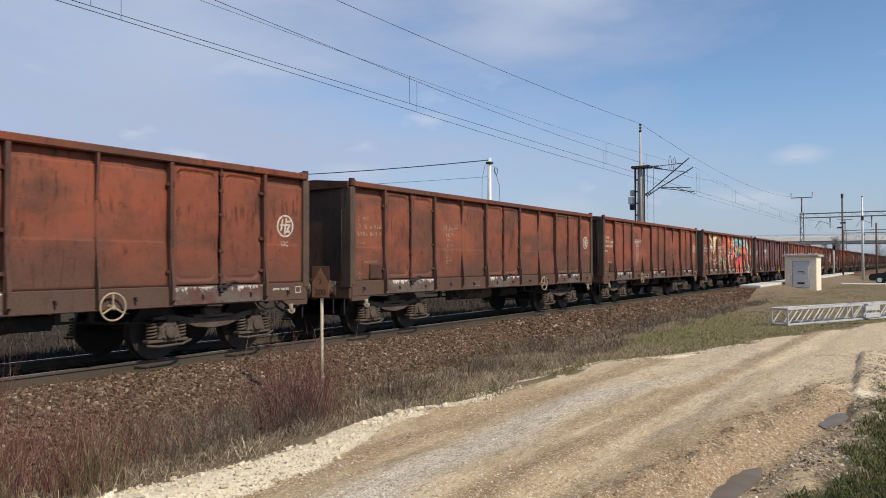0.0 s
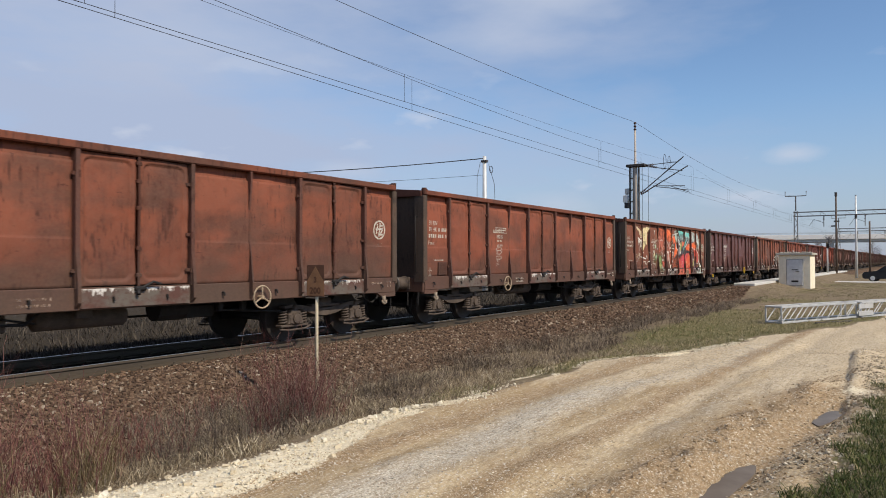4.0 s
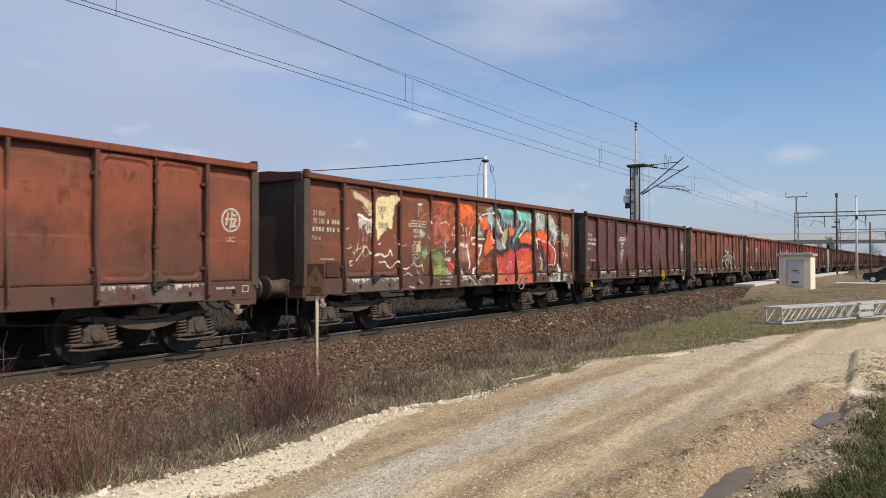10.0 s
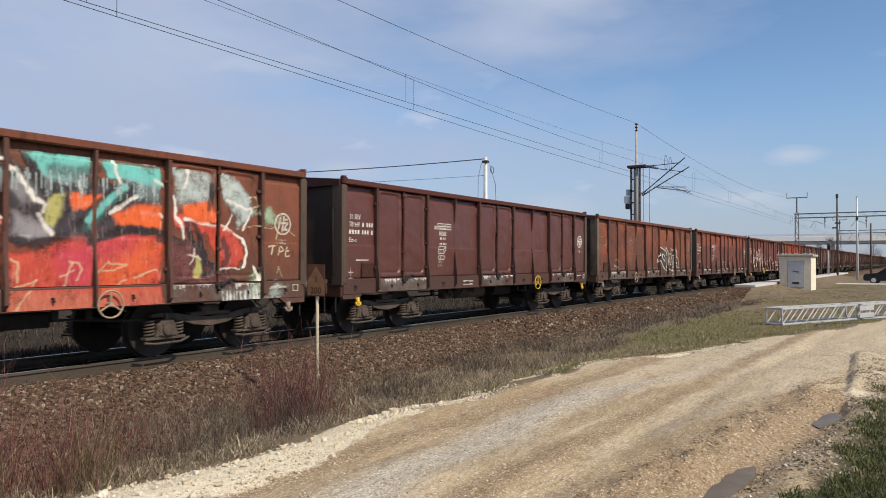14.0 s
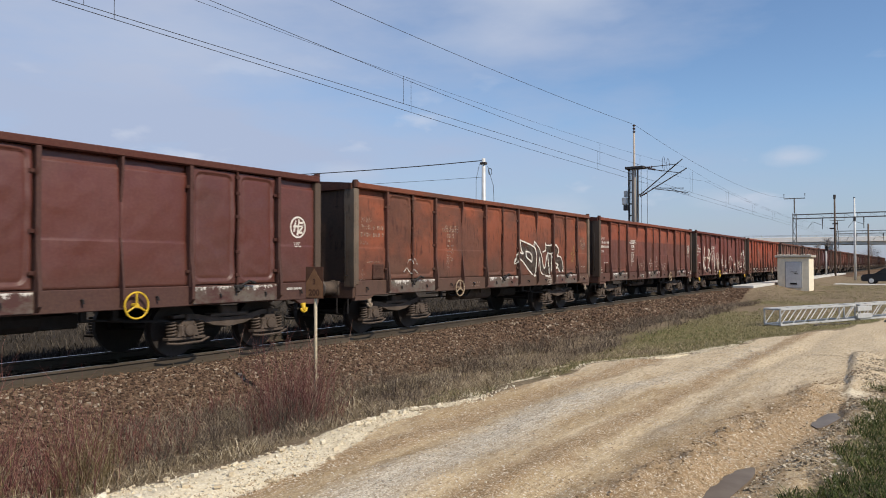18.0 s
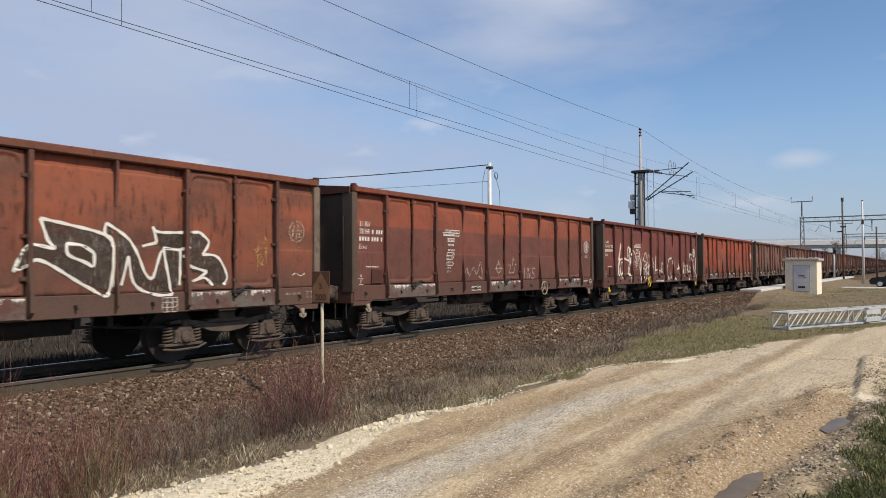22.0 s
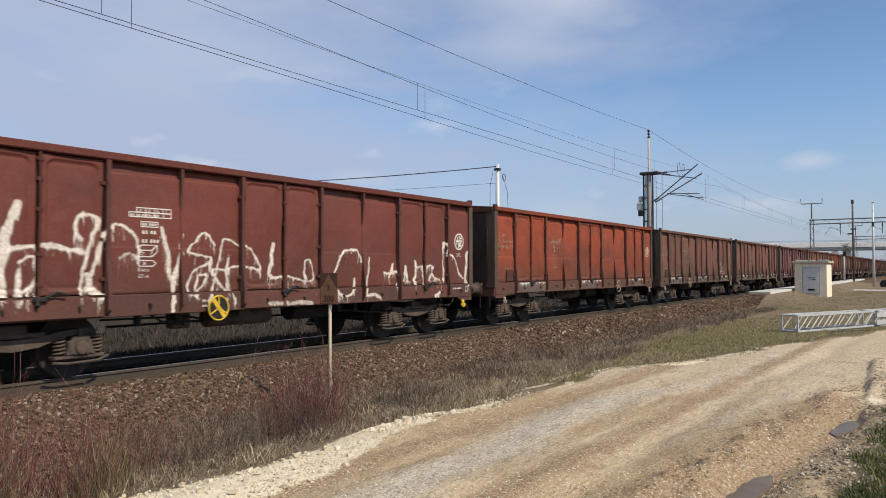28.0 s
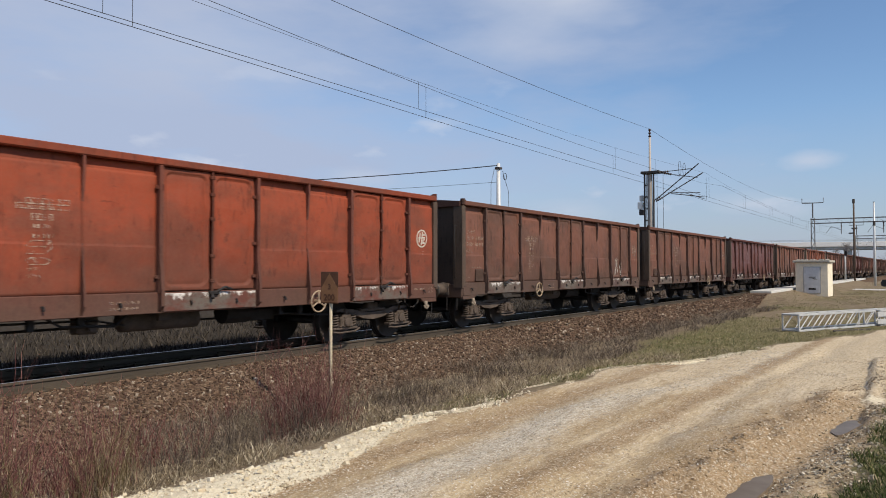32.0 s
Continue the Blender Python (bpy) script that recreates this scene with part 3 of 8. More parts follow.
def plate_mesh(name, x0, x1, z0, z1, seed, leaf=False):
    """A pressed side plate or a door leaf, bulged and dented; a leaf has a raised border with round corners."""
    g = Geo()
    nx = max(6, round((x1 - x0) / (0.02 if leaf else 0.045)))
    rows = 84 if leaf else 40
    zs = [z0 + (z1 - z0) * k / rows for k in range(rows + 1)]
    if not leaf:
        zs = sorted(zs + [2.955, 2.975, 1.865, 1.885])
    nz = len(zs) - 1
    g.sheet(nx, nz, lambda i, j: (x0 + (x1 - x0) * i, plate_y(x0 + (x1 - x0) * i, zs[round(j * nz)], x0, x1, z0, z1, seed, leaf), zs[round(j * nz)]))
    FACES.append((x0, x1, z0, z1, seed, leaf))
    n = len(g.v)
    g.v += [(x, -1.365, z) for x, y, z in g.v]
    w = nx + 1
    edge = [i for i in range(w)] + [j * w + nx for j in range(1, nz + 1)] + [nz * w + i for i in range(nx - 1, -1, -1)] + [j * w for j in range(nz - 1, 0, -1)]
    g.f += [(edge[k], edge[(k + 1) % len(edge)], edge[(k + 1) % len(edge)] + n, edge[k] + n) for k in range(len(edge))]
    return g.mesh(name, True)


def side_y(x, z):
    """The near side's face at one place along the wagon, for marks that lie on it."""
    if z < SILL_TOP:
        return -1.494 if any(a + 0.05 < x < b - 0.05 for a, b in DOORS) else -1.467
    for f in FACES:
        if f[0] <= x <= f[1] and f[2] <= z <= f[3]:
            return plate_y(x, z, *f)
    return -1.489


def wagon_meshes():
    """The meshes that all wagons share: name, mesh, paint role, parent part."""
    out = []

    def add(name, geo, role, under=None, smooth=False, key=None):
        out.append((name, geo if isinstance(geo, bpy.types.Mesh) else geo.mesh(name, smooth), role, under, key))

    # side plates towards the lane, one a bay
    bays = [(END_A + 0.12, DOORS[0][0] - 0.035), (DOORS[0][1] + 0.035, RIBS[0] - 0.001), (RIBS[0] + 0.001, DOORS[1][0] - 0.035), (DOORS[1][1] + 0.035, RIBS[1] - 0.001), (RIBS[1] + 0.001, DOORS[2][0] - 0.035), (DOORS[2][1] + 0.035, END_B - 0.12)]
    for k, (a, b) in enumerate(bays):
        add("side_plate", plate_mesh("side_plate", a, b, SILL_TOP, RIM_LOW, (1, 3.3, 3.3, 8, 8, 12.5)[k]), "paint")
    for k, (a, b) in enumerate(DOORS):
        m = (a + b) / 2
        for s, (p, q) in enumerate(((a + 0.045, m - 0.03), (m + 0.03, b - 0.06))):
            add("door_leaf", plate_mesh("door_leaf", p, q, SILL_TOP + 0.015, RIM_LOW - 0.012, 20 + k * 3.1 + s, True), "door")
        bar = Geo().tube([(m, -1.475, SILL_TOP - 0.1), (m, -1.475, 1.9), (m + 0.006, -1.482, 2.4), (m, -1.475, RIM_LOW + 0.06)], 0.021, 8)
        for z in (1.35, 1.75, 2.35, 2.75, 3.02):
            bar.box(m - 0.045, m + 0.045, -1.50, -1.445, z - 0.03, z + 0.03, 0.01)
        add("lock_bar", bar, "frame", None, False)
        lever = Geo().box(m - 0.09, m + 0.1, -1.55, -1.46, SILL_TOP - 0.07, SILL_TOP + 0.0, 0.02)
        lever.tube([(m + 0.02, -1.52, SILL_TOP - 0.03), (m + 0.2, -1.56, SILL_TOP + 0.06), (m + 0.34, -1.55, SILL_TOP + 0.02)], 0.022, 6)
        lever.tube([(m - 0.02, -1.5, SILL_TOP - 0.02), (m - 0.05, -1.56, SILL_TOP - 0.12)], 0.03, 6)
        add("lock_lever", lever, "dark")
        for x, zs in ((b - 0.02, (1.42, 1.98, 2.78)), (a + 0.02, (1.42, 2.78))):
            for z in zs:
                hinge = Geo().tube([(x, -1.49, z - 0.05), (x, -1.49, z + 0.05)], 0.026, 8)
                hinge.box(x - 0.1, x, -1.482, -1.455, z - 0.028, z + 0.028, 0.006)
                add("door_hinge", hinge, "frame")
        add("door_sill", Geo().box(a + 0.05, b - 0.05, -1.492, -1.467, SILL_LOW + 0.02, SILL_TOP - 0.02, 0.008), "scraped")
    # upright posts; the lower half carries a wedge that stands out
    for x in [v for d in DOORS for v in d]:
        g = Geo().box(x - 0.035, x + 0.035, -1.508, -1.36, SILL_TOP - 0.02, RIM_LOW, 0.008)
        g.prism([(-1.49, 1.86), (-1.56, 1.22), (-1.56, 0.98), (-1.47, 0.90), (-1.47, 1.86)], "x", x - 0.028, x + 0.028)
        add("side_post", g, "post")
    for x in RIBS:
        add("rib_gusset", Geo().prism([(-1.42, 1.93), (-1.462, 1.93), (-1.478, 1.86), (-1.555, 1.20), (-1.555, 1.02), (-1.466, 0.90), (-1.42, 0.90)], "x", x - 0.015, x + 0.015), "post")
        add("side_rib", Geo().prism([(-1.51, 3.12), (-1.51, 2.95), (-1.475, 2.55), (-1.458, 2.46), (-1.42, 2.46), (-1.42, 3.12)], "x", x - 0.02, x + 0.02), "post")
    add("inner_wall", Geo().box(END_A + 0.04, END_B - 0.04, -1.362, -1.34, SILL_TOP, RIM_LOW + 0.05), "dark")
    # far side, plainer
    g = Geo().box(END_A, END_B, 1.37, 1.42, SILL_TOP, RIM_LOW)
    add("side_wall", g, "paint")
    for x in [v for d in DOORS for v in d] + RIBS:
        add("side_post", Geo().box(x - 0.035, x + 0.035, 1.421, 1.49, SILL_TOP, RIM_LOW, 0.008), "post")
    # corner posts, rims and their lugs
    for x, s in ((END_A, 1), (END_B, -1)):
        for y in (-1, 1):
            g = Geo().box(min(x, x + s * 0.13), max(x, x + s * 0.13), min(y * 1.36, y * 1.48), max(y * 1.36, y * 1.48), 1.10, RIM_LOW, 0.014)
            g.box(min(x - s * 0.03, x + s * 0.03), max(x - s * 0.03, x + s * 0.03), min(y * 1.20, y * 1.475), max(y * 1.20, y * 1.475), 1.06, RIM_LOW - 0.02, 0.008)
            add("corner_post", g, "corner")
            g = Geo().tube([(x + s * 0.05, y * 1.44, RIM_LOW + 0.02), (x + s * 0.05, y * 1.44, RIM_TOP + 0.055)], 0.06, 10)
            g.box(min(x, x + s * 0.16), max(x, x + s * 0.16), min(y * 1.38, y * 1.47), max(y * 1.38, y * 1.47), RIM_TOP - 0.05, RIM_TOP + 0.03, 0.012)
            add("corner_lug", g, "frame")
        low, high = (x - 0.02, x + 0.05) if s > 0 else (x - 0.05, x + 0.02)
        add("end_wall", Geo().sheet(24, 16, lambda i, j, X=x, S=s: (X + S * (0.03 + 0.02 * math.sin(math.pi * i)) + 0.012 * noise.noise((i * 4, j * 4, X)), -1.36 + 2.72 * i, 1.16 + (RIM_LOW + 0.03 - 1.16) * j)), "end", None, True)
        g = Geo().prism([(-1.40, RIM_LOW - 0.02), (1.40, RIM_LOW - 0.02), (1.40, RIM_TOP - 0.01), (0.5, RIM_TOP + 0.07), (-0.5, RIM_TOP + 0.07), (-1.40, RIM_TOP - 0.01)], "x", x - 0.045, x + 0.06)
        add("end_rim", g, "frame")
        g = Geo().box(min(x - s * 0.02, x + s * 0.16), max(x - s * 0.02, x + s * 0.16), -1.44, 1.44, 0.82, 1.16, 0.015)
        add("headstock", g, "frame")
        rail = Geo().tube([(x - s * 0.01, -1.30, 2.62), (x - s * 0.11, -1.30, 2.62), (x - s * 0.11, -1.30, 1.30), (x - s * 0.01, -1.30, 1.30)], 0.013, 6)
        add("grab_handle", rail, "dark", None, True)
    for y in (-1, 1):
        add("top_rim", Geo().box(END_A + 0.05, END_B - 0.05, min(y * 1.37, y * 1.515), max(y * 1.37, y * 1.515), RIM_LOW, RIM_TOP, 0.016), "rim")
        add("side_sill", Geo().box(END_A + 0.04, END_B - 0.04, min(y * 1.36, y * 1.465), max(y * 1.36, y * 1.465), SILL_LOW, SILL_TOP, 0.012), "post")
        for x0, x1 in ((END_A + 0.02, 1.25), (12.79, END_B - 0.02)):
            a, b = (x0, x1)
            tip = [(a, 0.87), (b, 0.87), (b - 0.16, 0.78), (a, 0.78)] if x0 < 5 else [(a, 0.87), (b, 0.87), (b, 0.78), (a + 0.16, 0.78)]
            add("sill_end", Geo().prism(tip, "y", min(y * 1.37, y * 1.46), max(y * 1.37, y * 1.46)), "post")
        for x in (1.06, 12.98):
            hook = Geo().tube([(x, y * 1.47, 0.80), (x, y * 1.49, 0.70), (x, y * 1.50, 0.655)], [0.05, 0.035, 0.03], 8)
            hook.tube([(x - 0.075, y * 1.49, 0.71), (x - 0.06, y * 1.50, 0.66), (x, y * 1.50, 0.635), (x + 0.06, y * 1.50, 0.66), (x + 0.075, y * 1.49, 0.71)], 0.022, 7)
            add("rope_hook", hook, "hook", None, True, "near" if y < 0 else None)
    add("wagon_floor", Geo().box(END_A + 0.06, END_B - 0.06, -1.36, 1.36, 1.17, 1.23), "dark")
    # small fittings on the near side
    add("label_holder", Geo().box(1.20, 1.56, -1.485, -1.44, 1.22, 1.53, 0.008), "box", None, False, "holder")
    for k in range(8):
        add("holder_slat", Geo().box(1.23, 1.53, -1.492, -1.484, 1.25 + k * 0.033, 1.262 + k * 0.033), "box", "holder")
    for x in (0.98, 2.2, 3.2, 4.3, 5.4, 6.6, 7.5, 8.6, 9.8, 11.0, 12.0, 12.9):
        add("rope_ring", Geo().tube([(x, -1.465, 1.04), (x, -1.51, 1.04), (x + 0.01, -1.515, 0.985)], 0.017, 6), "dark")
    # buffers and couplings
    for x, s in ((END_A, -1), (END_B, 1)):
        for y in (-0.875, 0.875):
            g = Geo().tube([(x, y, 1.03), (x + s * 0.05, y, 1.03), (x + s * 0.33, y, 1.03), (x + s * 0.34, y, 1.03), (x + s * 0.45, y, 1.03)], [0.17, 0.145, 0.14, 0.095, 0.09], 16)
            g.box(min(x + s * 0.001, x + s * 0.04), max(x + s * 0.001, x + s * 0.04), y - 0.19, y + 0.19, 0.88, 1.18, 0.01)
            add("buffer", g, "bogie", None, True, f"buffer{x}{y}")
            add("buffer_plate", Geo().tube([(x + s * 0.43, y, 1.03), (x + s * 0.445, y, 1.03), (x + s * 0.465, y, 1.03), (x + s * 0.485, y, 1.03), (x + s * 0.495, y, 1.03)], [0.12, 0.21, 0.225, 0.215, 0.17], 18), "steel", f"buffer{x}{y}", True)
        hookg = Geo().box(min(x, x + s * 0.3), max(x, x + s * 0.3), -0.05, 0.05, 0.97, 1.07, 0.015)
        hookg.tube([(x + s * 0.25, 0, 1.02), (x + s * 0.40, 0, 0.98), (x + s * 0.52, 0, 0.93), (x + s * 0.60, 0, 0.96)], 0.035, 8)
        hookg.tube([(x + s * 0.2, 0.25, 0.95), (x + s * 0.35, 0.25, 0.70), (x + s * 0.55, 0.25, 0.60), (x + s * 0.6, 0.2, 0.62)], 0.025, 6)
        hookg.tube([(x + s * 0.2, -0.3, 0.95), (x + s * 0.32, -0.3, 0.68), (x + s * 0.5, -0.3, 0.58), (x + s * 0.6, -0.2, 0.6)], 0.025, 6)
        add("coupling", hookg, "dark")
        step = Geo().tube([(x + s * 0.02, -1.30, 0.82), (x + s * 0.02, -1.30, 0.52), (x + s * 0.02, -1.0, 0.50), (x + s * 0.02, -1.0, 0.82)], 0.016, 6)
        add("foot_step", step, "dark")
    # underframe and brake gear
    g = Geo().box(0.7, 13.34, -0.24, 0.24, 0.80, 1.165, 0.01)
    for x in (2.52, 5.0, 7.02, 9.0, 11.52):
        g.box(x - 0.1, x + 0.1, -1.34, 1.34, 0.90, 1.165, 0.01)
    add("underframe", g, "dark")
    g = Geo().tube([(5.75, -0.85, 0.74), (5.8, -0.85, 0.74), (7.15, -0.85, 0.74), (7.2, -0.85, 0.74)], [0.10, 0.17, 0.17, 0.10], 14)
    add("air_tank", g, "bogie", None, True)
    g = Geo().tube([(7.75, -0.8, 0.78), (8.3, -0.8, 0.78)], 0.2, 12)
    g.box(8.3, 8.9, -0.9, -0.7, 0.60, 0.82, 0.02)
    add("brake_cylinder", g, "dark")
    add("brake_rod", Geo().tube([(3.7, -1.15, 0.82), (5.2, -1.15, 0.80), (5.7, -1.1, 0.70)], 0.018, 6), "dark")
    add("brake_rod", Geo().tube([(8.9, -1.1, 0.72), (9.6, -1.1, 0.66), (10.3, -1.1, 0.62)], 0.02, 6), "dark")
    add("brake_rod", Geo().tube([(4.2, -0.5, 0.66), (9.9, -0.5, 0.66)], 0.022, 6), "dark")
    add("brake_rod", Geo().tube([(4.5, -1.2, 0.86), (4.7, -1.2, 0.74), (5.5, -1.2, 0.70), (5.7, -1.2, 0.86)], 0.02, 6), "dark")
    for x in (4.3, 5.0, 8.8, 9.3):
        add("rod_bracket", Geo().box(x - 0.05, x + 0.05, -1.2, -1.12, 0.70, 0.90, 0.01), "dark")
    add("brake_valve", Geo().box(5.0, 5.32, -1.1, -0.85, 0.60, 0.86, 0.03).tube([(5.16, -1.1, 0.7), (5.16, -1.2, 0.7)], 0.05, 8), "bogie")
    add("brake_valve", Geo().box(6.2, 6.45, -1.24, -1.18, 0.74, 0.90, 0.01), "bogie")
    # bogies: side frame with spring beam, four boxes with their springs
    for c in (2.52, 11.52):
        for y in (-1, 1):
            arch = [(-1.15, 0.66), (-0.95, 0.655), (-0.66, 0.61), (-0.34, 0.50), (0, 0.462), (0.34, 0.50), (0.66, 0.61), (0.95, 0.655), (1.15, 0.66)]
            top = [(-1.15, 0.70), (-0.95, 0.725), (-0.66, 0.70), (-0.34, 0.635), (0, 0.615), (0.34, 0.635), (0.66, 0.70), (0.95, 0.725), (1.15, 0.70)]
            a0, a1 = min(y * 0.98, y * 1.13), max(y * 0.98, y * 1.13)
            g = Geo()
            for k in range(len(arch) - 1):
                g.prism([(c + arch[k][0], arch[k][1]), (c + arch[k + 1][0], arch[k + 1][1]), (c + top[k + 1][0], top[k + 1][1]), (c + top[k][0], top[k][1])], "y", a0, a1)
            g.box(c - 0.42, c + 0.42, a0 - 0.01, a1 + 0.01, 0.64, 0.70, 0.01)
            g.box(c - 0.18, c + 0.18, a0, a1, 0.66, 0.82, 0.02)
            side = f"bogie{c}{y}"
            add("bogie_side_frame", g, "bogie", None, False, side)
            for d in (-0.9, 0.9):
                x = c + d
                bx = Geo().box(x - 0.175, x + 0.175, min(y * 0.95, y * 1.19), max(y * 0.95, y * 1.19), 0.34, 0.57, 0.035)
                bx.prism([(x - 0.21, 0.36), (x + 0.21, 0.36), (x + 0.16, 0.50), (x + 0.11, 0.62), (x - 0.11, 0.62), (x - 0.16, 0.50)], "y", min(y * 1.0, y * 1.175), max(y * 1.0, y * 1.175))
                bx.tube([(x, y * 1.18, 0.46), (x, y * 1.225, 0.46), (x, y * 1.235, 0.46)], [0.10, 0.095, 0.06], 14)
                bx.box(x - 0.37, x + 0.37, min(y * 1.0, y * 1.16), max(y * 1.0, y * 1.16), 0.30, 0.35, 0.01)
                bx.tube([(x, y * 1.15, 0.62), (x, y * 1.15, 0.72)], 0.04, 8)
                for e in (-0.07, 0.07):
                    for f in (-0.07, 0.07):
                        bx.tube([(x + e * 1.3, y * 1.19, 0.46 + f * 1.3), (x + e * 1.3, y * 1.205, 0.46 + f * 1.3)], 0.014, 6)
                add("axle_box", bx, "bogie", side)
                for e in (-0.27, 0.27):
                    pts = [(x + e + 0.072 * math.cos(t * 0.7), y * 1.085 + 0.072 * math.sin(t * 0.7), 0.355 + 0.255 * t / 44) for t in range(45)]
                    add("coil_spring", Geo().tube(pts, 0.018, 6), "spring", side, True)
                add("spring_strap", Geo().tube([(x - 0.40, y * 1.16, 0.27), (x - 0.2, y * 1.18, 0.245), (x + 0.25, y * 1.18, 0.255), (x + 0.42, y * 1.16, 0.31)], 0.02, 6), "bogie", side)
        add("bogie_bolster", Geo().box(c - 0.2, c + 0.2, -0.98, 0.98, 0.5, 0.78, 0.02).box(c - 1.2, c + 1.2, -0.62, -0.5, 0.4, 0.6).box(c - 1.2, c + 1.2, 0.5, 0.62, 0.4, 0.6), "dark")
    return out


def wheelset_mesh():
    g = Geo().tube([(0, -1.05, 0), (0, 1.05, 0)], 0.075, 10)
    for s in (-1, 1):
        y = s * 0.68
        g.tube([(0, y - s * 0.02, 0), (0, y, 0), (0, y + s * 0.03, 0), (0, y + s * 0.031, 0), (0, y + s * 0.145, 0), (0, y + s * 0.146, 0), (0, y + s * 0.12, 0), (0, y + s * 0.10, 0), (0, y + s * 0.155, 0)], [0.3, 0.485, 0.485, 0.462, 0.456, 0.40, 0.385, 0.16, 0.13], 32)
        for k in range(3):
            a = 2 * math.pi * k / 3
            g.tube([(0.27 * math.cos(a), y + s * 0.10, 0.27 * math.sin(a)), (0.27 * math.cos(a), y + s * 0.128, 0.27 * math.sin(a))], 0.035, 6)
    return g.mesh("wheelset", False)


SHARED = wagon_meshes()
WHEELS = wheelset_mesh()
AXLES = (1.62, 3.42, 10.62, 12.42)
M_STEEL = plain("buffer_steel", (0.10, 0.085, 0.075), 0.5, 0.6, 0.3, 6.0, 0.1)
WAGONS = []


def handwheel(x, rim, hub, parent, disc=None):
    w = part("brake_wheel", Geo().ring((x, -1.56, 0.93), 0.195, 0.015), rim, parent, "round brake handwheel", True)
    g = Geo().tube([(x, -1.47, 0.93), (x, -1.58, 0.93)], 0.035, 8)
    for k in range(3):
        a = math.pi / 2 + 2 * math.pi * k / 3
        g.tube([(x, -1.56, 0.93), (x + 0.19 * math.cos(a), -1.56, 0.93 + 0.19 * math.sin(a))], 0.014, 6)
    part("spokes", g, hub, w)
    return w


def wagon(x0, colours, label, wheel_at=9.4, wheel_paint=None, hook_paint=None, far=False):
    w = thing("open_goods_wagon", pose(x0, 0, 0), label, "goods wagon", "wagons of the train")
    roles = dict(paint=colours["paint"], door=colours["door"], frame=colours["frame"], post=colours["post"], rim=colours["rim"], corner=colours["corner"], end=colours["end"], scraped=colours["scraped"], dark=M_DARK,
                 bogie=M_BOGIE, spring=M_BOGIE, steel=M_STEEL, hook=hook_paint or M_HOOK, box=colours["frame"])
    made = {}
    for name, me, role, under, key in SHARED:
        if far and name in ("rope_ring", "door_hinge", "lock_lever", "brake_rod", "rod_bracket", "spring_strap", "brake_valve", "foot_step", "grab_handle", "inner_wall", "holder_slat"):
            continue
        ob = put(name, me, roles[role], made.get(under, w))
        if key:
            made[key] = ob
    sets = []
    for a in AXLES:
        s = put("wheelset", WHEELS, M_TYRE, w, "", pose(a, 0, 0.46))
        sets.append(s)
    if wheel_at:
        handwheel(wheel_at, wheel_paint or M_CREAM, wheel_paint or M_CREAM, w)
    WAGONS.append((w, x0, sets))
    return w


def coat(name, top, low, seed, rust=0.5, fade=0.4, bright=0.8, band=0.0, gloss=0.0, corner=(0.090, 0.066, 0.050)):
    top, low = (top[0] * 1.04, top[1] * 0.94, top[2] * 0.9), (low[0] * 1.02, low[1] * 0.95, low[2] * 0.92)
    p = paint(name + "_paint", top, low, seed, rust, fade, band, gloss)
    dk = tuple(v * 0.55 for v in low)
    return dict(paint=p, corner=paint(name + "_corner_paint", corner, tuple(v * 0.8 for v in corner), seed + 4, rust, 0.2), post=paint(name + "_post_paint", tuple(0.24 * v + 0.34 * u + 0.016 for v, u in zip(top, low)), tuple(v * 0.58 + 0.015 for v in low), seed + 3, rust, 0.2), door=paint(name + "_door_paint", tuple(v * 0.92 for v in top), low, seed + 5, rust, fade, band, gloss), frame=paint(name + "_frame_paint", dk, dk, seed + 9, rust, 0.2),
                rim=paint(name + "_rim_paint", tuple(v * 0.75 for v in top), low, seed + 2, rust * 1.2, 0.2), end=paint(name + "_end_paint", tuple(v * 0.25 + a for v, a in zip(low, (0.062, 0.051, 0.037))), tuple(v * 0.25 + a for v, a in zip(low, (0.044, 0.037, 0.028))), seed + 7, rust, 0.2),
                scraped=scraped(name + "_scraped_sill", low, bright) if bright > 0 else p)


COATS = [
    coat("orange_brown", (0.215, 0.070, 0.040), (0.125, 0.048, 0.033), 1, 0.85),
    coat("faded_brick", (0.215, 0.075, 0.044), (0.125, 0.050, 0.035), 2, 0.9, 0.5),
    coat("warm_brown", (0.245, 0.080, 0.046), (0.135, 0.052, 0.036), 3, 0.6),
    coat("sprayed_brown", (0.20, 0.075, 0.045), (0.14, 0.056, 0.038), 4, 0.5),
    coat("plum_brown", (0.104, 0.033, 0.026), (0.086, 0.029, 0.024), 5, 0.0, 0.15, gloss=0.28),
    coat("dull_rust", (0.225, 0.078, 0.044), (0.13, 0.052, 0.038), 6, 0.8, corner=(0.165, 0.130, 0.098)),
    coat("banded_red", (0.245, 0.074, 0.042), (0.13, 0.045, 0.034), 7, 0.3, 0.3, band=2.43),
    coat("oxide_red", (0.142, 0.040, 0.030), (0.112, 0.034, 0.026), 8, 0.12, 0.2, bright=0, gloss=0.06),
    coat("signal_red", (0.265, 0.060, 0.028), (0.155, 0.044, 0.026), 9, 0.5, 0.3),
    coat("grey_brown", (0.16, 0.076, 0.054), (0.11, 0.056, 0.043), 10, 0.7, 0.5),
]
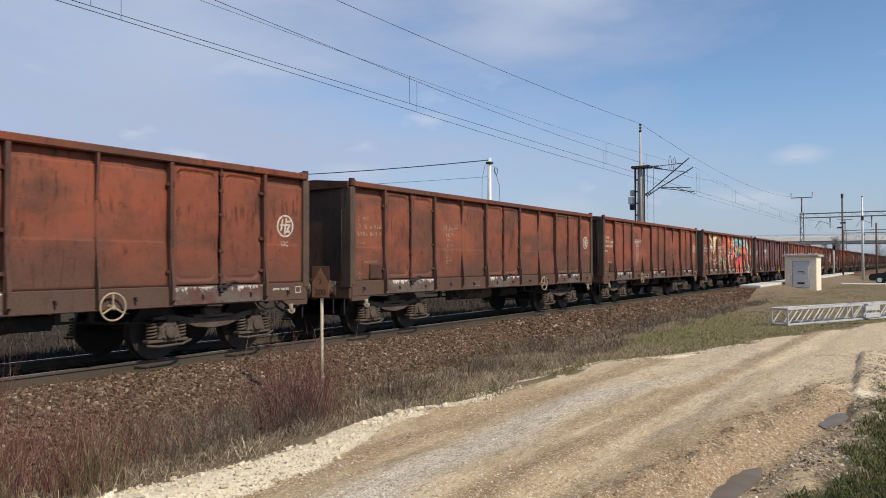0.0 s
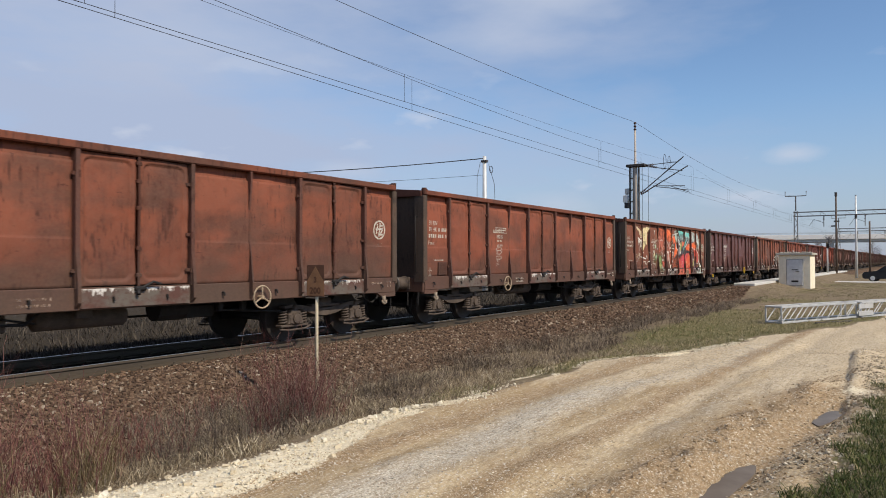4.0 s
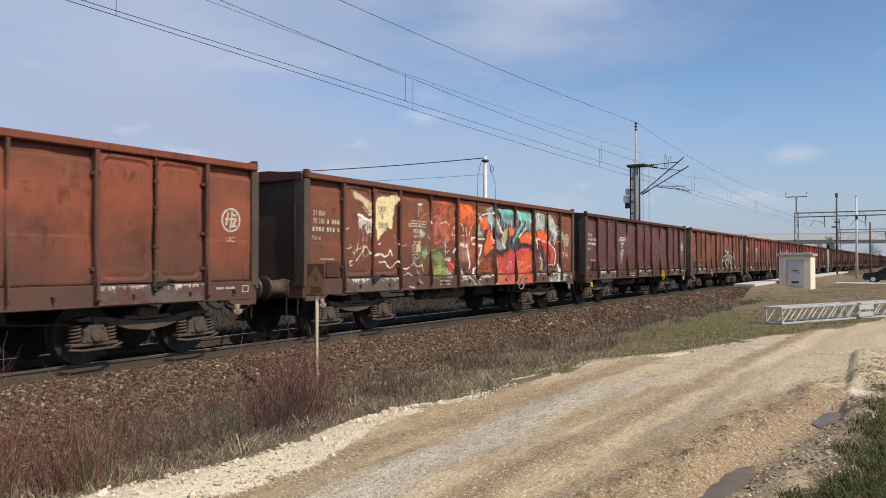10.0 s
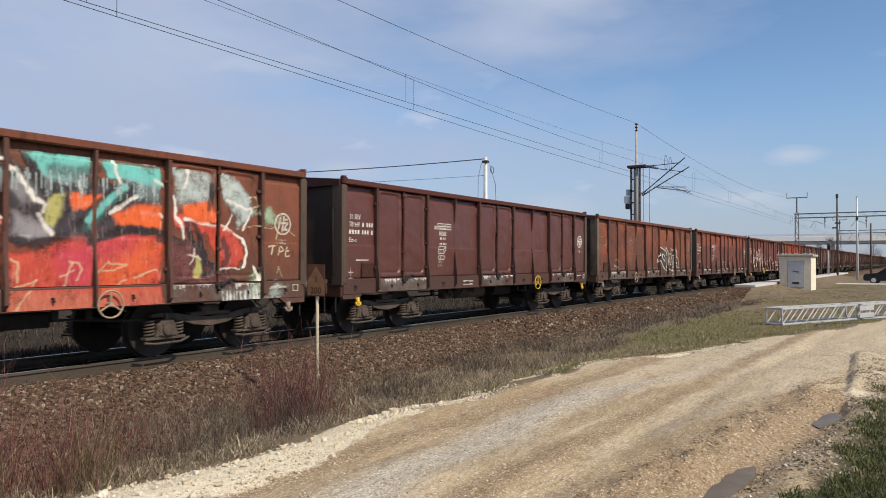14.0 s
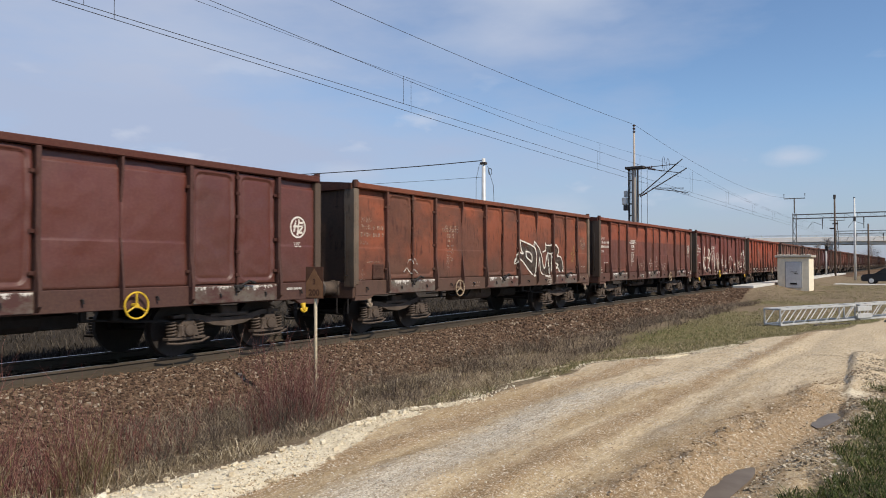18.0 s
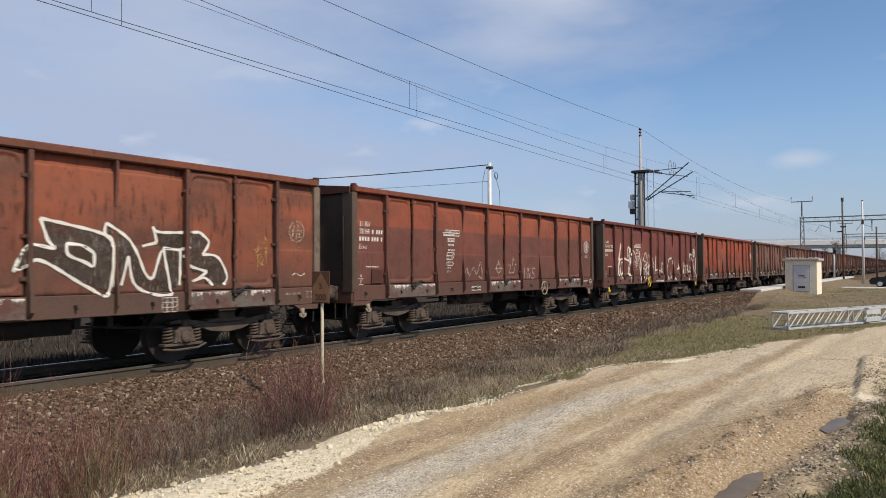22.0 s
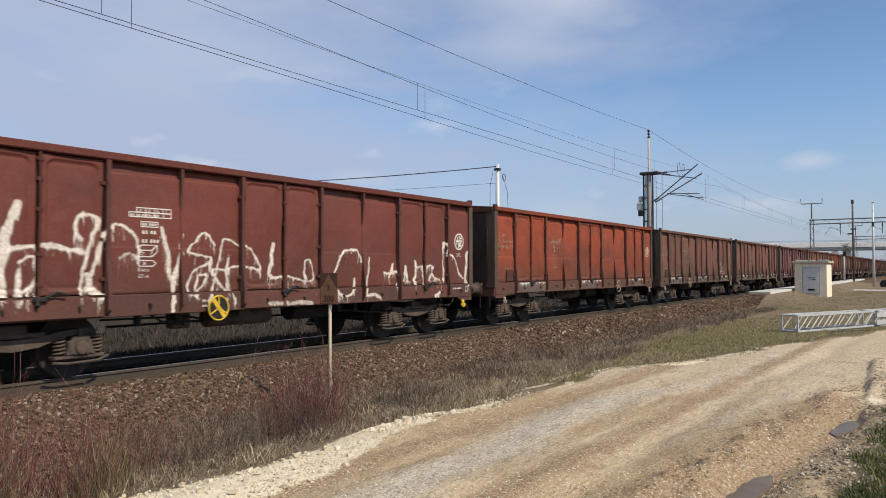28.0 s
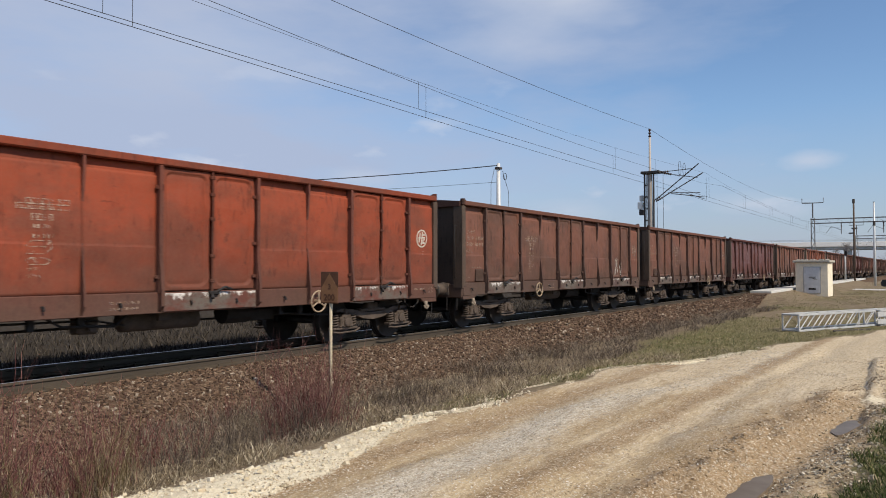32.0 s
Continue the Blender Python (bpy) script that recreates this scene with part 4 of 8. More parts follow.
# place of each wagon's first coupling at the sixth second: the train is slack in places
STARTS = [-20.24, -6.15, 7.80, 21.84, 35.75, 49.65, 63.50, 77.35, 91.37, 105.35]
LABELS = ["rusty orange-brown open goods wagon with dented steel doors", "faded brick-red open goods wagon with scraped door sills", "warm brown open goods wagon with white stencilled marks",
          "brown open goods wagon sprayed with red and turquoise graffiti", "dark plum-brown open goods wagon with crisp white marks", "dull rust-brown open goods wagon with a white-outlined tag",
          "red-brown open goods wagon with a darker lower band and scribbles", "dark oxide-red open goods wagon with big white scrawls", "bright red open goods wagon in worn paint", "grey-brown weathered open goods wagon"]
WHEEL_AT = [9.4, 9.4, 4.6, 9.4, 9.4, 4.6, 9.35, 5.5, 9.4, 4.6]
CARS = [wagon(STARTS[k], COATS[k], LABELS[k], WHEEL_AT[k], {4: M_YELLOW, 7: M_YELLOW}.get(k), {4: M_YELLOW, 7: M_YELLOW}.get(k)) for k in range(10)]
CARS += [wagon(105.35 + 14.0 * (k - 9), COATS[(9, 4, 9, 5, 9)[k % 5]], "weathered brown open goods wagon far down the train", 9.4, far=k > 11) for k in range(10, 25)]


# ---- marks and graffiti on the wagons' sides ----
def spray(name, c, rough=0.7, thin=0.5):
    """Sprayed or stencilled paint, thin in places so that the wagon shows through."""
    q = Mat(name, rough, 0, 0.3)
    a = q.noise(11, 6, 0.7, (1.5, 1.5, 0.35))
    b = q.noise(45, 4, 0.6)
    q.color(q.mix(q.ramp(a, [(0.35, 0.0), (0.7, 0.5)]), c, tuple(v * 0.6 for v in c)))
    q.l.new(q.ramp(q.math("ADD", q.math("MULTIPLY", a, 0.65), q.math("MULTIPLY", b, 0.35)), [(0.30 + 0.14 * thin, 0.0 if thin > 0.3 else 0.5), (0.44 + 0.16 * thin, 1.0)]), q.b.inputs["Alpha"])
    return q.m


S_MARK = spray("stencil_white", (0.62, 0.56, 0.47), 0.7, 0.45)
S_FADED = spray("faded_stencil", (0.46, 0.33, 0.25), 0.8, 0.95)
S_CRISP = spray("fresh_stencil", (0.74, 0.70, 0.62), 0.6, 0.1)
S_WHITE = spray("white_spray", (0.66, 0.61, 0.54), 0.7, 0.75)
S_CREAM = spray("cream_spray", (0.66, 0.57, 0.38), 0.7, 0.5)
S_CHALK = spray("chalk_line", (0.52, 0.42, 0.36), 0.8, 0.7)
S_BLACK = spray("black_spray", (0.045, 0.036, 0.028), 0.6, 0.5)
S_FROST = spray("frost_runs", (0.42, 0.50, 0.47), 0.7, 0.6)
OUT = 0.007


def lay(geo):
    """Lays flat shapes of (along, up) on the wagon's side."""
    geo.v = [(x, side_y(x, z) - OUT + y, z) for x, y, z in geo.v]
    return geo


def ribbon(geo, pts, w, step=0.035, lift=0.0):
    """A painted stroke of a given width through some points, rounded at the bends."""
    p = [Vector((a, 0, b)) for a, b in pts]
    dense = []
    for k in range(len(p) - 1):
        p0, p1, p2, p3 = p[max(k - 1, 0)], p[k], p[k + 1], p[min(k + 2, len(p) - 1)]
        n = max(2, int((p2 - p1).length / step))
        for i in range(n):
            t = i / n
            dense.append(0.5 * (2 * p1 + (p2 - p0) * t + (2 * p0 - 5 * p1 + 4 * p2 - p3) * t * t + (3 * p1 - p0 - 3 * p2 + p3) * t ** 3))
    dense.append(p[-1])
    vs = []
    for i, q in enumerate(dense):
        d = (dense[min(i + 1, len(dense) - 1)] - dense[max(i - 1, 0)]).normalized()
        s = Vector((-d.z, 0, d.x)) * w * 0.5 * (1 + 0.18 * math.sin(i * 0.9))
        vs += [(q.x + s.x, -lift, q.z + s.z), (q.x - s.x, -lift, q.z - s.z)]
    geo.add(vs, [(2 * i, 2 * i + 1, 2 * i + 3, 2 * i + 2) for i in range(len(dense) - 1)])
    return geo


def bar(geo, x0, x1, z0, z1, lift=0.001):
    n = max(1, int((x1 - x0) / 0.06))
    for k in range(n):
        a, b = x0 + (x1 - x0) * k / n, x0 + (x1 - x0) * (k + 1) / n
        geo.add([(a, -lift, z0), (b, -lift, z0), (b, -lift, z1), (a, -lift, z1)], [(0, 1, 2, 3)])
    return geo


def frame_of(geo, x0, x1, z0, z1, w=0.014):
    for r in ((x0, x1, z0, z0 + w), (x0, x1, z1 - w, z1), (x0, x0 + w, z0, z1), (x1 - w, x1, z0, z1)):
        bar(geo, *r)
    return geo


def letters(text, size, bold=0.0):
    """The outline of a line of text as flat faces."""
    cu = bpy.data.curves.new("text", "FONT")
    cu.body, cu.size, cu.resolution_u, cu.offset = text, size, 3, bold
    ob = new("text", cu)
    deps = bpy.context.evaluated_depsgraph_get()
    me = bpy.data.meshes.new_from_object(ob.evaluated_get(deps))
    g = Geo()
    g.v = [(v.co.x, 0.0, v.co.y) for v in me.vertices]
    g.f = [tuple(p.vertices) for p in me.polygons]
    bpy.data.objects.remove(ob)
    bpy.data.curves.remove(cu)
    bpy.data.meshes.remove(me)
    return g


def written(text, x, z, size, squeeze=0.85, bold=0.0):
    g = TEXTS[text, size] if (text, size) in TEXTS else TEXTS.setdefault((text, size), letters(text, size, bold))
    out = Geo()
    out.v, out.f = [(x + a * squeeze, -0.001, z + c) for a, b, c in g.v], list(g.f)
    return out


TEXTS = {}


def blank_line(geo, x, z, size, groups):
    """A line that is not spelled out: bars of its size."""
    for n in groups:
        for k in range(n):
            bar(geo, x, x + size * 0.34, z + size * 0.05, z + size * 0.62)
            x += size * 0.58
        x += size * 0.35
    return geo


def plate_line(w, m, geo):
    part("stencil_line", lay(geo), m, w)["kind"] = "stuff"


def emblem(w, x, z, r, m):
    """A ring with upright and slanting bars in it."""
    g = Geo()
    n = 40
    for k in range(n):
        a, b = 2 * math.pi * k / n, 2 * math.pi * (k + 1) / n
        g.add([(x + q * math.cos(t), -0.001, z + q * math.sin(t)) for q, t in ((r, a), (r, b), (r * 0.84, b), (r * 0.84, a))], [(0, 1, 2, 3)])
    for pts in ([(-0.5, -0.45), (-0.3, 0.62)], [(-0.05, -0.75), (0.12, 0.72)], [(-0.62, 0.05), (0.62, 0.12)], [(0.12, 0.42), (0.62, 0.42)], [(0.6, 0.1), (0.08, -0.5)], [(0.05, -0.5), (0.6, -0.46)]):
        ribbon(g, [(x + a * r, z + b * r) for a, b in pts], r * 0.17)
    part("emblem", lay(g), m, w, "round white emblem")


def number_block(w, x, z, m):
    for k, text in enumerate(("31 RIV", "78 HR")):
        part("stencil_line", lay(written(text, x, z - 0.155 * k, 0.15)), m, w)
    plate_line(w, m, blank_line(Geo(), x + 0.40, z - 0.155, 0.15, (1, 3)))
    plate_line(w, m, blank_line(Geo(), x, z - 0.31, 0.15, (4, 3, 1)))
    part("stencil_line", lay(written("Eas-z", x, z - 0.465, 0.13)), m, w)
    plate_line(w, m, blank_line(Geo(), x + 0.2, z - 0.86, 0.05, (6, 8)))
    g = bar(bar(Geo(), x + 0.06, x + 0.07, z - 1.2, z - 1.0), x + 0.0, x + 0.14, z - 1.1, z - 1.09)
    part("stencil_cross", lay(bar(g, x, x + 0.14, z - 1.22, z - 1.21)), m, w)


def data_block(w, x, z, m):
    """The loading table and the small frames under it."""
    g = frame_of(Geo(), x, x + 0.70, z - 0.15, z - 0.07)
    frame_of(g, x + 0.12, x + 0.70, z - 0.08, z)
    for k in range(1, 4):
        bar(g, x + 0.12 + 0.145 * k, x + 0.132 + 0.145 * k, z - 0.15, z)
    part("load_table", lay(g), m, w, "stencilled white load table")
    for k, ch in enumerate("ABBC"):
        part("stencil_letter", lay(written(ch, x + 0.165 + 0.145 * k, z - 0.068, 0.075)), m, w)
    plate_line(w, m, blank_line(Geo(), x + 0.03, z - 0.138, 0.06, (2, 2, 2, 2, 3)))
    part("stencil_frame", lay(frame_of(blank_line(Geo(), x + 0.22, z - 0.275, 0.07, (2, 3)), x + 0.19, x + 0.47, z - 0.295, z - 0.205)), m, w)
    plate_line(w, m, blank_line(Geo(), x + 0.21, z - 0.40, 0.09, (2, 2)))
    plate_line(w, m, blank_line(Geo(), x + 0.21, z - 0.53, 0.09, (2, 3)))
    b = frame_of(Geo(), x + 0.13, x + 0.38, z - 0.74, z - 0.63)
    for p in ([(x + 0.13, z - 0.635), (x + 0.2, z - 0.56)], [(x + 0.2, z - 0.56), (x + 0.46, z - 0.56)], [(x + 0.38, z - 0.635), (x + 0.46, z - 0.56)], [(x + 0.46, z - 0.56), (x + 0.46, z - 0.66)], [(x + 0.46, z - 0.66), (x + 0.38, z - 0.735)]):
        ribbon(b, p, 0.014)
    part("volume_mark", lay(b), m, w, "white outline of a box")
    part("stencil_line", lay(written("72", x + 0.18, z - 0.715, 0.085)), m, w)
    h = Geo()
    ring = [(x + 0.13, z - 0.83), (x + 0.18, z - 0.79), (x + 0.40, z - 0.79), (x + 0.45, z - 0.83), (x + 0.40, z - 0.875), (x + 0.18, z - 0.875)]
    for k in range(6):
        ribbon(h, [ring[k], ring[(k + 1) % 6]], 0.014)
    part("area_mark", lay(h), m, w)
    part("stencil_line", lay(written("36", x + 0.22, z - 0.86, 0.075)), m, w)
    part("stencil_line", lay(written("14.04 m", x + 0.14, z - 0.955, 0.07)), m, w)
    part("stencil_line", lay(written("12.71 m", x + 0.14, z - 1.045, 0.07)), m, w)


MARKS = [S_MARK, S_FADED, S_MARK, S_MARK, S_CRISP, S_FADED, S_CRISP, S_CRISP, S_FADED, S_FADED, S_FADED]
for k in range(11):
    w, m = CARS[k], MARKS[k]
    number_block(w, 0.82, 2.42, m)
    data_block(w, 3.96, 2.48, m)
    emblem(w, 12.86, 2.23, 0.205, S_MARK if k in (0, 1, 2, 6, 8) else m)
    part("stencil_line", lay(written("UIC", 12.76, 1.86, 0.13)), m, w)
    plate_line(w, m, blank_line(Geo(), 12.55, 1.06, 0.07, (4, 5)))
    part("stencil_frame", lay(frame_of(Geo(), 13.1, 13.24, 1.0, 1.12)), m, w)
    plate_line(w, m, blank_line(Geo(), 5.25, 1.03, 0.07, (2, 4, 3, 1)))
    plate_line(w, m, blank_line(Geo(), 5.25, 0.95, 0.06, (3, 5, 4)))


def strokes(w, name, lines, width, m, label=""):
    for line in lines:
        part(name, lay(ribbon(Geo(), line, width)), m, w, label)


def drips(w, x0, x1, z, n, longest, m, seed):
    rnd = random.Random(seed)
    g = Geo()
    for _ in range(n):
        x = rnd.uniform(x0, x1)
        ribbon(g, [(x, z + rnd.uniform(-0.04, 0.04)), (x + rnd.uniform(-0.01, 0.01), z - rnd.uniform(0.1, longest))], 0.016, 0.08)
    part("paint_run", lay(g), m, w, "thin runs of spray paint")["kind"] = "stuff"


# the wagon with the big red and turquoise piece: soft overlapping fields of spray, worn down to the plates
INKS = {"white": (0.80, 0.74, 0.65), "orange": (0.80, 0.135, 0.03), "red": (0.56, 0.075, 0.045), "crimson": (0.55, 0.055, 0.085), "brick": (0.52, 0.15, 0.09), "rusty": (0.40, 0.10, 0.05), "pale_red": (0.50, 0.27, 0.21), "turquoise": (0.16, 0.52, 0.46), "slate": (0.20, 0.27, 0.27), "mint": (0.36, 0.46, 0.30), "frost": (0.46, 0.52, 0.48), "deep_green": (0.10, 0.30, 0.22), "lime": (0.48, 0.44, 0.14), "moss": (0.20, 0.25, 0.09), "soot": (0.055, 0.045, 0.05), "dark": (0.03, 0.024, 0.026), "plum": (0.17, 0.06, 0.06), "grey": (0.36, 0.33, 0.34), "cream": (0.66, 0.50, 0.30), "butter": (0.78, 0.64, 0.34)}
DABS = []


def dab(ink, strength, soft, pts, width=0.0):
    """A field of spray inside some corners, or a soft stroke through them if a width is given."""
    DABS.append((INKS[ink], strength, soft, pts, width))


def painted(car, dabs, skin, label, x0, x1, z0, z1, cell=0.02):
    """One panel's share of the piece: a thin skin on the plates with a blended colour and density."""
    nx, nz = round((x1 - x0) / cell), round((z1 - z0) / cell)
    X, Z = np.meshgrid(np.linspace(x0, x1, nx + 1), np.linspace(z0, z1, nz + 1))
    wx = np.array([[0.05 * noise.noise((x * 3, z * 3, 1)) + 0.022 * noise.noise((x * 14, z * 9, 4)) for x in X[0]] for z in Z[:, 0]])
    P, Q = X + wx, Z + wx[:, ::-1]
    col, den = np.zeros(X.shape + (3,)), np.zeros(X.shape)
    for ink, strength, soft, pts, width in dabs:
        d = np.full(X.shape, 99.0)
        hit = np.zeros(X.shape, bool)
        closed = width == 0
        for k in range(0 if closed else 1, len(pts)):
            (ax, az), (bx, bz) = pts[k - 1], pts[k]
            ex, ez = bx - ax, bz - az
            t = np.clip(((P - ax) * ex + (Q - az) * ez) / (ex * ex + ez * ez + 1e-9), 0, 1)
            d = np.minimum(d, np.hypot(P - ax - t * ex, Q - az - t * ez))
            if closed and ez != 0:
                hit ^= ((az > Q) != (bz > Q)) & (P < ex * (Q - az) / ez + ax)
        d = np.where(hit, -d, d) if closed else d - width / 2
        a = np.clip(0.5 - d / (2 * soft), 0, 1)
        a = a * a * (3 - 2 * a) * strength
        if a.max() <= 0:
            continue
        mix = (a / np.maximum(1e-6, a + den * (1 - a)))[..., None]
        col = col * (1 - mix) + np.array(ink) * mix
        den = a + den * (1 - a)
    w = nx + 1
    f = [(j * w + i, j * w + i + 1, (j + 1) * w + i + 1, (j + 1) * w + i) for j in range(nz) for i in range(nx) if max(den[j, i], den[j + 1, i + 1], den[j, i + 1], den[j + 1, i]) > 0.02]
    if not f:
        return
    g = Geo()
    g.v, g.f = [(x, 0.0, z) for x, z in zip(X.ravel(), Z.ravel())], f
    me = lay(g).mesh("sprayed_panel", True, False)
    for name, rgb in (("ink", col), ("spray_cover", np.repeat(den[..., None], 3, 2))):
        at = me.color_attributes.new(name, "FLOAT_COLOR", "POINT")
        at.data.foreach_set("color", np.concatenate([rgb, np.ones(X.shape + (1,))], 2).ravel())
    put("sprayed_panel", me, skin, car, label)["kind"] = "stuff"


def piece_material():
    q = Mat("sprayed_piece", 0.6, 0, 0.3)
    ink = q.n.new("ShaderNodeAttribute")
    ink.attribute_name = "ink"
    den = q.attr("spray_cover")[0]
    scratch = q.noise(26, 5, 0.65, (1.6, 1.6, 0.16))
    blot, grain = q.noise(5, 6, 0.7), q.noise(60, 3, 0.6)
    c = q.mix(q.ramp(blot, [(0.4, 0.0), (0.75, 0.45)]), ink.outputs["Color"], q.mix(1.0, ink.outputs["Color"], (0.55, 0.50, 0.48), "MULTIPLY"))
    c = q.mix(q.ramp(scratch, [(0.56, 0.0), (0.72, 0.5)]), c, (0.62, 0.50, 0.42))
    q.color(q.mix(q.ramp(scratch, [(0.30, 0.6), (0.44, 0.0)]), c, (0.07, 0.03, 0.022)))
    worn = q.math("SUBTRACT", den, q.ramp(q.math("ADD", q.math("MULTIPLY", blot, 0.7), q.math("MULTIPLY", grain, 0.3)), [(0.46, 0.0), (0.66, 0.55)]))
    q.l.new(q.ramp(worn, [(0.05, 0.0), (0.75, 1.0)]), q.b.inputs["Alpha"])
    return q.m


S_PIECE = piece_material()
S_OCHRE = spray("ochre_spray", (0.46, 0.30, 0.10), 0.7, 0.8)
dab("rusty", 0.6, 0.25, [(6.16, 3.01), (7.0, 2.94), (7.03, 1.49), (6.18, 1.49)])
dab("rusty", 0.55, 0.25, [(5.06, 2.91), (6.06, 3.01), (6.0, 2.15), (5.07, 1.93)])
dab("orange", 0.95, 0.1, [(6.22, 2.98), (6.68, 2.98), (6.94, 2.82), (6.84, 2.72), (6.38, 2.74), (6.2, 2.81)])
dab("pale_red", 0.5, 0.2, [(6.17, 2.0), (6.69, 2.03), (6.74, 1.49), (6.18, 1.46)])
dab("rusty", 0.6, 0.2, [(6.77, 2.03), (7.93, 2.08), (7.94, 1.19), (6.86, 1.22)])
dab("mint", 0.6, 0.14, [(7.0, 2.47), (7.21, 2.57), (7.27, 2.21), (7.09, 2.16)])
dab("orange", 0.95, 0.05, [(7.24, 2.71), (7.47, 2.71), (7.6, 2.54), (7.47, 2.39), (7.32, 2.31), (7.24, 2.49)])
dab("turquoise", 0.8, 0.08, [(7.47, 2.73), (7.92, 2.71), (7.88, 2.5), (7.65, 2.52)])
dab("orange", 0.9, 0.05, [(7.56, 2.51), (7.74, 2.4), (7.9, 2.08), (7.91, 1.78), (7.44, 1.61), (7.36, 1.81), (7.52, 2.18)])
dab("dark", 0.75, 0.02, [(7.56, 2.43), (7.41, 2.1), (7.35, 1.69), (7.52, 1.64), (7.89, 1.76)], 0.11)
dab("soot", 0.9, 0.08, [(7.97, 2.93), (8.47, 2.59), (8.78, 2.65), (9.17, 2.69), (9.58, 2.67), (10.26, 2.75), (10.31, 1.86), (9.58, 1.98), (9.01, 1.83), (8.58, 1.87), (8.47, 1.8), (8.17, 1.73), (8.0, 2.0)])
dab("grey", 0.55, 0.12, [(8.03, 2.59), (8.22, 2.61), (8.37, 2.34), (8.09, 2.3)])
dab("turquoise", 1, 0.05, [(8.21, 2.97), (9.18, 3.06), (9.13, 2.78), (8.73, 2.65), (8.5, 2.69)])
dab("slate", 0.6, 0.12, [(8.47, 2.7), (9.18, 2.78), (9.13, 2.57), (8.57, 2.53)])
dab("turquoise", 1, 0.05, [(9.28, 2.98), (10.3, 2.98), (10.28, 2.66), (9.94, 2.68), (9.63, 2.77), (9.4, 2.75)])
dab("slate", 0.6, 0.1, [(9.63, 2.77), (10.28, 2.68), (10.27, 2.4), (9.88, 2.53)])
dab("lime", 0.95, 0.03, [(8.55, 2.39), (8.7, 2.49), (8.73, 2.18), (8.62, 2.0), (8.5, 2.06)])
dab("grey", 0.75, 0.06, [(8.09, 2.21), (8.47, 2.03), (8.66, 2.0), (8.53, 1.88), (8.27, 1.82), (8.12, 1.93)])
dab("orange", 0.95, 0.04, [(8.78, 2.46), (9.32, 2.49), (9.41, 2.39), (9.17, 2.33), (8.89, 2.25)])
dab("orange", 0.95, 0.06, [(9.48, 2.24), (9.95, 2.38), (10.31, 2.4), (10.31, 2.08), (9.6, 2.02)])
dab("deep_green", 0.95, 0.02, [(8.98, 2.1), (9.62, 2.61), (9.72, 2.61), (9.58, 2.41), (9.25, 2.19)])
dab("dark", 0.8, 0.02, [(8.87, 2.01), (9.52, 2.54)], 0.07)
dab("dark", 0.8, 0.02, [(9.03, 2.05), (9.58, 2.36), (9.79, 2.59)], 0.06)
dab("red", 0.9, 0.12, [(8.02, 1.64), (8.48, 1.73), (8.95, 1.87), (9.19, 1.85), (9.2, 0.79), (8.05, 0.79)])
dab("crimson", 0.85, 0.14, [(8.63, 1.71), (9.19, 1.83), (9.19, 1.16), (8.8, 1.17)])
dab("red", 0.9, 0.06, [(9.21, 1.81), (9.64, 1.94), (10.31, 1.96), (10.32, 0.78), (9.24, 0.78)])
dab("crimson", 0.7, 0.2, [(9.21, 1.85), (9.83, 1.92), (9.83, 1.67), (9.21, 1.48)])
dab("orange", 0.6, 0.2, [(9.26, 1.48), (10.08, 1.85), (10.29, 1.78), (10.08, 1.28), (9.33, 1.02)])
dab("brick", 0.8, 0.08, [(8.03, 1.13), (9.19, 1.11), (9.2, 0.78), (8.05, 0.79)])
dab("brick", 0.6, 0.1, [(9.24, 1.13), (10.29, 1.13), (10.29, 0.78), (9.24, 0.78)])
dab("dark", 0.85, 0.02, [(9.14, 1.83), (9.58, 1.98), (10.31, 2.02)], 0.14)
dab("dark", 0.8, 0.02, [(10.27, 1.88), (10.72, 1.87)], 0.12)
dab("dark", 0.8, 0.02, [(8.08, 1.85), (8.37, 1.74), (8.74, 1.89)], 0.12)
dab("dark", 0.75, 0.02, [(7.84, 2.66), (8.09, 2.32)], 0.14)
dab("dark", 0.8, 0.02, [(8.22, 2.96), (8.43, 2.61), (8.65, 2.56)], 0.1)
dab("frost", 0.75, 0.12, [(10.44, 3.04), (11.26, 2.98), (11.2, 2.51), (10.63, 2.44)])
dab("orange", 0.95, 0.05, [(10.69, 2.4), (11.17, 2.53), (11.35, 2.26), (10.74, 2.21)])
dab("red", 0.85, 0.06, [(10.4, 2.33), (10.88, 2.25), (11.78, 2.02), (11.98, 1.56), (11.4, 1.56), (11.17, 1.98), (10.61, 2.07)])
dab("frost", 0.75, 0.1, [(11.47, 2.93), (11.87, 2.85), (12.24, 2.39), (11.81, 2.11), (11.56, 2.53)])
dab("plum", 0.7, 0.1, [(10.4, 1.86), (10.84, 1.89), (11.1, 1.48), (11.66, 1.37), (11.66, 1.13), (10.41, 1.16)])
dab("lime", 0.9, 0.03, [(10.92, 1.6), (11.03, 1.6), (11.06, 1.31), (10.93, 1.31)])
dab("dark", 0.8, 0.02, [(10.8, 2.15), (10.83, 1.94), (11.0, 1.74), (11.07, 1.5), (11.09, 1.31), (11.33, 1.37)], 0.1)
dab("dark", 0.7, 0.02, [(11.26, 2.7), (11.17, 2.21)], 0.1)
dab("dark", 0.7, 0.02, [(11.52, 1.91), (11.66, 1.64), (11.55, 1.37)], 0.1)
dab("mint", 0.55, 0.14, [(12.3, 2.49), (12.54, 2.5), (12.54, 2.25), (12.3, 2.24)])
dab("mint", 0.6, 0.1, [(12.08, 1.36), (12.31, 1.36), (12.31, 0.84), (12.03, 0.83)])
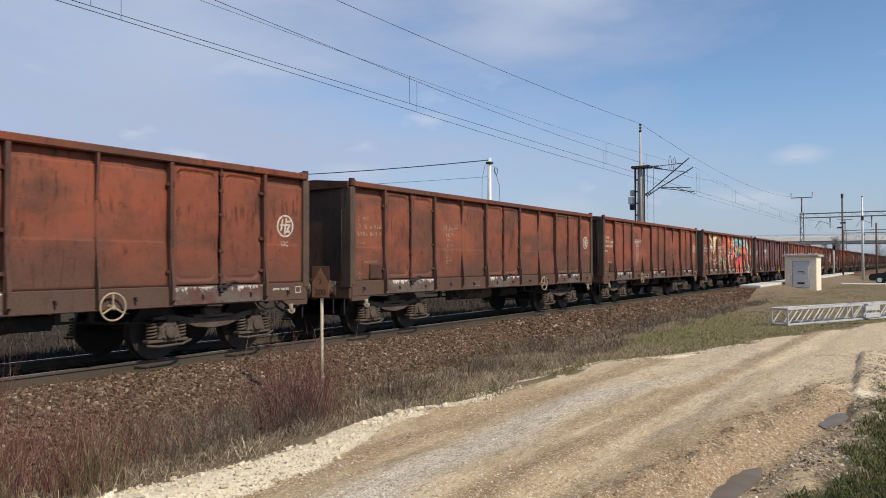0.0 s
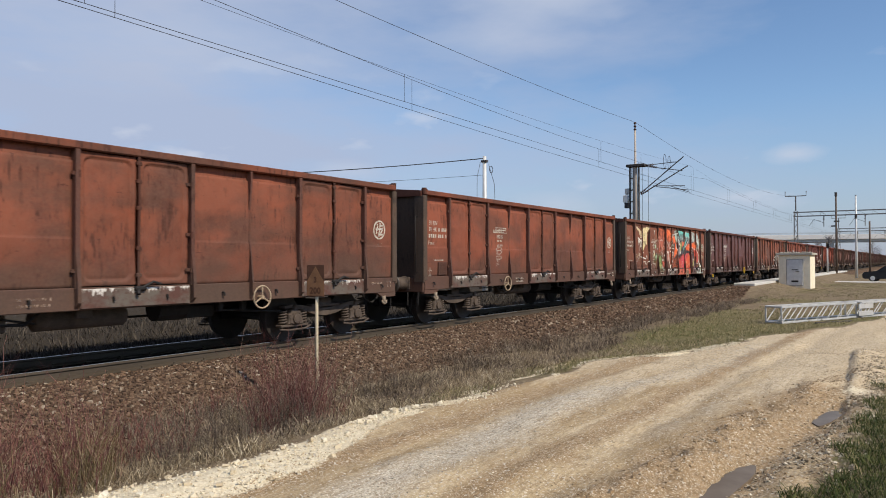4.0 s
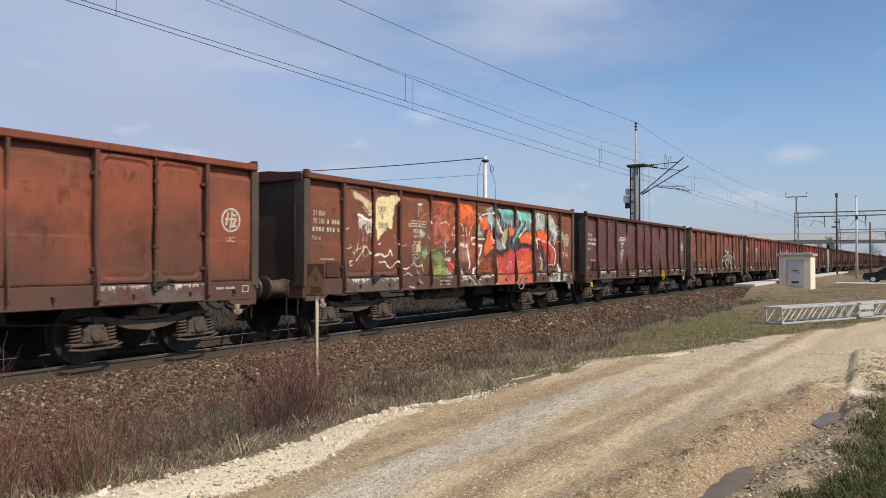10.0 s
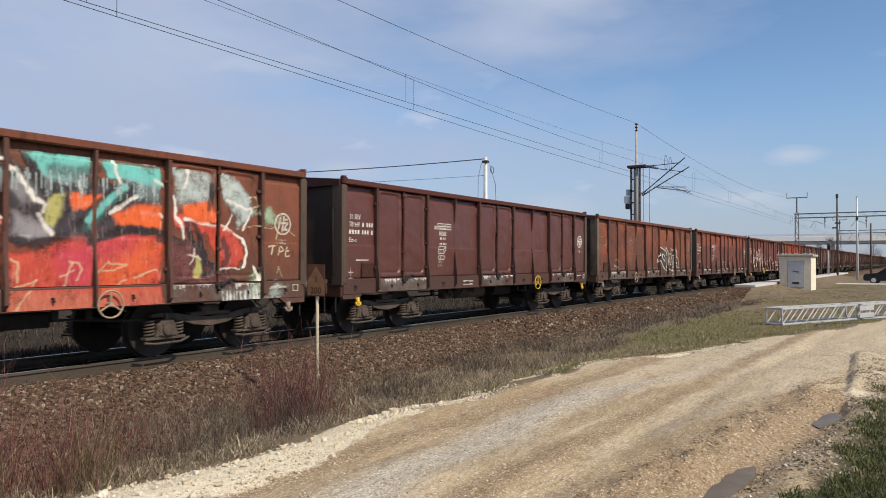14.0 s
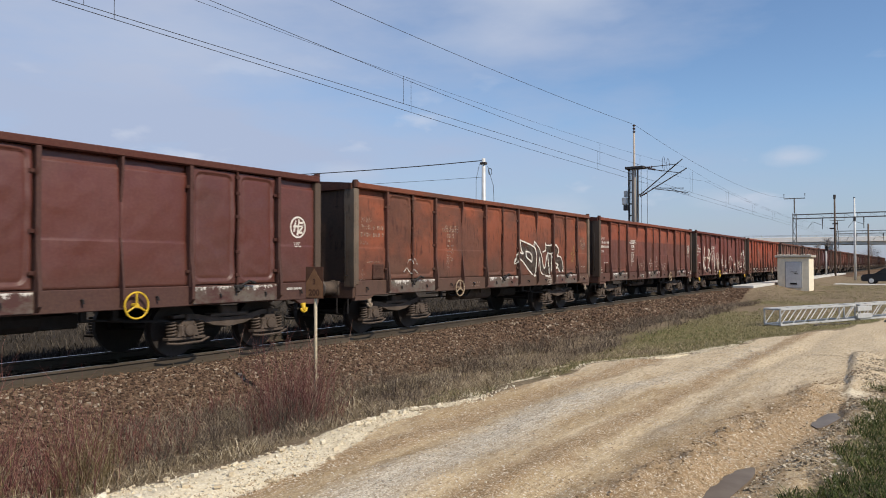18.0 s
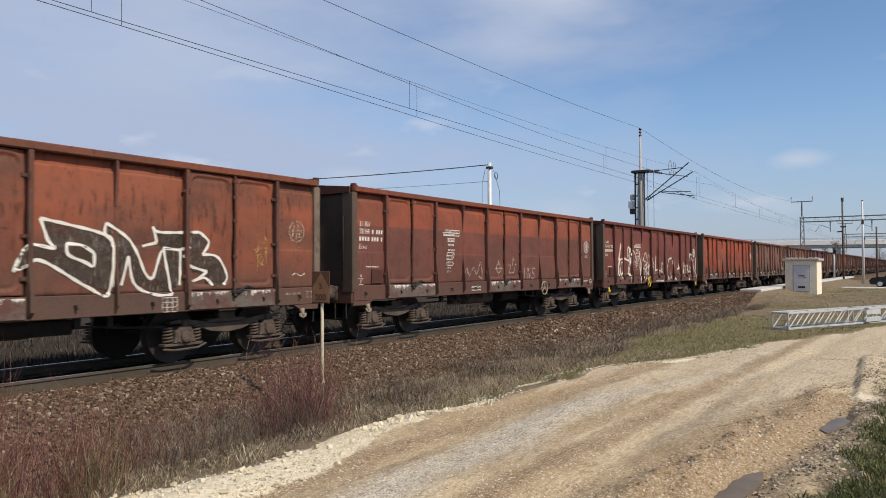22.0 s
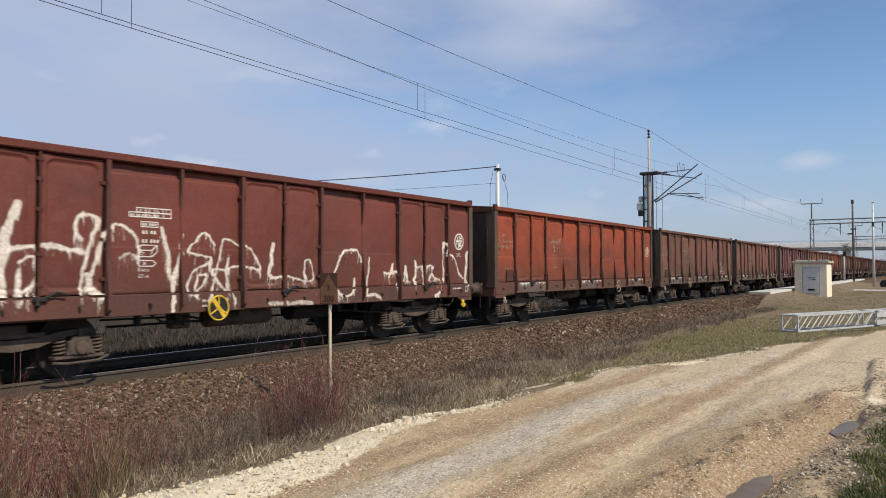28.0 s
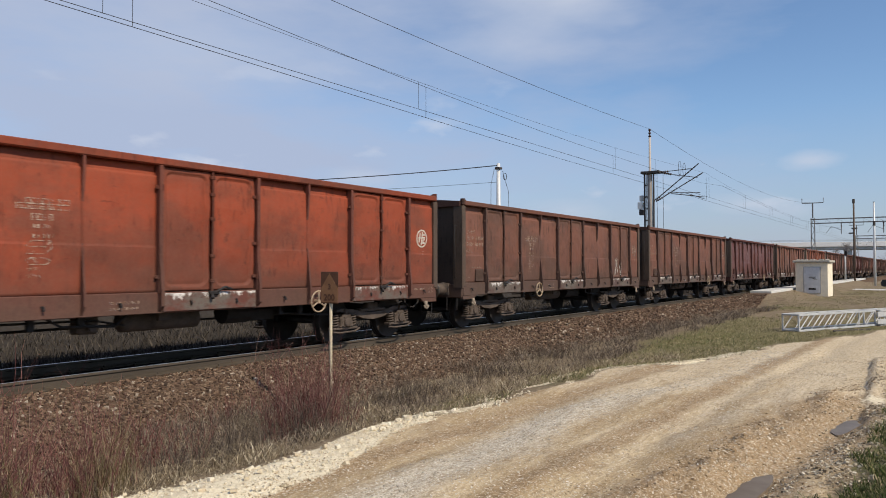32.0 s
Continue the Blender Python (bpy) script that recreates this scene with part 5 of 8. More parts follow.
dab("cream", 0.8, 0.05, [(2.08, 2.98), (2.28, 2.95), (2.61, 2.78), (2.65, 2.53), (2.53, 2.59), (2.35, 2.76), (2.08, 2.82)])
dab("butter", 0.95, 0.03, [(2.82, 2.92), (3.54, 3.0), (3.62, 2.92), (3.47, 2.76), (3.39, 2.48), (3.34, 2.25), (3.2, 2.27), (2.9, 2.07), (2.81, 1.96), (2.77, 2.78)])
dab("cream", 0.6, 0.06, [(3.41, 2.99), (3.62, 3.01), (3.63, 2.87), (3.45, 2.85)])
dab("moss", 0.75, 0.12, [(4.93, 1.75), (5.3, 1.83), (5.73, 1.28), (5.92, 1.16), (4.93, 1.1)])
dab("mint", 0.5, 0.1, [(4.36, 2.3), (4.52, 2.31), (4.53, 2.13), (4.36, 2.13)])
dab("moss", 0.4, 0.16, [(4.24, 1.86), (4.74, 1.88), (4.75, 1.43), (4.29, 1.43)])
dab("cream", 0.5, 0.1, [(4.27, 1.92), (4.41, 1.93), (4.39, 1.74), (4.25, 1.74)])
dab("red", 0.7, 0.05, [(5.68, 1.53), (6.02, 1.47), (5.95, 1.26), (5.63, 1.28)])
# strokes, tags and worn scribbles over the fields
dab("cream", 0.55, 0.06, [(1.95, 3), (2.08, 3), (2.36, 2.88), (2.6, 2.84), (2.63, 2.46), (2.55, 2.64), (2.32, 2.8), (2.12, 2.81)])
dab("white", 0.95, 0.015, [(2.14, 2.46), (2.26, 2.45), (2.63, 2.43)], 0.06)
dab("white", 0.55, 0.03, [(2.16, 2.41), (2.62, 2.41), (2.58, 2.16), (2.47, 2.1), (2.36, 2.29), (2.19, 2.18)])
dab("white", 0.8, 0.008, [(2.17, 2.41), (2.16, 1.58)], 0.014)
dab("white", 0.8, 0.008, [(2.33, 2.41), (2.35, 1.63)], 0.014)
dab("white", 0.8, 0.008, [(2.26, 2.4), (2.25, 2.15)], 0.014)
dab("white", 0.8, 0.008, [(2.44, 2.39), (2.48, 1.92)], 0.014)
dab("white", 0.8, 0.008, [(2.51, 2.4), (2.54, 1.96)], 0.014)
dab("white", 0.8, 0.008, [(2.57, 2.43), (2.59, 2.05)], 0.014)
dab("white", 0.8, 0.008, [(2.39, 2.41), (2.4, 2.19)], 0.014)
dab("white", 0.85, 0.015, [(2.16, 1.57), (2.26, 1.69), (2.37, 1.83), (2.48, 1.83), (2.57, 1.68), (2.78, 1.65)], 0.03)
dab("cream", 0.8, 0.012, [(2.06, 1.6), (2.09, 1.72), (2.19, 1.8), (2.33, 1.86), (2.46, 1.88)], 0.022)
dab("cream", 0.8, 0.012, [(2.03, 1.71), (2.1, 1.8), (2.16, 1.78), (2.12, 1.71), (2.03, 1.7)], 0.022)
dab("white", 0.8, 0.012, [(2, 1.55), (1.92, 1.55), (1.89, 1.49), (1.93, 1.44), (2, 1.47)], 0.028)
dab("white", 0.7, 0.012, [(1.45, 1.64), (1.5, 1.74), (1.58, 1.8), (1.69, 1.77), (1.81, 1.79), (1.99, 1.81), (1.94, 1.88)], 0.025)
dab("cream", 0.7, 0.012, [(2.32, 1.55), (2.46, 1.63), (2.62, 1.67)], 0.02)
dab("white", 0.85, 0.018, [(2.81, 1.67), (2.96, 1.69), (3.05, 1.63), (3.18, 1.67), (3.25, 1.8), (3.33, 1.66)], 0.045)
dab("white", 0.85, 0.015, [(2.91, 1.52), (3.06, 1.52), (3.15, 1.42), (3.28, 1.38), (3.42, 1.44), (3.56, 1.55), (3.66, 1.49), (3.77, 1.36), (3.96, 1.38)], 0.035)
dab("white", 0.75, 0.012, [(3.41, 1.91), (3.51, 1.96), (3.61, 1.87), (3.76, 1.87), (3.93, 1.94)], 0.022)
dab("white", 0.8, 0.012, [(2.84, 1.89), (2.91, 1.91)], 0.03)
dab("white", 0.7, 0.012, [(3.42, 2.12), (3.45, 2.06)], 0.025)
dab("white", 0.7, 0.012, [(1.84, 2.18), (1.92, 2.22)], 0.022)
dab("white", 0.85, 0.012, [(2.34, 2.68), (2.42, 2.6), (2.56, 2.56)], 0.022)
dab("white", 0.75, 0.014, [(3.77, 1.38), (3.92, 1.35), (4.07, 1.45)], 0.028)
dab("white", 0.65, 0.016, [(3.78, 1.21), (3.96, 1.26), (4.16, 1.21)], 0.03)
dab("white", 0.75, 0.014, [(4.14, 1.48), (4.28, 1.39), (4.45, 1.41), (4.51, 1.46), (4.59, 1.28)], 0.028)
dab("white", 0.7, 0.012, [(4.33, 1.31), (4.44, 1.2), (4.56, 1.23)], 0.025)
dab("white", 0.6, 0.02, [(4.38, 1.1), (4.52, 1.01)], 0.05)
dab("white", 0.5, 0.02, [(3.96, 0.97), (4.17, 0.92)], 0.04)
dab("white", 0.9, 0.012, [(4.35, 2.88), (4.5, 2.88)], 0.045)
dab("white", 0.8, 0.008, [(4.37, 2.86), (4.39, 2.59)], 0.018)
dab("white", 0.8, 0.008, [(4.42, 2.87), (4.44, 2.74)], 0.018)
dab("white", 0.8, 0.008, [(4.49, 2.88), (4.5, 2.71)], 0.018)
dab("cream", 0.6, 0.012, [(4.45, 2.51), (4.6, 2.6), (4.86, 2.73)], 0.018)
dab("white", 0.95, 0.02, [(4.82, 2.47), (4.86, 2.46)], 0.085)
dab("mint", 0.75, 0.04, [(4.45, 2.2), (4.5, 2.18)], 0.17)
dab("mint", 0.7, 0.03, [(5.57, 2.13), (5.6, 2.11)], 0.1)
dab("mint", 0.6, 0.05, [(4.58, 1.71), (4.62, 1.67)], 0.16)
dab("white", 0.7, 0.012, [(4.69, 2.13), (4.84, 2.04), (4.87, 1.96)], 0.022)
dab("white", 0.7, 0.012, [(4.8, 2.2), (4.88, 2.13)], 0.022)
dab("cream", 0.7, 0.03, [(4.25, 1.74), (4.44, 1.78), (4.43, 1.99), (4.33, 1.94)])
dab("cream", 0.6, 0.012, [(4.32, 1.98), (4.44, 2.08), (4.52, 2.14)], 0.02)
dab("cream", 0.55, 0.012, [(4.67, 1.7), (4.9, 1.81), (5.14, 1.86), (5.33, 1.89)], 0.022)
dab("moss", 0.45, 0.08, [(5, 1.69), (5.21, 1.62)], 0.28)
dab("brick", 0.5, 0.03, [(5.04, 2.41), (5.01, 2.01)], 0.11)
dab("brick", 0.45, 0.03, [(5.04, 1.99), (5.26, 2.02)], 0.09)
dab("brick", 0.4, 0.03, [(5.04, 2.39), (5.23, 2.46)], 0.09)
dab("brick", 0.45, 0.03, [(5.4, 2.4), (5.41, 2.04)], 0.1)
dab("brick", 0.4, 0.03, [(5.4, 2.39), (5.58, 2.39), (5.43, 2.24)], 0.08)
dab("brick", 0.4, 0.03, [(5.46, 2.21), (5.64, 2.05)], 0.08)
dab("brick", 0.35, 0.03, [(5.98, 2.47), (5.95, 2.13)], 0.09)
dab("white", 0.75, 0.01, [(4.99, 2.55), (5.17, 2.62)], 0.018)
dab("white", 0.75, 0.01, [(5.25, 2.65), (5.27, 2.58)], 0.018)
dab("white", 0.75, 0.01, [(5.3, 2.49), (5.66, 2.51)], 0.018)
dab("white", 0.75, 0.01, [(5.7, 2.5), (5.74, 2.43)], 0.018)
dab("white", 0.75, 0.01, [(5.95, 2.57), (6.32, 2.47), (6.37, 2.32)], 0.018)
dab("white", 0.75, 0.01, [(5.99, 2.41), (5.86, 2.28), (5.83, 2.2), (6.1, 2.2)], 0.018)
dab("white", 0.75, 0.01, [(5.87, 2.3), (6.05, 2.33)], 0.018)
dab("white", 0.75, 0.01, [(5.13, 2.48), (5.13, 2.17)], 0.018)
dab("orange", 0.7, 0.012, [(5.28, 2.91), (5.36, 2.71), (5.57, 2.72), (5.59, 2.96)], 0.022)
dab("orange", 0.45, 0.06, [(5.3, 2.97), (5.68, 2.99)], 0.1)
dab("rusty", 0.45, 0.1, [(4.96, 2.81), (5.3, 3.03), (5.75, 3.03), (6.11, 2.8), (6.09, 1.98), (5.56, 1.97), (5, 2.14)])
dab("white", 0.8, 0.01, [(5.49, 2.07), (5.47, 1.67)], 0.022)
dab("white", 0.8, 0.01, [(5.37, 2), (5.57, 1.87)], 0.022)
dab("white", 0.7, 0.01, [(5.66, 2.09), (5.43, 1.9)], 0.018)
dab("white", 0.75, 0.01, [(5.43, 1.77), (5.56, 1.75), (5.68, 1.82)], 0.022)
dab("red", 0.85, 0.03, [(5.56, 1.55), (5.81, 1.55), (5.93, 1.26), (5.72, 1.36)])
dab("white", 0.85, 0.012, [(5.47, 1.57), (5.77, 1.58)], 0.025)
dab("white", 0.6, 0.03, [(5.56, 1.6), (5.76, 1.62)], 0.1)
dab("white", 0.6, 0.012, [(5.84, 1.5), (5.96, 1.36)], 0.02)
dab("lime", 0.9, 0.01, [(5.05, 1.41), (5.18, 1.42), (5.18, 1.25), (5.04, 1.24), (5.05, 1.41)], 0.03)
dab("lime", 0.9, 0.01, [(5.04, 1.33), (5.18, 1.34)], 0.03)
dab("lime", 0.9, 0.01, [(5.24, 1.42), (5.33, 1.42), (5.34, 1.26), (5.24, 1.25), (5.24, 1.42)], 0.03)
dab("lime", 0.9, 0.01, [(5.24, 1.34), (5.52, 1.32), (5.5, 1.18)], 0.03)
dab("frost", 0.5, 0.05, [(5.65, 1.26), (5.76, 1.22)], 0.2)
dab("white", 0.6, 0.03, [(6.15, 1.72), (6.15, 1.48)], 0.06)
dab("orange", 0.95, 0.04, [(6.24, 2.97), (6.57, 2.99), (6.67, 2.94), (6.52, 2.82), (6.29, 2.77)])
dab("orange", 0.45, 0.1, [(6.21, 2.78), (6.57, 2.83), (7.01, 2.65), (7.02, 2.47), (6.44, 2.48), (6.2, 2.58)])
dab("cream", 0.5, 0.015, [(6.55, 2.95), (7.01, 2.67)], 0.025)
dab("white", 0.75, 0.01, [(5.93, 2.59), (6.1, 2.54)], 0.02)
dab("white", 0.75, 0.01, [(6.2, 2.5), (6.32, 2.46), (6.33, 2.33)], 0.02)
dab("white", 0.75, 0.01, [(6.22, 2.18), (6.38, 2.19)], 0.02)
dab("white", 0.75, 0.01, [(5.91, 2.36), (6.05, 2.36)], 0.02)
dab("white", 0.75, 0.01, [(5.88, 2.28), (5.83, 2.21), (6.08, 2.2)], 0.02)
dab("white", 0.75, 0.01, [(6.81, 2.47), (6.78, 2.4)], 0.02)
dab("white", 0.75, 0.01, [(5.31, 2.48), (5.64, 2.53)], 0.02)
dab("white", 0.75, 0.01, [(5.7, 2.5), (5.72, 2.45)], 0.02)
dab("white", 0.85, 0.014, [(6.46, 2.37), (6.5, 2.18)], 0.04)
dab("white", 0.85, 0.012, [(6.71, 2.45), (6.67, 2.3), (6.63, 2.19)], 0.03)
dab("white", 0.9, 0.014, [(6.79, 2.11), (7.43, 2.14)], 0.04)
dab("white", 0.9, 0.014, [(6.79, 2.1), (6.82, 2.1)], 0.08)
dab("white", 0.95, 0.014, [(6.84, 1.96), (7.31, 1.95)], 0.06)
dab("white", 0.95, 0.014, [(7.31, 1.94), (7.14, 1.66), (7.08, 1.49), (6.93, 1.33), (6.86, 1.2)], 0.06)
dab("white", 0.9, 0.014, [(6.06, 1.88), (5.9, 1.75)], 0.055)
dab("white", 0.85, 0.02, [(6.19, 1.94), (6.38, 1.96)], 0.07)
dab("white", 0.95, 0.016, [(6.5, 1.95), (6.57, 1.97), (6.62, 1.8), (6.69, 1.36)], 0.075)
dab("cream", 0.6, 0.04, [(6.16, 1.34), (6.33, 1.36), (6.35, 1.21), (6.16, 1.22)])
dab("white", 0.7, 0.04, [(6.09, 1.84), (6.05, 1.57)], 0.05)
dab("soot", 0.6, 0.05, [(6.26, 1.56), (6.37, 1.46), (6.45, 1.26)], 0.1)
dab("white", 0.75, 0.01, [(7.23, 1.58), (7.11, 1.39)], 0.02)
dab("white", 0.75, 0.01, [(7.13, 1.57), (7.25, 1.57)], 0.02)
dab("white", 0.75, 0.01, [(6.63, 0.89), (6.73, 1.01)], 0.02)
dab("white", 0.8, 0.016, [(6.13, 1.02), (6.25, 1.08), (6.46, 1.08), (6.59, 1.11), (6.8, 1.06), (6.9, 0.95), (7.02, 0.93)], 0.03)
dab("white", 0.85, 0.02, [(7.07, 1.06), (7.17, 1.07)], 0.05)
dab("white", 0.85, 0.02, [(7.31, 1.11), (7.69, 1.12)], 0.04)
dab("white", 0.6, 0.014, [(7.07, 1.01), (7.14, 0.91)], 0.03)
dab("white", 0.9, 0.02, [(7.21, 2.72), (7.24, 2.7)], 0.09)
dab("white", 0.85, 0.01, [(7.13, 2.81), (7.31, 2.61)], 0.022)
dab("white", 0.8, 0.01, [(7.29, 2.81), (7.14, 2.65)], 0.022)
dab("white", 0.9, 0.014, [(7.34, 2.76), (7.57, 2.81), (7.95, 2.83), (8.05, 2.77)], 0.045)
dab("frost", 0.7, 0.07, [(7.5, 2.95), (7.89, 3.03), (7.91, 2.55), (7.67, 2.58)])
dab("white", 0.9, 0.014, [(7.83, 2.61), (7.85, 2.18), (7.92, 2.12)], 0.045)
dab("white", 0.9, 0.02, [(7.88, 2.04), (7.89, 1.9)], 0.06)
dab("frost", 0.5, 0.06, [(7.01, 2.44), (7.28, 2.51), (7.32, 2.25), (7.02, 2.16)])
dab("orange", 0.95, 0.04, [(7.28, 2.57), (7.47, 2.65), (7.63, 2.53), (7.61, 2.43), (7.36, 2.36)])
dab("orange", 0.92, 0.04, [(7.63, 2.53), (7.81, 2.28), (7.91, 2.02), (7.89, 1.86), (7.53, 1.75), (7.41, 1.68), (7.4, 1.83), (7.58, 2.2)])
dab("soot", 0.75, 0.03, [(7.28, 2.51), (7.38, 2.29), (7.56, 2.33), (7.64, 2.46)], 0.08)
dab("soot", 0.75, 0.03, [(7.56, 2.33), (7.45, 2.05), (7.4, 1.79), (7.51, 1.65), (7.73, 1.75), (7.91, 1.83)], 0.1)
dab("white", 0.95, 0.014, [(8.03, 2.79), (8.14, 2.75), (8.27, 2.44), (8.36, 2.33), (8.52, 2.31), (8.49, 2.21)], 0.055)
dab("white", 0.95, 0.014, [(8.97, 2.65), (9.01, 2.31), (9.14, 2.36)], 0.055)
dab("white", 0.9, 0.018, [(8.43, 2.15), (8.5, 2.02), (8.58, 1.91)], 0.075)
dab("soot", 0.6, 0.05, [(8.61, 2.79), (8.91, 2.77), (9.24, 2.85)], 0.16)
dab("dark", 0.75, 0.03, [(8.3, 2.63), (8.53, 2.46), (8.88, 2.58)], 0.1)
dab("lime", 0.85, 0.02, [(8.6, 2.44), (8.75, 2.48), (8.74, 2.16), (8.61, 1.99), (8.54, 2.06), (8.64, 2.23)])
dab("orange", 0.9, 0.03, [(8.79, 2.48), (9.33, 2.48), (9.31, 2.3), (9.06, 2.25), (8.82, 2.34)])
dab("dark", 0.75, 0.03, [(8.76, 2.5), (8.76, 2.19), (8.65, 1.95)], 0.09)
dab("dark", 0.75, 0.03, [(9.24, 2.7), (9.08, 2.52)], 0.1)
dab("cream", 0.85, 0.01, [(8.05, 1.56), (8.16, 1.53), (8.14, 1.25)], 0.022)
dab("cream", 0.85, 0.01, [(8.06, 1.16), (8.4, 1.29)], 0.022)
dab("cream", 0.85, 0.01, [(8.4, 1.29), (8.16, 0.93)], 0.022)
dab("cream", 0.85, 0.01, [(8.78, 1.18), (8.84, 1.39), (8.9, 1.54)], 0.022)
dab("cream", 0.85, 0.01, [(8.73, 1.33), (8.93, 1.43)], 0.022)
dab("cream", 0.85, 0.01, [(8.87, 1.55), (8.98, 1.53), (9.03, 1.43), (8.96, 1.28)], 0.022)
dab("cream", 0.85, 0.01, [(9.25, 1.37), (9.4, 1.56), (9.71, 1.5), (9.31, 1.39)], 0.022)
dab("cream", 0.85, 0.01, [(9.83, 1.3), (10.22, 1.4)], 0.022)
dab("cream", 0.85, 0.01, [(9.52, 1.17), (9.73, 1.26)], 0.022)
dab("white", 0.9, 0.016, [(8.92, 3.04), (9.19, 3.03)], 0.05)
dab("white", 0.85, 0.016, [(9.8, 3.05), (10.35, 3.04)], 0.05)
dab("white", 0.85, 0.014, [(9.52, 2.97), (9.59, 2.69)], 0.06)
dab("white", 0.7, 0.02, [(10.2, 2.77), (10.34, 2.73)], 0.05)
dab("turquoise", 0.9, 0.03, [(9.63, 2.6), (9.33, 2.31), (9.09, 2.04)], 0.16)
dab("dark", 0.85, 0.018, [(9.52, 2.65), (9.24, 2.36), (8.96, 2.04)], 0.07)
dab("dark", 0.8, 0.018, [(9.83, 2.67), (9.5, 2.39), (9.18, 2.05)], 0.06)
dab("white", 0.95, 0.014, [(9.45, 2.24), (9.84, 2.5)], 0.05)
dab("white", 0.95, 0.014, [(9.96, 2.28), (10.34, 2.26)], 0.055)
dab("white", 0.8, 0.012, [(10.34, 2.16), (10.29, 1.99)], 0.03)
dab("orange", 0.9, 0.04, [(9.54, 2.22), (9.86, 2.39), (10.13, 2.37), (10.34, 2.23), (10.35, 2.04), (9.59, 2.1)])
dab("dark", 0.85, 0.025, [(9.01, 2.08), (9.2, 1.85), (9.5, 1.98), (9.91, 2.02), (10.35, 1.99)], 0.12)
dab("white", 0.95, 0.014, [(10.55, 2.56), (10.59, 2.24), (10.7, 2.14), (10.7, 1.95)], 0.055)
dab("white", 0.95, 0.014, [(10.76, 2.21), (11.14, 2.19), (11.57, 2.09), (11.89, 1.93), (12.01, 1.7), (11.94, 1.46)], 0.055)
dab("white", 0.85, 0.016, [(10.69, 2.74), (10.78, 3)], 0.05)
dab("cream", 0.8, 0.012, [(10.42, 1.82), (10.46, 1.46)], 0.03)
dab("white", 0.8, 0.01, [(10.84, 1.48), (10.93, 1.75)], 0.025)
dab("white", 0.8, 0.01, [(10.78, 1.64), (11.02, 1.56)], 0.025)
dab("orange", 0.9, 0.04, [(10.73, 2.42), (11.24, 2.54), (11.34, 2.23), (10.91, 2.17)])
dab("red", 0.85, 0.05, [(11.22, 2.19), (11.67, 2.06), (11.89, 1.76), (11.81, 1.43), (11.47, 1.41), (11.27, 1.81)])
dab("dark", 0.8, 0.02, [(10.91, 2.13), (11.07, 1.86), (11.15, 1.53), (11.34, 1.42)], 0.1)
dab("dark", 0.75, 0.02, [(11.27, 2.78), (11.18, 2.41)], 0.1)
dab("dark", 0.75, 0.02, [(11.47, 1.9), (11.62, 1.68), (11.5, 1.39)], 0.12)
dab("white", 0.8, 0.012, [(11.39, 1.41), (11.87, 1.43)], 0.028)
dab("frost", 0.75, 0.08, [(11.37, 3.16), (11.83, 2.9), (12.11, 2.61), (11.8, 2.41), (11.43, 2.68)])
dab("white", 0.9, 0.014, [(11.57, 2.57), (11.8, 2.5), (12.13, 2.46)], 0.045)
dab("white", 0.85, 0.012, [(12.12, 2.42), (11.92, 2.1)], 0.035)
dab("white", 0.85, 0.012, [(11.67, 2.33), (11.5, 2.06)], 0.035)
dab("cream", 0.75, 0.01, [(12.06, 2.65), (12.22, 2.68), (12.26, 2.52), (12.12, 2.44)], 0.02)
dab("cream", 0.7, 0.012, [(11.92, 2.14), (12.7, 2.16)], 0.022)
dab("mint", 0.6, 0.05, [(12.55, 2.42), (12.66, 2.31)], 0.2)
dab("cream", 0.7, 0.012, [(12.74, 1.35), (12.8, 1.49), (12.89, 1.3)], 0.025)
dab("cream", 0.7, 0.012, [(12.8, 2.37), (12.7, 1.89)], 0.025)
dab("cream", 0.65, 0.012, [(12.89, 2.19), (13.19, 2.02)], 0.022)
dab("cream", 0.6, 0.012, [(12.24, 1.18), (12.52, 1.06), (12.9, 1.11)], 0.02)
dab("frost", 0.45, 0.1, [(12.37, 0.89), (12.67, 1.21), (12.97, 1.11), (12.8, 0.75)])
dab("frost", 0.45, 0.05, [(11.39, 1.05), (12.26, 1.12), (12.3, 0.82), (11.41, 0.83)])
dab("white", 0.75, 0.012, [(11.44, 1.05), (11.46, 0.87)], 0.03)
dab("white", 0.75, 0.012, [(11.52, 1.05), (11.54, 0.87)], 0.03)
dab("white", 0.75, 0.012, [(11.6, 1.05), (11.62, 0.87)], 0.03)
dab("white", 0.75, 0.012, [(11.69, 1.05), (11.71, 0.87)], 0.03)
dab("white", 0.75, 0.012, [(11.77, 1.04), (11.79, 0.86)], 0.03)
dab("white", 0.75, 0.012, [(11.86, 1.04), (11.88, 0.86)], 0.03)
dab("white", 0.75, 0.012, [(11.95, 1.04), (11.96, 0.86)], 0.03)
dab("white", 0.75, 0.012, [(12.03, 1.04), (12.05, 0.85)], 0.03)
dab("white", 0.75, 0.012, [(12.12, 1.03), (12.14, 0.85)], 0.03)
dab("white", 0.75, 0.012, [(12.21, 1.03), (12.23, 0.85)], 0.03)
dab("white", 0.8, 0.02, [(12.17, 1.47), (12.32, 1.12)], 0.06)
PIECE = "blended fields of coloured spray paint"
BAYS = ((1.74, 2.62), (2.69, 3.58), (3.66, 4.81), (4.87, 6.02), (6.10, 6.98), (7.05, 7.94), (8.02, 9.17), (9.23, 10.38), (10.46, 11.34), (11.41, 12.30), (12.38, 13.3))
for x0, x1 in BAYS:
    painted(CARS[3], DABS, S_PIECE, PIECE, x0, x1, 1.20, 3.02, 0.016)
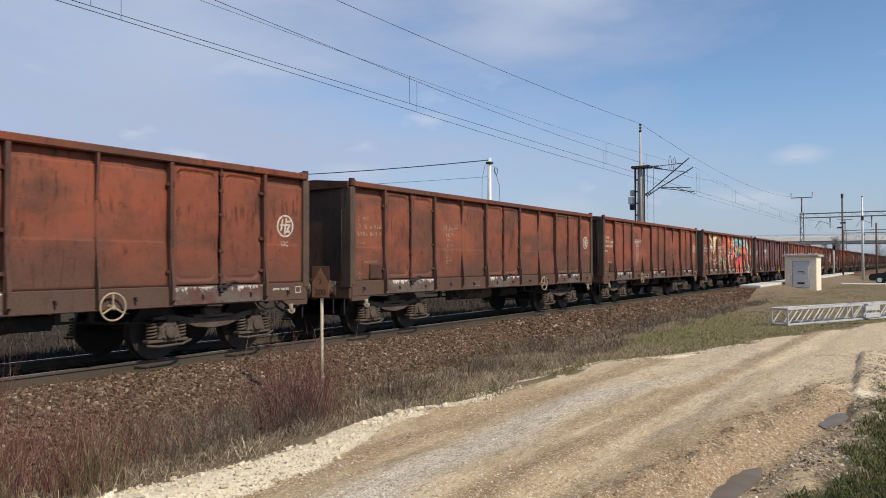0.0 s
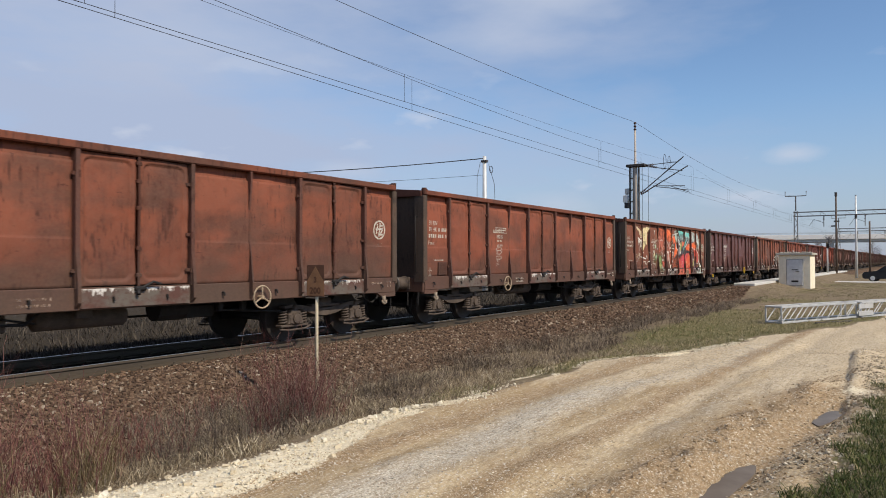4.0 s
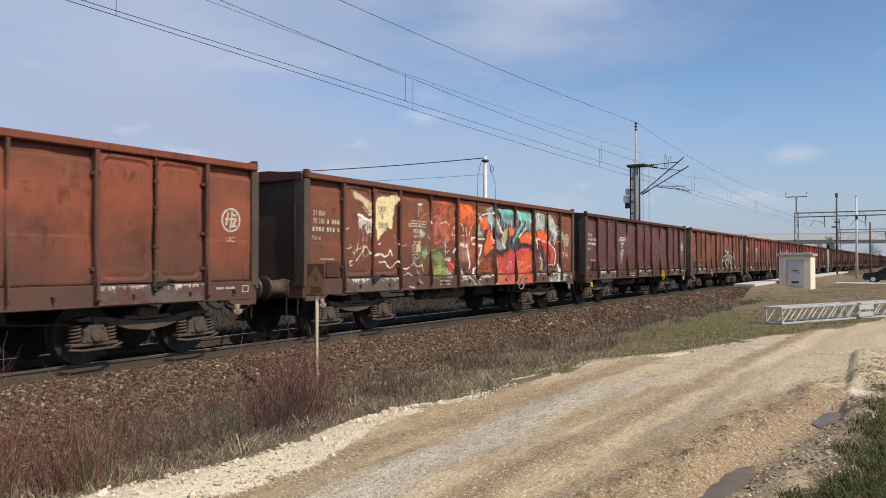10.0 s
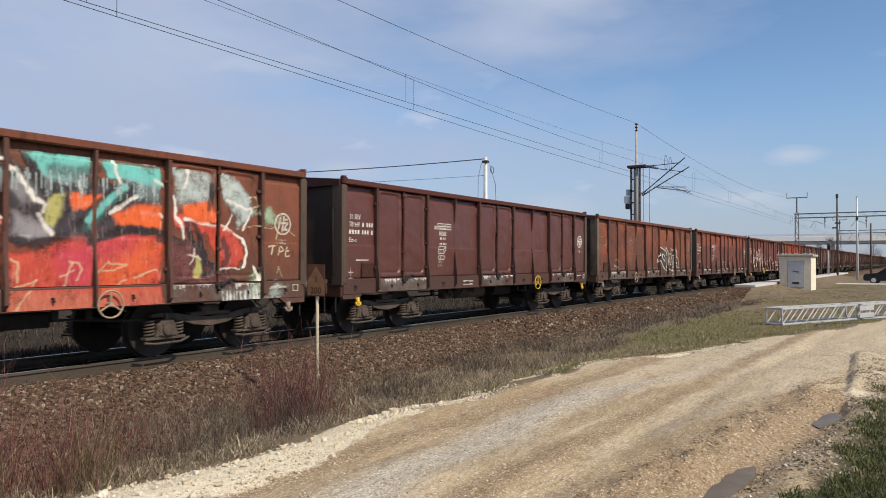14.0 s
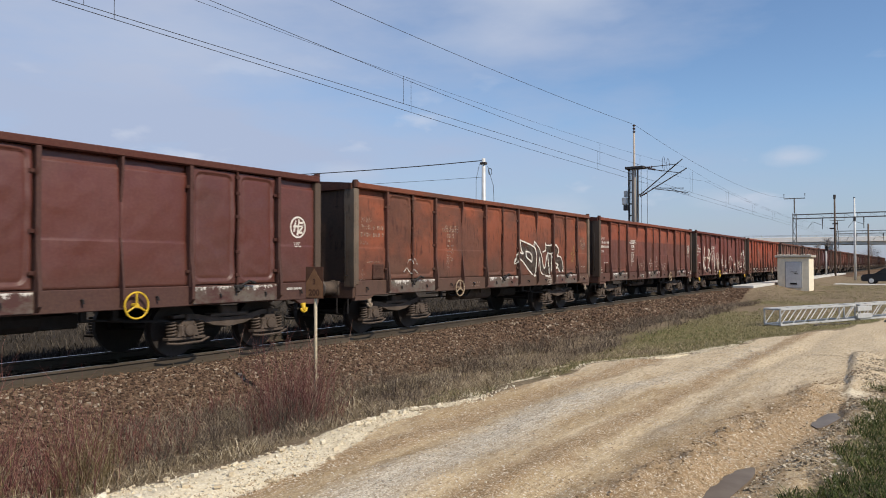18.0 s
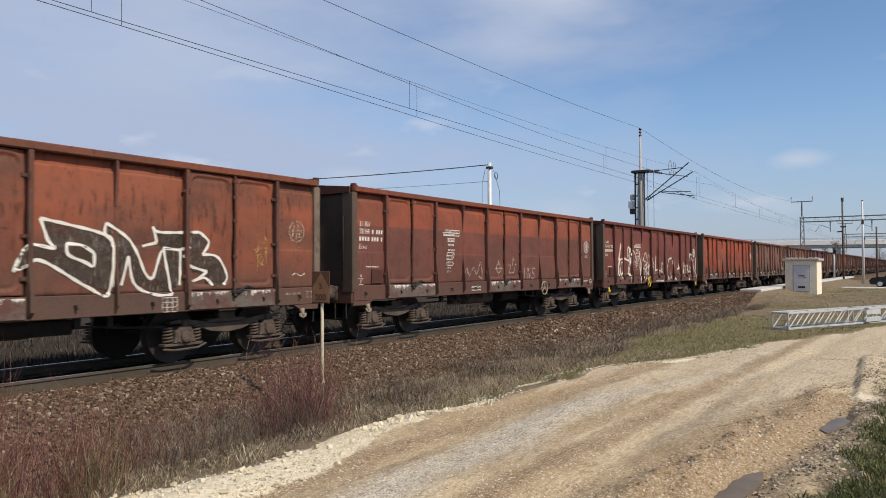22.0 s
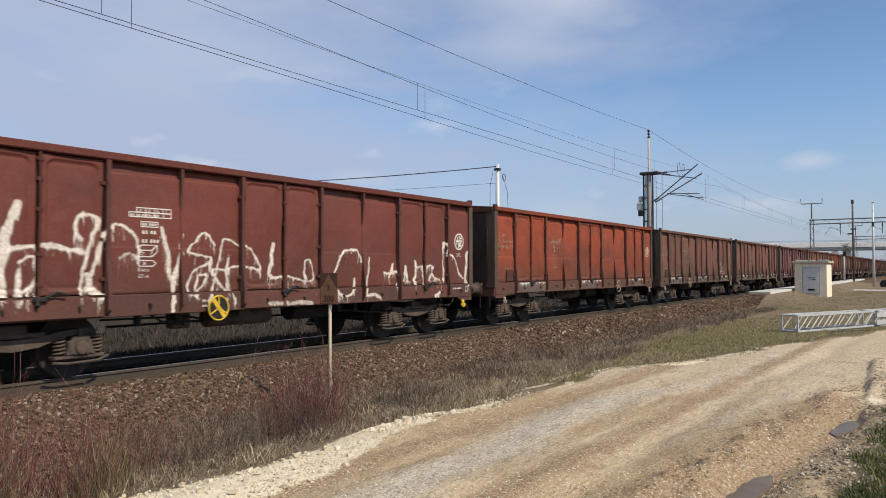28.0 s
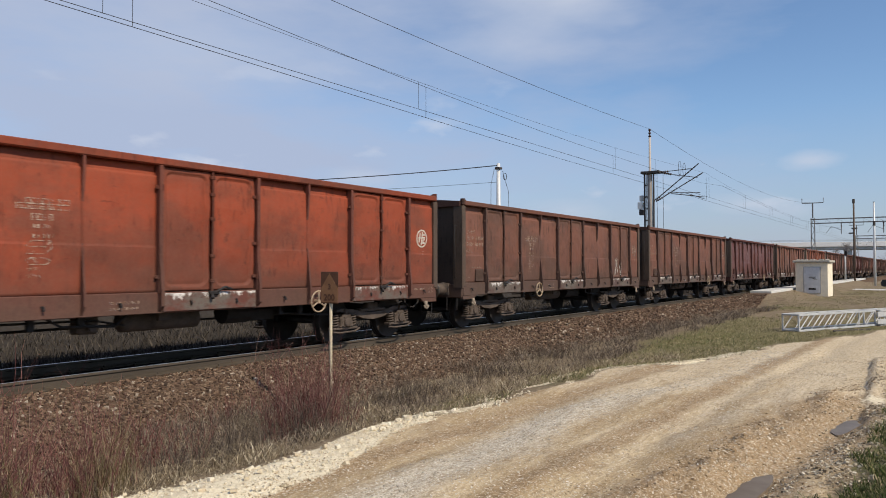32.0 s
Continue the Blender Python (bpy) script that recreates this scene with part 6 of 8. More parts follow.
for x0, x1 in BAYS:
    painted(CARS[3], DABS, S_PIECE, PIECE, x0, x1, 0.89, 1.16, 0.016)
w = CARS[3]
OUT = 0.010
strokes(w, "spray_line", [[(12.51, 1.81), (12.72, 1.84)], [(12.61, 1.82), (12.58, 1.66)], [(12.74, 1.65), (12.79, 1.82), (12.88, 1.75), (12.77, 1.72)], [(12.97, 1.82), (12.93, 1.65), (13.04, 1.65)], [(12.95, 1.74), (13.02, 1.74)]], 0.028, S_CREAM, "cream sprayed letters")
for text, x, z in (("DRIP", 2.85, 2.60), ("&", 2.96, 2.45), ("DRIVE", 2.86, 2.25)):
    part("tag_word", lay(written(text, x, z, 0.185, 0.68)), S_BLACK, w, "black scribbled word")
drips(w, 8.05, 9.1, 2.75, 30, 0.35, S_FROST, 2)
drips(w, 9.3, 10.3, 2.72, 30, 0.3, S_FROST, 3)
OUT = 0.007

# the wagon with one outlined tag
w = CARS[5]
LETTER_FILLS = [[(8.13, 2.23), (8.98, 2.06), (9.16, 1.89), (9.1, 1.21), (8.81, 1.3), (8.18, 1.65), (8.03, 1.65), (7.8, 1.52), (7.91, 1.8), (8.02, 1.88), (8.32, 1.83), (8.24, 1.93)],
                [(9.06, 2.2), (9.44, 1.96), (9.7, 1.48), (9.84, 1.41), (9.97, 1.82), (10.16, 1.15), (9.85, 1.18), (9.52, 1.34), (9.4, 1.74), (9.3, 1.33), (9.19, 1.34), (9.18, 1.85), (9.03, 2.06)],
                [(9.81, 2.18), (9.94, 2.11), (10.68, 2.14), (10.86, 1.98), (10.74, 1.78), (11.04, 1.74), (11.25, 1.44), (11.14, 1.27), (10.89, 1.3), (10.78, 1.4), (10.38, 1.59), (10.3, 1.27), (10.16, 1.18), (10.0, 1.82)]]
LETTER_LINES = [[(8.13, 2.23), (8.98, 2.06), (9.16, 1.89), (9.1, 1.2), (8.81, 1.29), (8.18, 1.65), (8.03, 1.65)],
                [(8.03, 1.64), (7.8, 1.52)],
                [(7.8, 1.52), (7.91, 1.8), (8.02, 1.88), (8.32, 1.83), (8.24, 1.93), (8.13, 2.23)],
                [(8.48, 1.9), (8.69, 1.88), (8.87, 1.78)],
                [(8.87, 1.78), (8.87, 1.59), (8.74, 1.65), (8.5, 1.75), (8.48, 1.9)],
                [(9.19, 1.29), (9.19, 1.85), (9.04, 2.06), (9.06, 2.21)],
                [(9.06, 2.21), (9.44, 1.96), (9.7, 1.48), (9.83, 1.4)],
                [(9.83, 1.4), (9.97, 1.83)],
                [(9.89, 1.95), (9.64, 1.89)],
                [(9.3, 1.31), (9.4, 1.74)],
                [(9.4, 1.74), (9.52, 1.33), (9.85, 1.16), (10.16, 1.15)],
                [(9.89, 1.95), (9.81, 2.19)],
                [(9.81, 2.19), (9.94, 2.11), (10.68, 2.14)],
                [(10.68, 2.14), (10.86, 1.98), (10.73, 1.78)],
                [(10.73, 1.78), (11.04, 1.74), (11.25, 1.44), (11.17, 1.28)],
                [(10.95, 1.28), (10.78, 1.4), (10.57, 1.35)],
                [(10.0, 1.87), (10.16, 1.15)],
                [(10.0, 1.87), (10.33, 1.84)],
                [(10.33, 1.84), (10.3, 1.29)],
                [(10.38, 1.77), (10.49, 1.59)],
                [(10.49, 1.59), (10.83, 1.5)],
                [(10.83, 1.5), (10.6, 1.35)],
                [(10.33, 1.85), (10.49, 1.9)]]
YELLOW_TAG = [[(11.86, 2.14), (11.98, 2.06), (11.83, 1.8), (12.16, 2.07), (11.98, 1.59)], [(11.81, 1.88), (12.16, 1.91)], [(11.91, 1.8), (11.9, 1.51)], [(11.86, 1.77), (12.02, 1.8), (11.93, 1.67), (12.09, 1.59)], [(12.09, 2.14), (12.12, 1.64)]]
GRID_AT = [(9.97, 0.88), (10.25, 1.11)]
TAG = [((0.055, 0.040, 0.030), 0.8, 0.03, shape, 0.0) for shape in LETTER_FILLS]
for x0, x1 in BAYS[5:9]:
    painted(w, TAG, S_PIECE, "black filling of sprayed letters", x0, x1, 1.20, 2.4)
OUT = 0.010
strokes(w, "outline", LETTER_LINES, 0.042, S_CRISP, "pale outline of a letter")
strokes(w, "tag", YELLOW_TAG, 0.016, S_OCHRE, "thin yellow tag")
(gx0, gz0), (gx1, gz1) = GRID_AT
g = frame_of(Geo(), gx0, gx1, gz0, gz1, 0.012)
for k in (1, 2):
    bar(g, gx0, gx1, gz0 + (gz1 - gz0) * k / 3 - 0.006, gz0 + (gz1 - gz0) * k / 3 + 0.006)
    bar(g, gx0 + (gx1 - gx0) * k / 3 - 0.006, gx0 + (gx1 - gx0) * k / 3 + 0.006, gz0, gz1)
part("stencil_grid", lay(g), S_MARK, w, "small white stencilled table")
OUT = 0.007
strokes(w, "scribble", [[(2.5, 1.55), (2.6, 1.65), (2.7, 1.52), (2.8, 1.66), (2.9, 1.5)], [(2.35, 1.35), (2.5, 1.45), (2.6, 1.32), (2.75, 1.42), (2.95, 1.3)], [(12.75, 1.42), (12.85, 1.46), (12.95, 1.41), (13.1, 1.46)]], 0.022, S_WHITE)

# the wagon with a few chalk scribbles
w = CARS[6]
strokes(w, "scribble", [[(4.95, 1.34), (5.05, 1.53), (5.18, 1.33), (5.37, 1.55), (5.54, 1.37), (5.74, 1.68), (5.86, 1.29), (5.69, 1.32)]], 0.028, S_CHALK, "pale zigzag line")
strokes(w, "scribble", [[(6.74 + 0.14 * math.cos(a * 0.4), 1.53 + 0.12 * math.sin(a * 0.4)) for a in range(17)], [(6.74, 1.75), (6.74, 1.33)], [(6.52, 1.53), (6.96, 1.53)]], 0.026, S_CHALK, "pale crossed ring")
strokes(w, "scribble", [[(7.24, 1.62), (7.42, 1.62)], [(7.42, 1.62), (7.35, 1.40)], [(7.35, 1.40), (7.63, 1.40)], [(7.63, 1.40), (7.69, 1.64)], [(7.69, 1.64), (7.80, 1.64)], [(7.55, 1.85), (7.55, 1.60)], [(7.47, 1.76), (7.64, 1.77)]], 0.026, S_CHALK)
strokes(w, "scribble", [[(8.24, 1.54), (8.24, 1.22)], [(8.41, 1.54), (8.41, 1.24)], [(8.24, 1.38), (8.41, 1.38)], [(8.49, 1.22), (8.49, 1.54)], [(8.49, 1.54), (8.63, 1.23)], [(8.63, 1.23), (8.64, 1.54)], [(8.93, 1.50), (8.78, 1.54), (8.76, 1.42), (8.90, 1.34), (8.88, 1.23), (8.74, 1.24)]], 0.026, S_CHALK, "chalked letters HNS")

# the wagon with the broad white scrawl
w = CARS[7]
SCRAWL = []


def curve(pts, n=6):
    """Rounds the bends of a line."""
    p = [Vector((x, z)) for x, z in pts]
    out = []
    for k in range(len(p) - 1):
        p0, p1, p2, p3 = p[max(k - 1, 0)], p[k], p[k + 1], p[min(k + 2, len(p) - 1)]
        for i in range(n):
            t = i / n
            out.append(0.5 * (2 * p1 + (p2 - p0) * t + (2 * p0 - 5 * p1 + 4 * p2 - p3) * t * t + (3 * p1 - p0 - 3 * p2 + p3) * t ** 3))
    return [(v.x, v.y) for v in out + p[-1:]]


def smear(width, strength, pts):
    """A broad stroke of thin white spray with runs below it."""
    line = curve(pts)
    SCRAWL.append(((0.72, 0.64, 0.54), strength, 0.024, line, width * 0.92))
    rng = random.Random(len(SCRAWL))
    for _ in range(12 + int(len(pts) * 6)):
        x, z = rng.choice(line)
        x += rng.uniform(-0.4, 0.4) * width
        SCRAWL.append(((0.66, 0.58, 0.49), strength * rng.uniform(0.4, 0.95), 0.012, [(x, z), (x + rng.uniform(-0.01, 0.01), z - 0.06 - 0.26 * rng.random() ** 1.6)], 0.013))


smear(0.13, 0.85, [(2.4, 2.42), (2.3, 2.17), (2.24, 1.85), (2.21, 1.54), (2.24, 1.25)])
smear(0.06, 0.5, [(2.14, 1.82), (2.18, 2.0), (2.24, 2.16)])
smear(0.09, 0.8, [(2.26, 1.82), (2.53, 1.86), (2.84, 1.87), (3.23, 1.81)])
smear(0.08, 0.85, [(2.43, 1.51), (2.4, 1.27)])
smear(0.05, 0.85, [(2.41, 1.63), (2.59, 1.71), (2.67, 1.56), (2.57, 1.32), (2.45, 1.26)])
smear(0.065, 0.8, [(3.26, 1.98), (3.15, 2.12), (3.24, 2.31), (3.43, 2.33), (3.48, 2.19), (3.36, 1.93), (3.25, 1.48), (3.23, 1.26)])
smear(0.065, 0.8, [(3.3, 1.28), (3.4, 1.48), (3.5, 1.88), (3.6, 2.11), (3.78, 2.2), (3.96, 2.15), (4.09, 2.01), (4.12, 1.8)])
smear(0.1, 0.8, [(3.33, 1.48), (3.44, 1.31), (3.54, 1.19)])
smear(0.05, 0.6, [(3.78, 1.71), (3.97, 1.8), (4.12, 1.74)])
smear(0.075, 0.8, [(4.5, 2.2), (4.58, 1.84), (4.68, 1.47), (4.75, 1.04)])
smear(0.07, 0.9, [(4.87, 2.08), (4.79, 1.65), (4.72, 1.28), (4.71, 0.94)])
smear(0.05, 0.8, [(5.47, 1.96), (5.36, 2.1), (5.21, 2.11), (4.96, 1.89), (5.01, 1.83), (5.36, 1.74), (5.37, 1.66), (5.09, 1.54), (4.99, 1.37), (5.02, 1.18), (5.14, 1.15), (5.29, 1.32), (5.34, 1.46), (5.19, 1.47), (5.14, 1.27)])
smear(0.055, 0.8, [(5.37, 0.97), (5.47, 1.27), (5.57, 1.71), (5.69, 2.05), (6.07, 1.95), (6.31, 1.85), (6.43, 1.67), (6.46, 1.54), (6.31, 1.56), (6.07, 1.61), (5.74, 1.57), (5.44, 1.54), (5.58, 1.36), (5.77, 1.21)])
smear(0.07, 0.6, [(5.79, 1.77), (5.76, 1.61), (5.82, 1.26), (5.91, 1.0)])
smear(0.065, 0.85, [(6.77, 2.01), (6.74, 1.73), (6.65, 1.48), (6.81, 1.42), (7.03, 1.45)])
smear(0.05, 0.85, [(7.13, 1.45), (7.34, 1.39), (7.62, 1.33), (7.84, 1.38), (7.73, 1.71), (7.58, 1.73), (7.56, 1.56), (7.62, 1.39)])
smear(0.06, 0.85, [(9.15, 1.72), (9.04, 1.94), (8.83, 1.95), (8.54, 1.84), (8.38, 1.5), (8.4, 1.19), (8.58, 1.02), (8.79, 1.03), (8.94, 1.18), (8.97, 1.37)])
smear(0.065, 0.85, [(9.41, 1.79), (9.35, 1.36), (9.33, 1.11)])
smear(0.09, 0.7, [(9.31, 1.03), (9.81, 1.0)])
smear(0.1, 0.6, [(6.62, 0.96), (7.07, 0.96), (7.7, 0.92)])
smear(0.06, 0.85, [(12.16, 1.24), (12.2, 1.69), (12.16, 2.12), (12.25, 2.15), (12.38, 2.03), (12.65, 1.79), (13.05, 1.32)])
smear(0.13, 0.75, [(13.26, 1.97), (13.19, 1.7), (13.16, 1.31), (13.28, 1.17)])
smear(0.05, 0.85, [(10.67, 1.6), (10.64, 1.28)])
smear(0.05, 0.8, [(10.67, 1.62), (10.73, 1.44), (10.83, 1.27)])
smear(0.07, 0.85, [(11.06, 1.72), (11.0, 1.27)])
smear(0.06, 0.7, [(11.02, 1.6), (11.28, 1.62), (11.39, 1.64)])
smear(0.07, 0.85, [(11.33, 1.64), (11.33, 1.26)])
smear(0.06, 0.7, [(11.5, 1.64), (11.64, 1.66), (11.74, 1.6)])
smear(0.06, 0.85, [(11.6, 1.3), (11.69, 1.43), (11.83, 1.38), (12.03, 1.31)])
smear(0.07, 0.85, [(10.24, 1.69), (10.19, 1.48), (10.42, 1.48), (10.38, 1.17)])
smear(0.06, 0.8, [(9.94, 1.48), (10.15, 1.44)])
smear(0.08, 0.8, [(11.79, 0.95), (11.96, 1.03)])
q = Mat("white_scrawl", 0.7, 0, 0.3)
q.color(q.mix(q.ramp(q.noise(30, 4, 0.6), [(0.35, 0.0), (0.65, 1.0)]), (0.52, 0.43, 0.35), (0.80, 0.73, 0.64)))
grain = q.math("ADD", q.math("MULTIPLY", q.noise(90, 3, 0.7), 0.9), q.math("MULTIPLY", q.noise(14, 4, 0.6, (1, 1, 0.4)), 0.6))
q.l.new(q.ramp(q.math("SUBTRACT", q.math("ADD", q.attr("spray_cover")[0], 0.52), grain), [(0.10, 0.0), (0.62, 1.0)]), q.b.inputs["Alpha"])
for x0, x1 in BAYS:
    painted(w, SCRAWL, q.m, "broad white sprayed scrawl", x0, x1, 1.20, 2.5, 0.016)
    painted(w, SCRAWL, q.m, "broad white sprayed scrawl", x0, x1, 0.89, 1.16, 0.016)
# the wheel is open: an added black disc stands for the dark behind it
part("dark_backing_disc", Geo().tube([(5.5, -1.55, 0.93), (5.5, -1.565, 0.93)], 0.185, 24), M_DARK, w, "black disc added for the dark seen through the open brake wheel")
part("brake_stripe", Geo().prism([(5.36, 1.05), (5.42, 1.09), (5.64, 0.81), (5.58, 0.77)], "y", -1.572, -1.566), M_YELLOW, w, "yellow stripe on the disc")
# a small pale tag on the grey wagon
strokes(CARS[9], "tag", [[(10.9, 1.3), (11.0, 1.9), (11.15, 1.4), (11.25, 1.9)], [(11.35, 1.3), (11.4, 1.8), (11.5, 1.5)]], 0.05, S_WHITE)


# ---- masts, wires and posts along the line ----
M_GALV = plain("galvanised_steel", (0.42, 0.42, 0.41), 0.5, 0.5, 0.2, 5.0, 0.1)
M_GALVW = plain("white_galvanised", (0.62, 0.62, 0.60), 0.55, 0.2, 0.15, 5.0, 0.1)
M_IRON = plain("dark_iron", (0.07, 0.06, 0.055), 0.7, 0.3, 0.3, 5.0, 0.2)
# paler than the near iron: distance haze is put into the colour
M_FARIRON = plain("hazed_grey_steel", (0.17, 0.165, 0.16), 0.8, 0.1, 0.2, 5.0, 0.1)
M_ZINC = plain("dull_zinc", (0.46, 0.455, 0.44), 0.6, 0.15, 0.2, 5.0, 0.15)
M_POLE = plain("mast_tube", (0.44, 0.385, 0.335), 0.85, 0, 0.15, 4.0, 0.2)
M_WIRE = plain("old_copper_wire", (0.06, 0.06, 0.065), 0.6, 0.4, 0.1, 5.0, 0.0)
M_WOOD = plain("tarred_wood", (0.11, 0.08, 0.06), 0.85, 0, 0.35, 6.0, 0.3, (1, 1, 0.15))
M_CONC = plain("old_concrete", (0.40, 0.37, 0.31), 0.9, 0, 0.22, 3.0, 0.35)
M_CONCL = plain("pale_concrete", (0.55, 0.53, 0.48), 0.9, 0, 0.15, 2.0, 0.25)
M_PORC = plain("brown_porcelain", (0.06, 0.03, 0.02), 0.25, 0, 0.2, 9.0, 0.0)


def lattice(geo, x, y, z0, z1, a, b, r=0.03, step=0.7):
    """A square lattice column, a wide at the foot and b at the top."""
    n = max(2, round((z1 - z0) / step))
    for k in range(n):
        za, zb = z0 + (z1 - z0) * k / n, z0 + (z1 - z0) * (k + 1) / n
        wa, wb = a + (b - a) * k / n, a + (b - a) * (k + 1) / n
        for sx, sy in ((-1, -1), (1, -1), (1, 1), (-1, 1)):
            geo.tube([(x + sx * wa, y + sy * wa, za), (x + sx * wb, y + sy * wb, zb)], r, 4)
        s = 1 if k % 2 else -1
        geo.tube([(x - s * wa, y - wa, za), (x + s * wb, y - wb, zb)], r * 0.6, 4)
        geo.tube([(x - wa, y - s * wa, za), (x - wb, y + s * wb, zb)], r * 0.6, 4)
        geo.tube([(x + wa, y - s * wa, za), (x + wb, y + s * wb, zb)], r * 0.6, 4)
    return geo


def insulator(p, q, n=4, r=0.07):
    p, q = Vector(p), Vector(q)
    pts, rr = [], []
    for k in range(n):
        for t, s in ((0.1, 0.35), (0.35, 1.0), (0.55, 1.0), (0.8, 0.35)):
            pts.append(p.lerp(q, (k + t) / n))
            rr.append(r * s)
    return Geo().tube(pts, rr, 10)


def cantilever_mast(x, y, full=True):
    m = thing("overhead_line_mast", pose(x, y, 0), "grey steel overhead-line mast with two cantilever arms and weights", "line mast", "masts of the overhead line")
    part("pole", Geo().tube([(0, 0, -0.7), (0, 0, 7.15), (0, 0, 7.2), (0, 0, 7.25), (0, 0, 9.35)], [0.16, 0.125, 0.12, 0.07, 0.058], 12), M_POLE, m, "tapered grey-brown tube", True)
    part("foundation", Geo().box(-0.5, 0.5, -0.5, 0.5, -0.9, -0.25, 0.04), M_CONC, m)
    part("top_insulator", insulator((0, 0, 9.33), (0, 0, 9.9), 3, 0.09), M_PORC, m, "", True)
    for dy in (-0.21, 0.33):
        part("side_channel", Geo().box(-0.07, 0.07, dy - 0.035, dy + 0.035, -0.4, 7.15, 0.01), M_IRON, m, "dark upright steel channel")
    for dy in (-0.42, -0.78):
        part("earth_lead", Geo().tube([(0.0, dy, 7.2), (0.1, dy + 0.03, 4.2), (0.1, dy, 0.0)], 0.011, 5), M_WIRE, m)
    part("switch_box", Geo().box(-0.12, 0.12, 0.37, 0.62, 5.55, 5.9, 0.02), M_ZINC, m, "grey switch box")
    part("switch_box", Geo().box(-0.12, 0.12, 0.42, 0.74, 5.08, 5.5, 0.02), M_GALVW, m, "pale switch box")
    part("switch_gear", Geo().box(-0.1, 0.1, 0.37, 0.66, 4.72, 5.06, 0.03), M_IRON, m, "dark switch gear")
    for k in range(9):
        z = 0.9 + 0.7 * k
        part("bracket", Geo().box(-0.05, 0.05, 0.10, 0.36, z - 0.04, z + 0.04, 0.01), M_IRON, m)
    part("cross_head", Geo().box(-0.25, 0.35, -0.62, 0.50, 7.17, 7.32, 0.02), M_IRON, m, "dark steel cross head")
    for k, (dx, z) in enumerate(((-0.35, 3.35), (-0.15, 2.9))):
        w = part("weight_rod", Geo().tube([(dx, 0.1, z - 0.6), (dx, 0.1, 7.2)], 0.02, 6), M_WIRE, m)
        g = Geo()
        for j in range(6):
            g.tube([(dx, 0.1, z + j * 0.085), (dx, 0.1, z + j * 0.085 + 0.075)], 0.19, 12)
        part("tension_weight", g, M_CONC if k == 0 else M_IRON, w, "stack of round tension weights")
    for dx, tip, reach in ((0.25, 7.62, -2.75), (1.15, 7.18, -2.75)):
        part("cantilever_insulator", insulator((dx * 0.5, -0.15, 5.55), (dx * 0.6, -0.55, 5.8), 4, 0.07), M_PORC, m, "", True)
        part("cantilever_tube", Geo().tube([(dx * 0.6, -0.5, 5.78), (dx + 0.1, reach, tip)], 0.032, 8), M_IRON, m, "slanting bracket tube")
        part("stay_tube", Geo().tube([(dx * 0.4, -0.1, 7.25), (dx * 0.6, -0.5, 7.24), (dx + 0.05, reach + 0.3, tip - 0.28)], 0.022, 8), M_IRON, m)
        a, b = Vector((dx * 0.6, -0.62, 7.24)), Vector((dx + 0.05, reach + 0.3, tip - 0.28))
        part("stay_insulator", insulator(a, a.lerp(b, 0.24), 4, 0.075), M_PORC, m, "", True)
        part("register_arm", Geo().tube([(dx * 0.6 + 0.05, -1.0, 6.0), (dx, reach - 0.1, 5.95 - 0.2 * dx)], 0.022, 8), M_IRON, m)
        part("steady_arm", Geo().tube([(dx - 0.1, reach + 0.7, 5.92), (dx - 0.4, -3.0, 5.55)], 0.016, 6), M_IRON, m)
        part("jumper_loop", Geo().tube([(dx + 0.3 + 0.28 * math.cos(a * 0.5), -1.6, 7.45 + 0.42 * math.sin(a * 0.5)) for a in range(13)], 0.012, 5), M_WIRE, m)
    return m


cantilever_mast(43.0, 3.0)
copy_thing(bpy.data.objects["overhead_line_mast"], pose(-15.0, 3.0, 0))


def wire(name, label, pts, r=0.009, m=None):
    ob = part(name, Geo().tube(pts, r, 5), m or M_WIRE)
    return tagged(ob, label, "wire", "overhead wires")


def sag(p, q, drop, n=16):
    p, q = Vector(p), Vector(q)
    return [p.lerp(q, k / n) - Vector((0, 0, drop * 4 * (k / n) * (1 - k / n))) for k in range(n + 1)]


def run_y(x, tag):
    return -0.2 if tag else -0.45 + 0.5 * smoothstep(2, 26, x)


def carry_z(x, tag):
    if x > 43:
        f = (x - 43) / 67 % 1.0
        return 6.9 - 2.6 * f * (1 - f)
    return 6.35 + 0.00077 * (x - 14) ** 2 if tag else 6.25 + 0.0006 * (x - 25) ** 2


for tag in (0, 1):
    low = 5.65 if tag else 5.5
    xs = [-15 + 2.9 * k for k in range(21)] + [48 + 6.2 * k for k in range(21)]
    wire("catenary_wire", "dark stranded carrying wire over the track", [(x, run_y(x, tag), carry_z(x, tag)) for x in xs], 0.004 if tag else 0.006)
    wire("contact_wire", "dark copper contact wire over the track", [(x, run_y(x, tag), low) for x in xs], 0.0065)
    for k in range(12):
        x = (6.6 if tag else 7.0) + (8.6 if k < 2 else 11.2 if k == 2 else 9.0) * min(k, 2) + (9.6 * (k - 2) if k > 2 else 0)
        if x < 108:
            wire("dropper_wire", "thin dropper between carrying and contact wire", [(x, run_y(x, tag), low), (x, run_y(x, tag), carry_z(x, tag))], 0.005)
wire("return_wire", "dark wire strung between the mast tops", sag((-15, 3, 9.86), (43, 3, 9.86), 0.66), 0.009)
wire("return_wire", "dark wire strung between the mast tops", sag((43, 3, 9.86), (110, 3, 10.4), 1.2), 0.009)


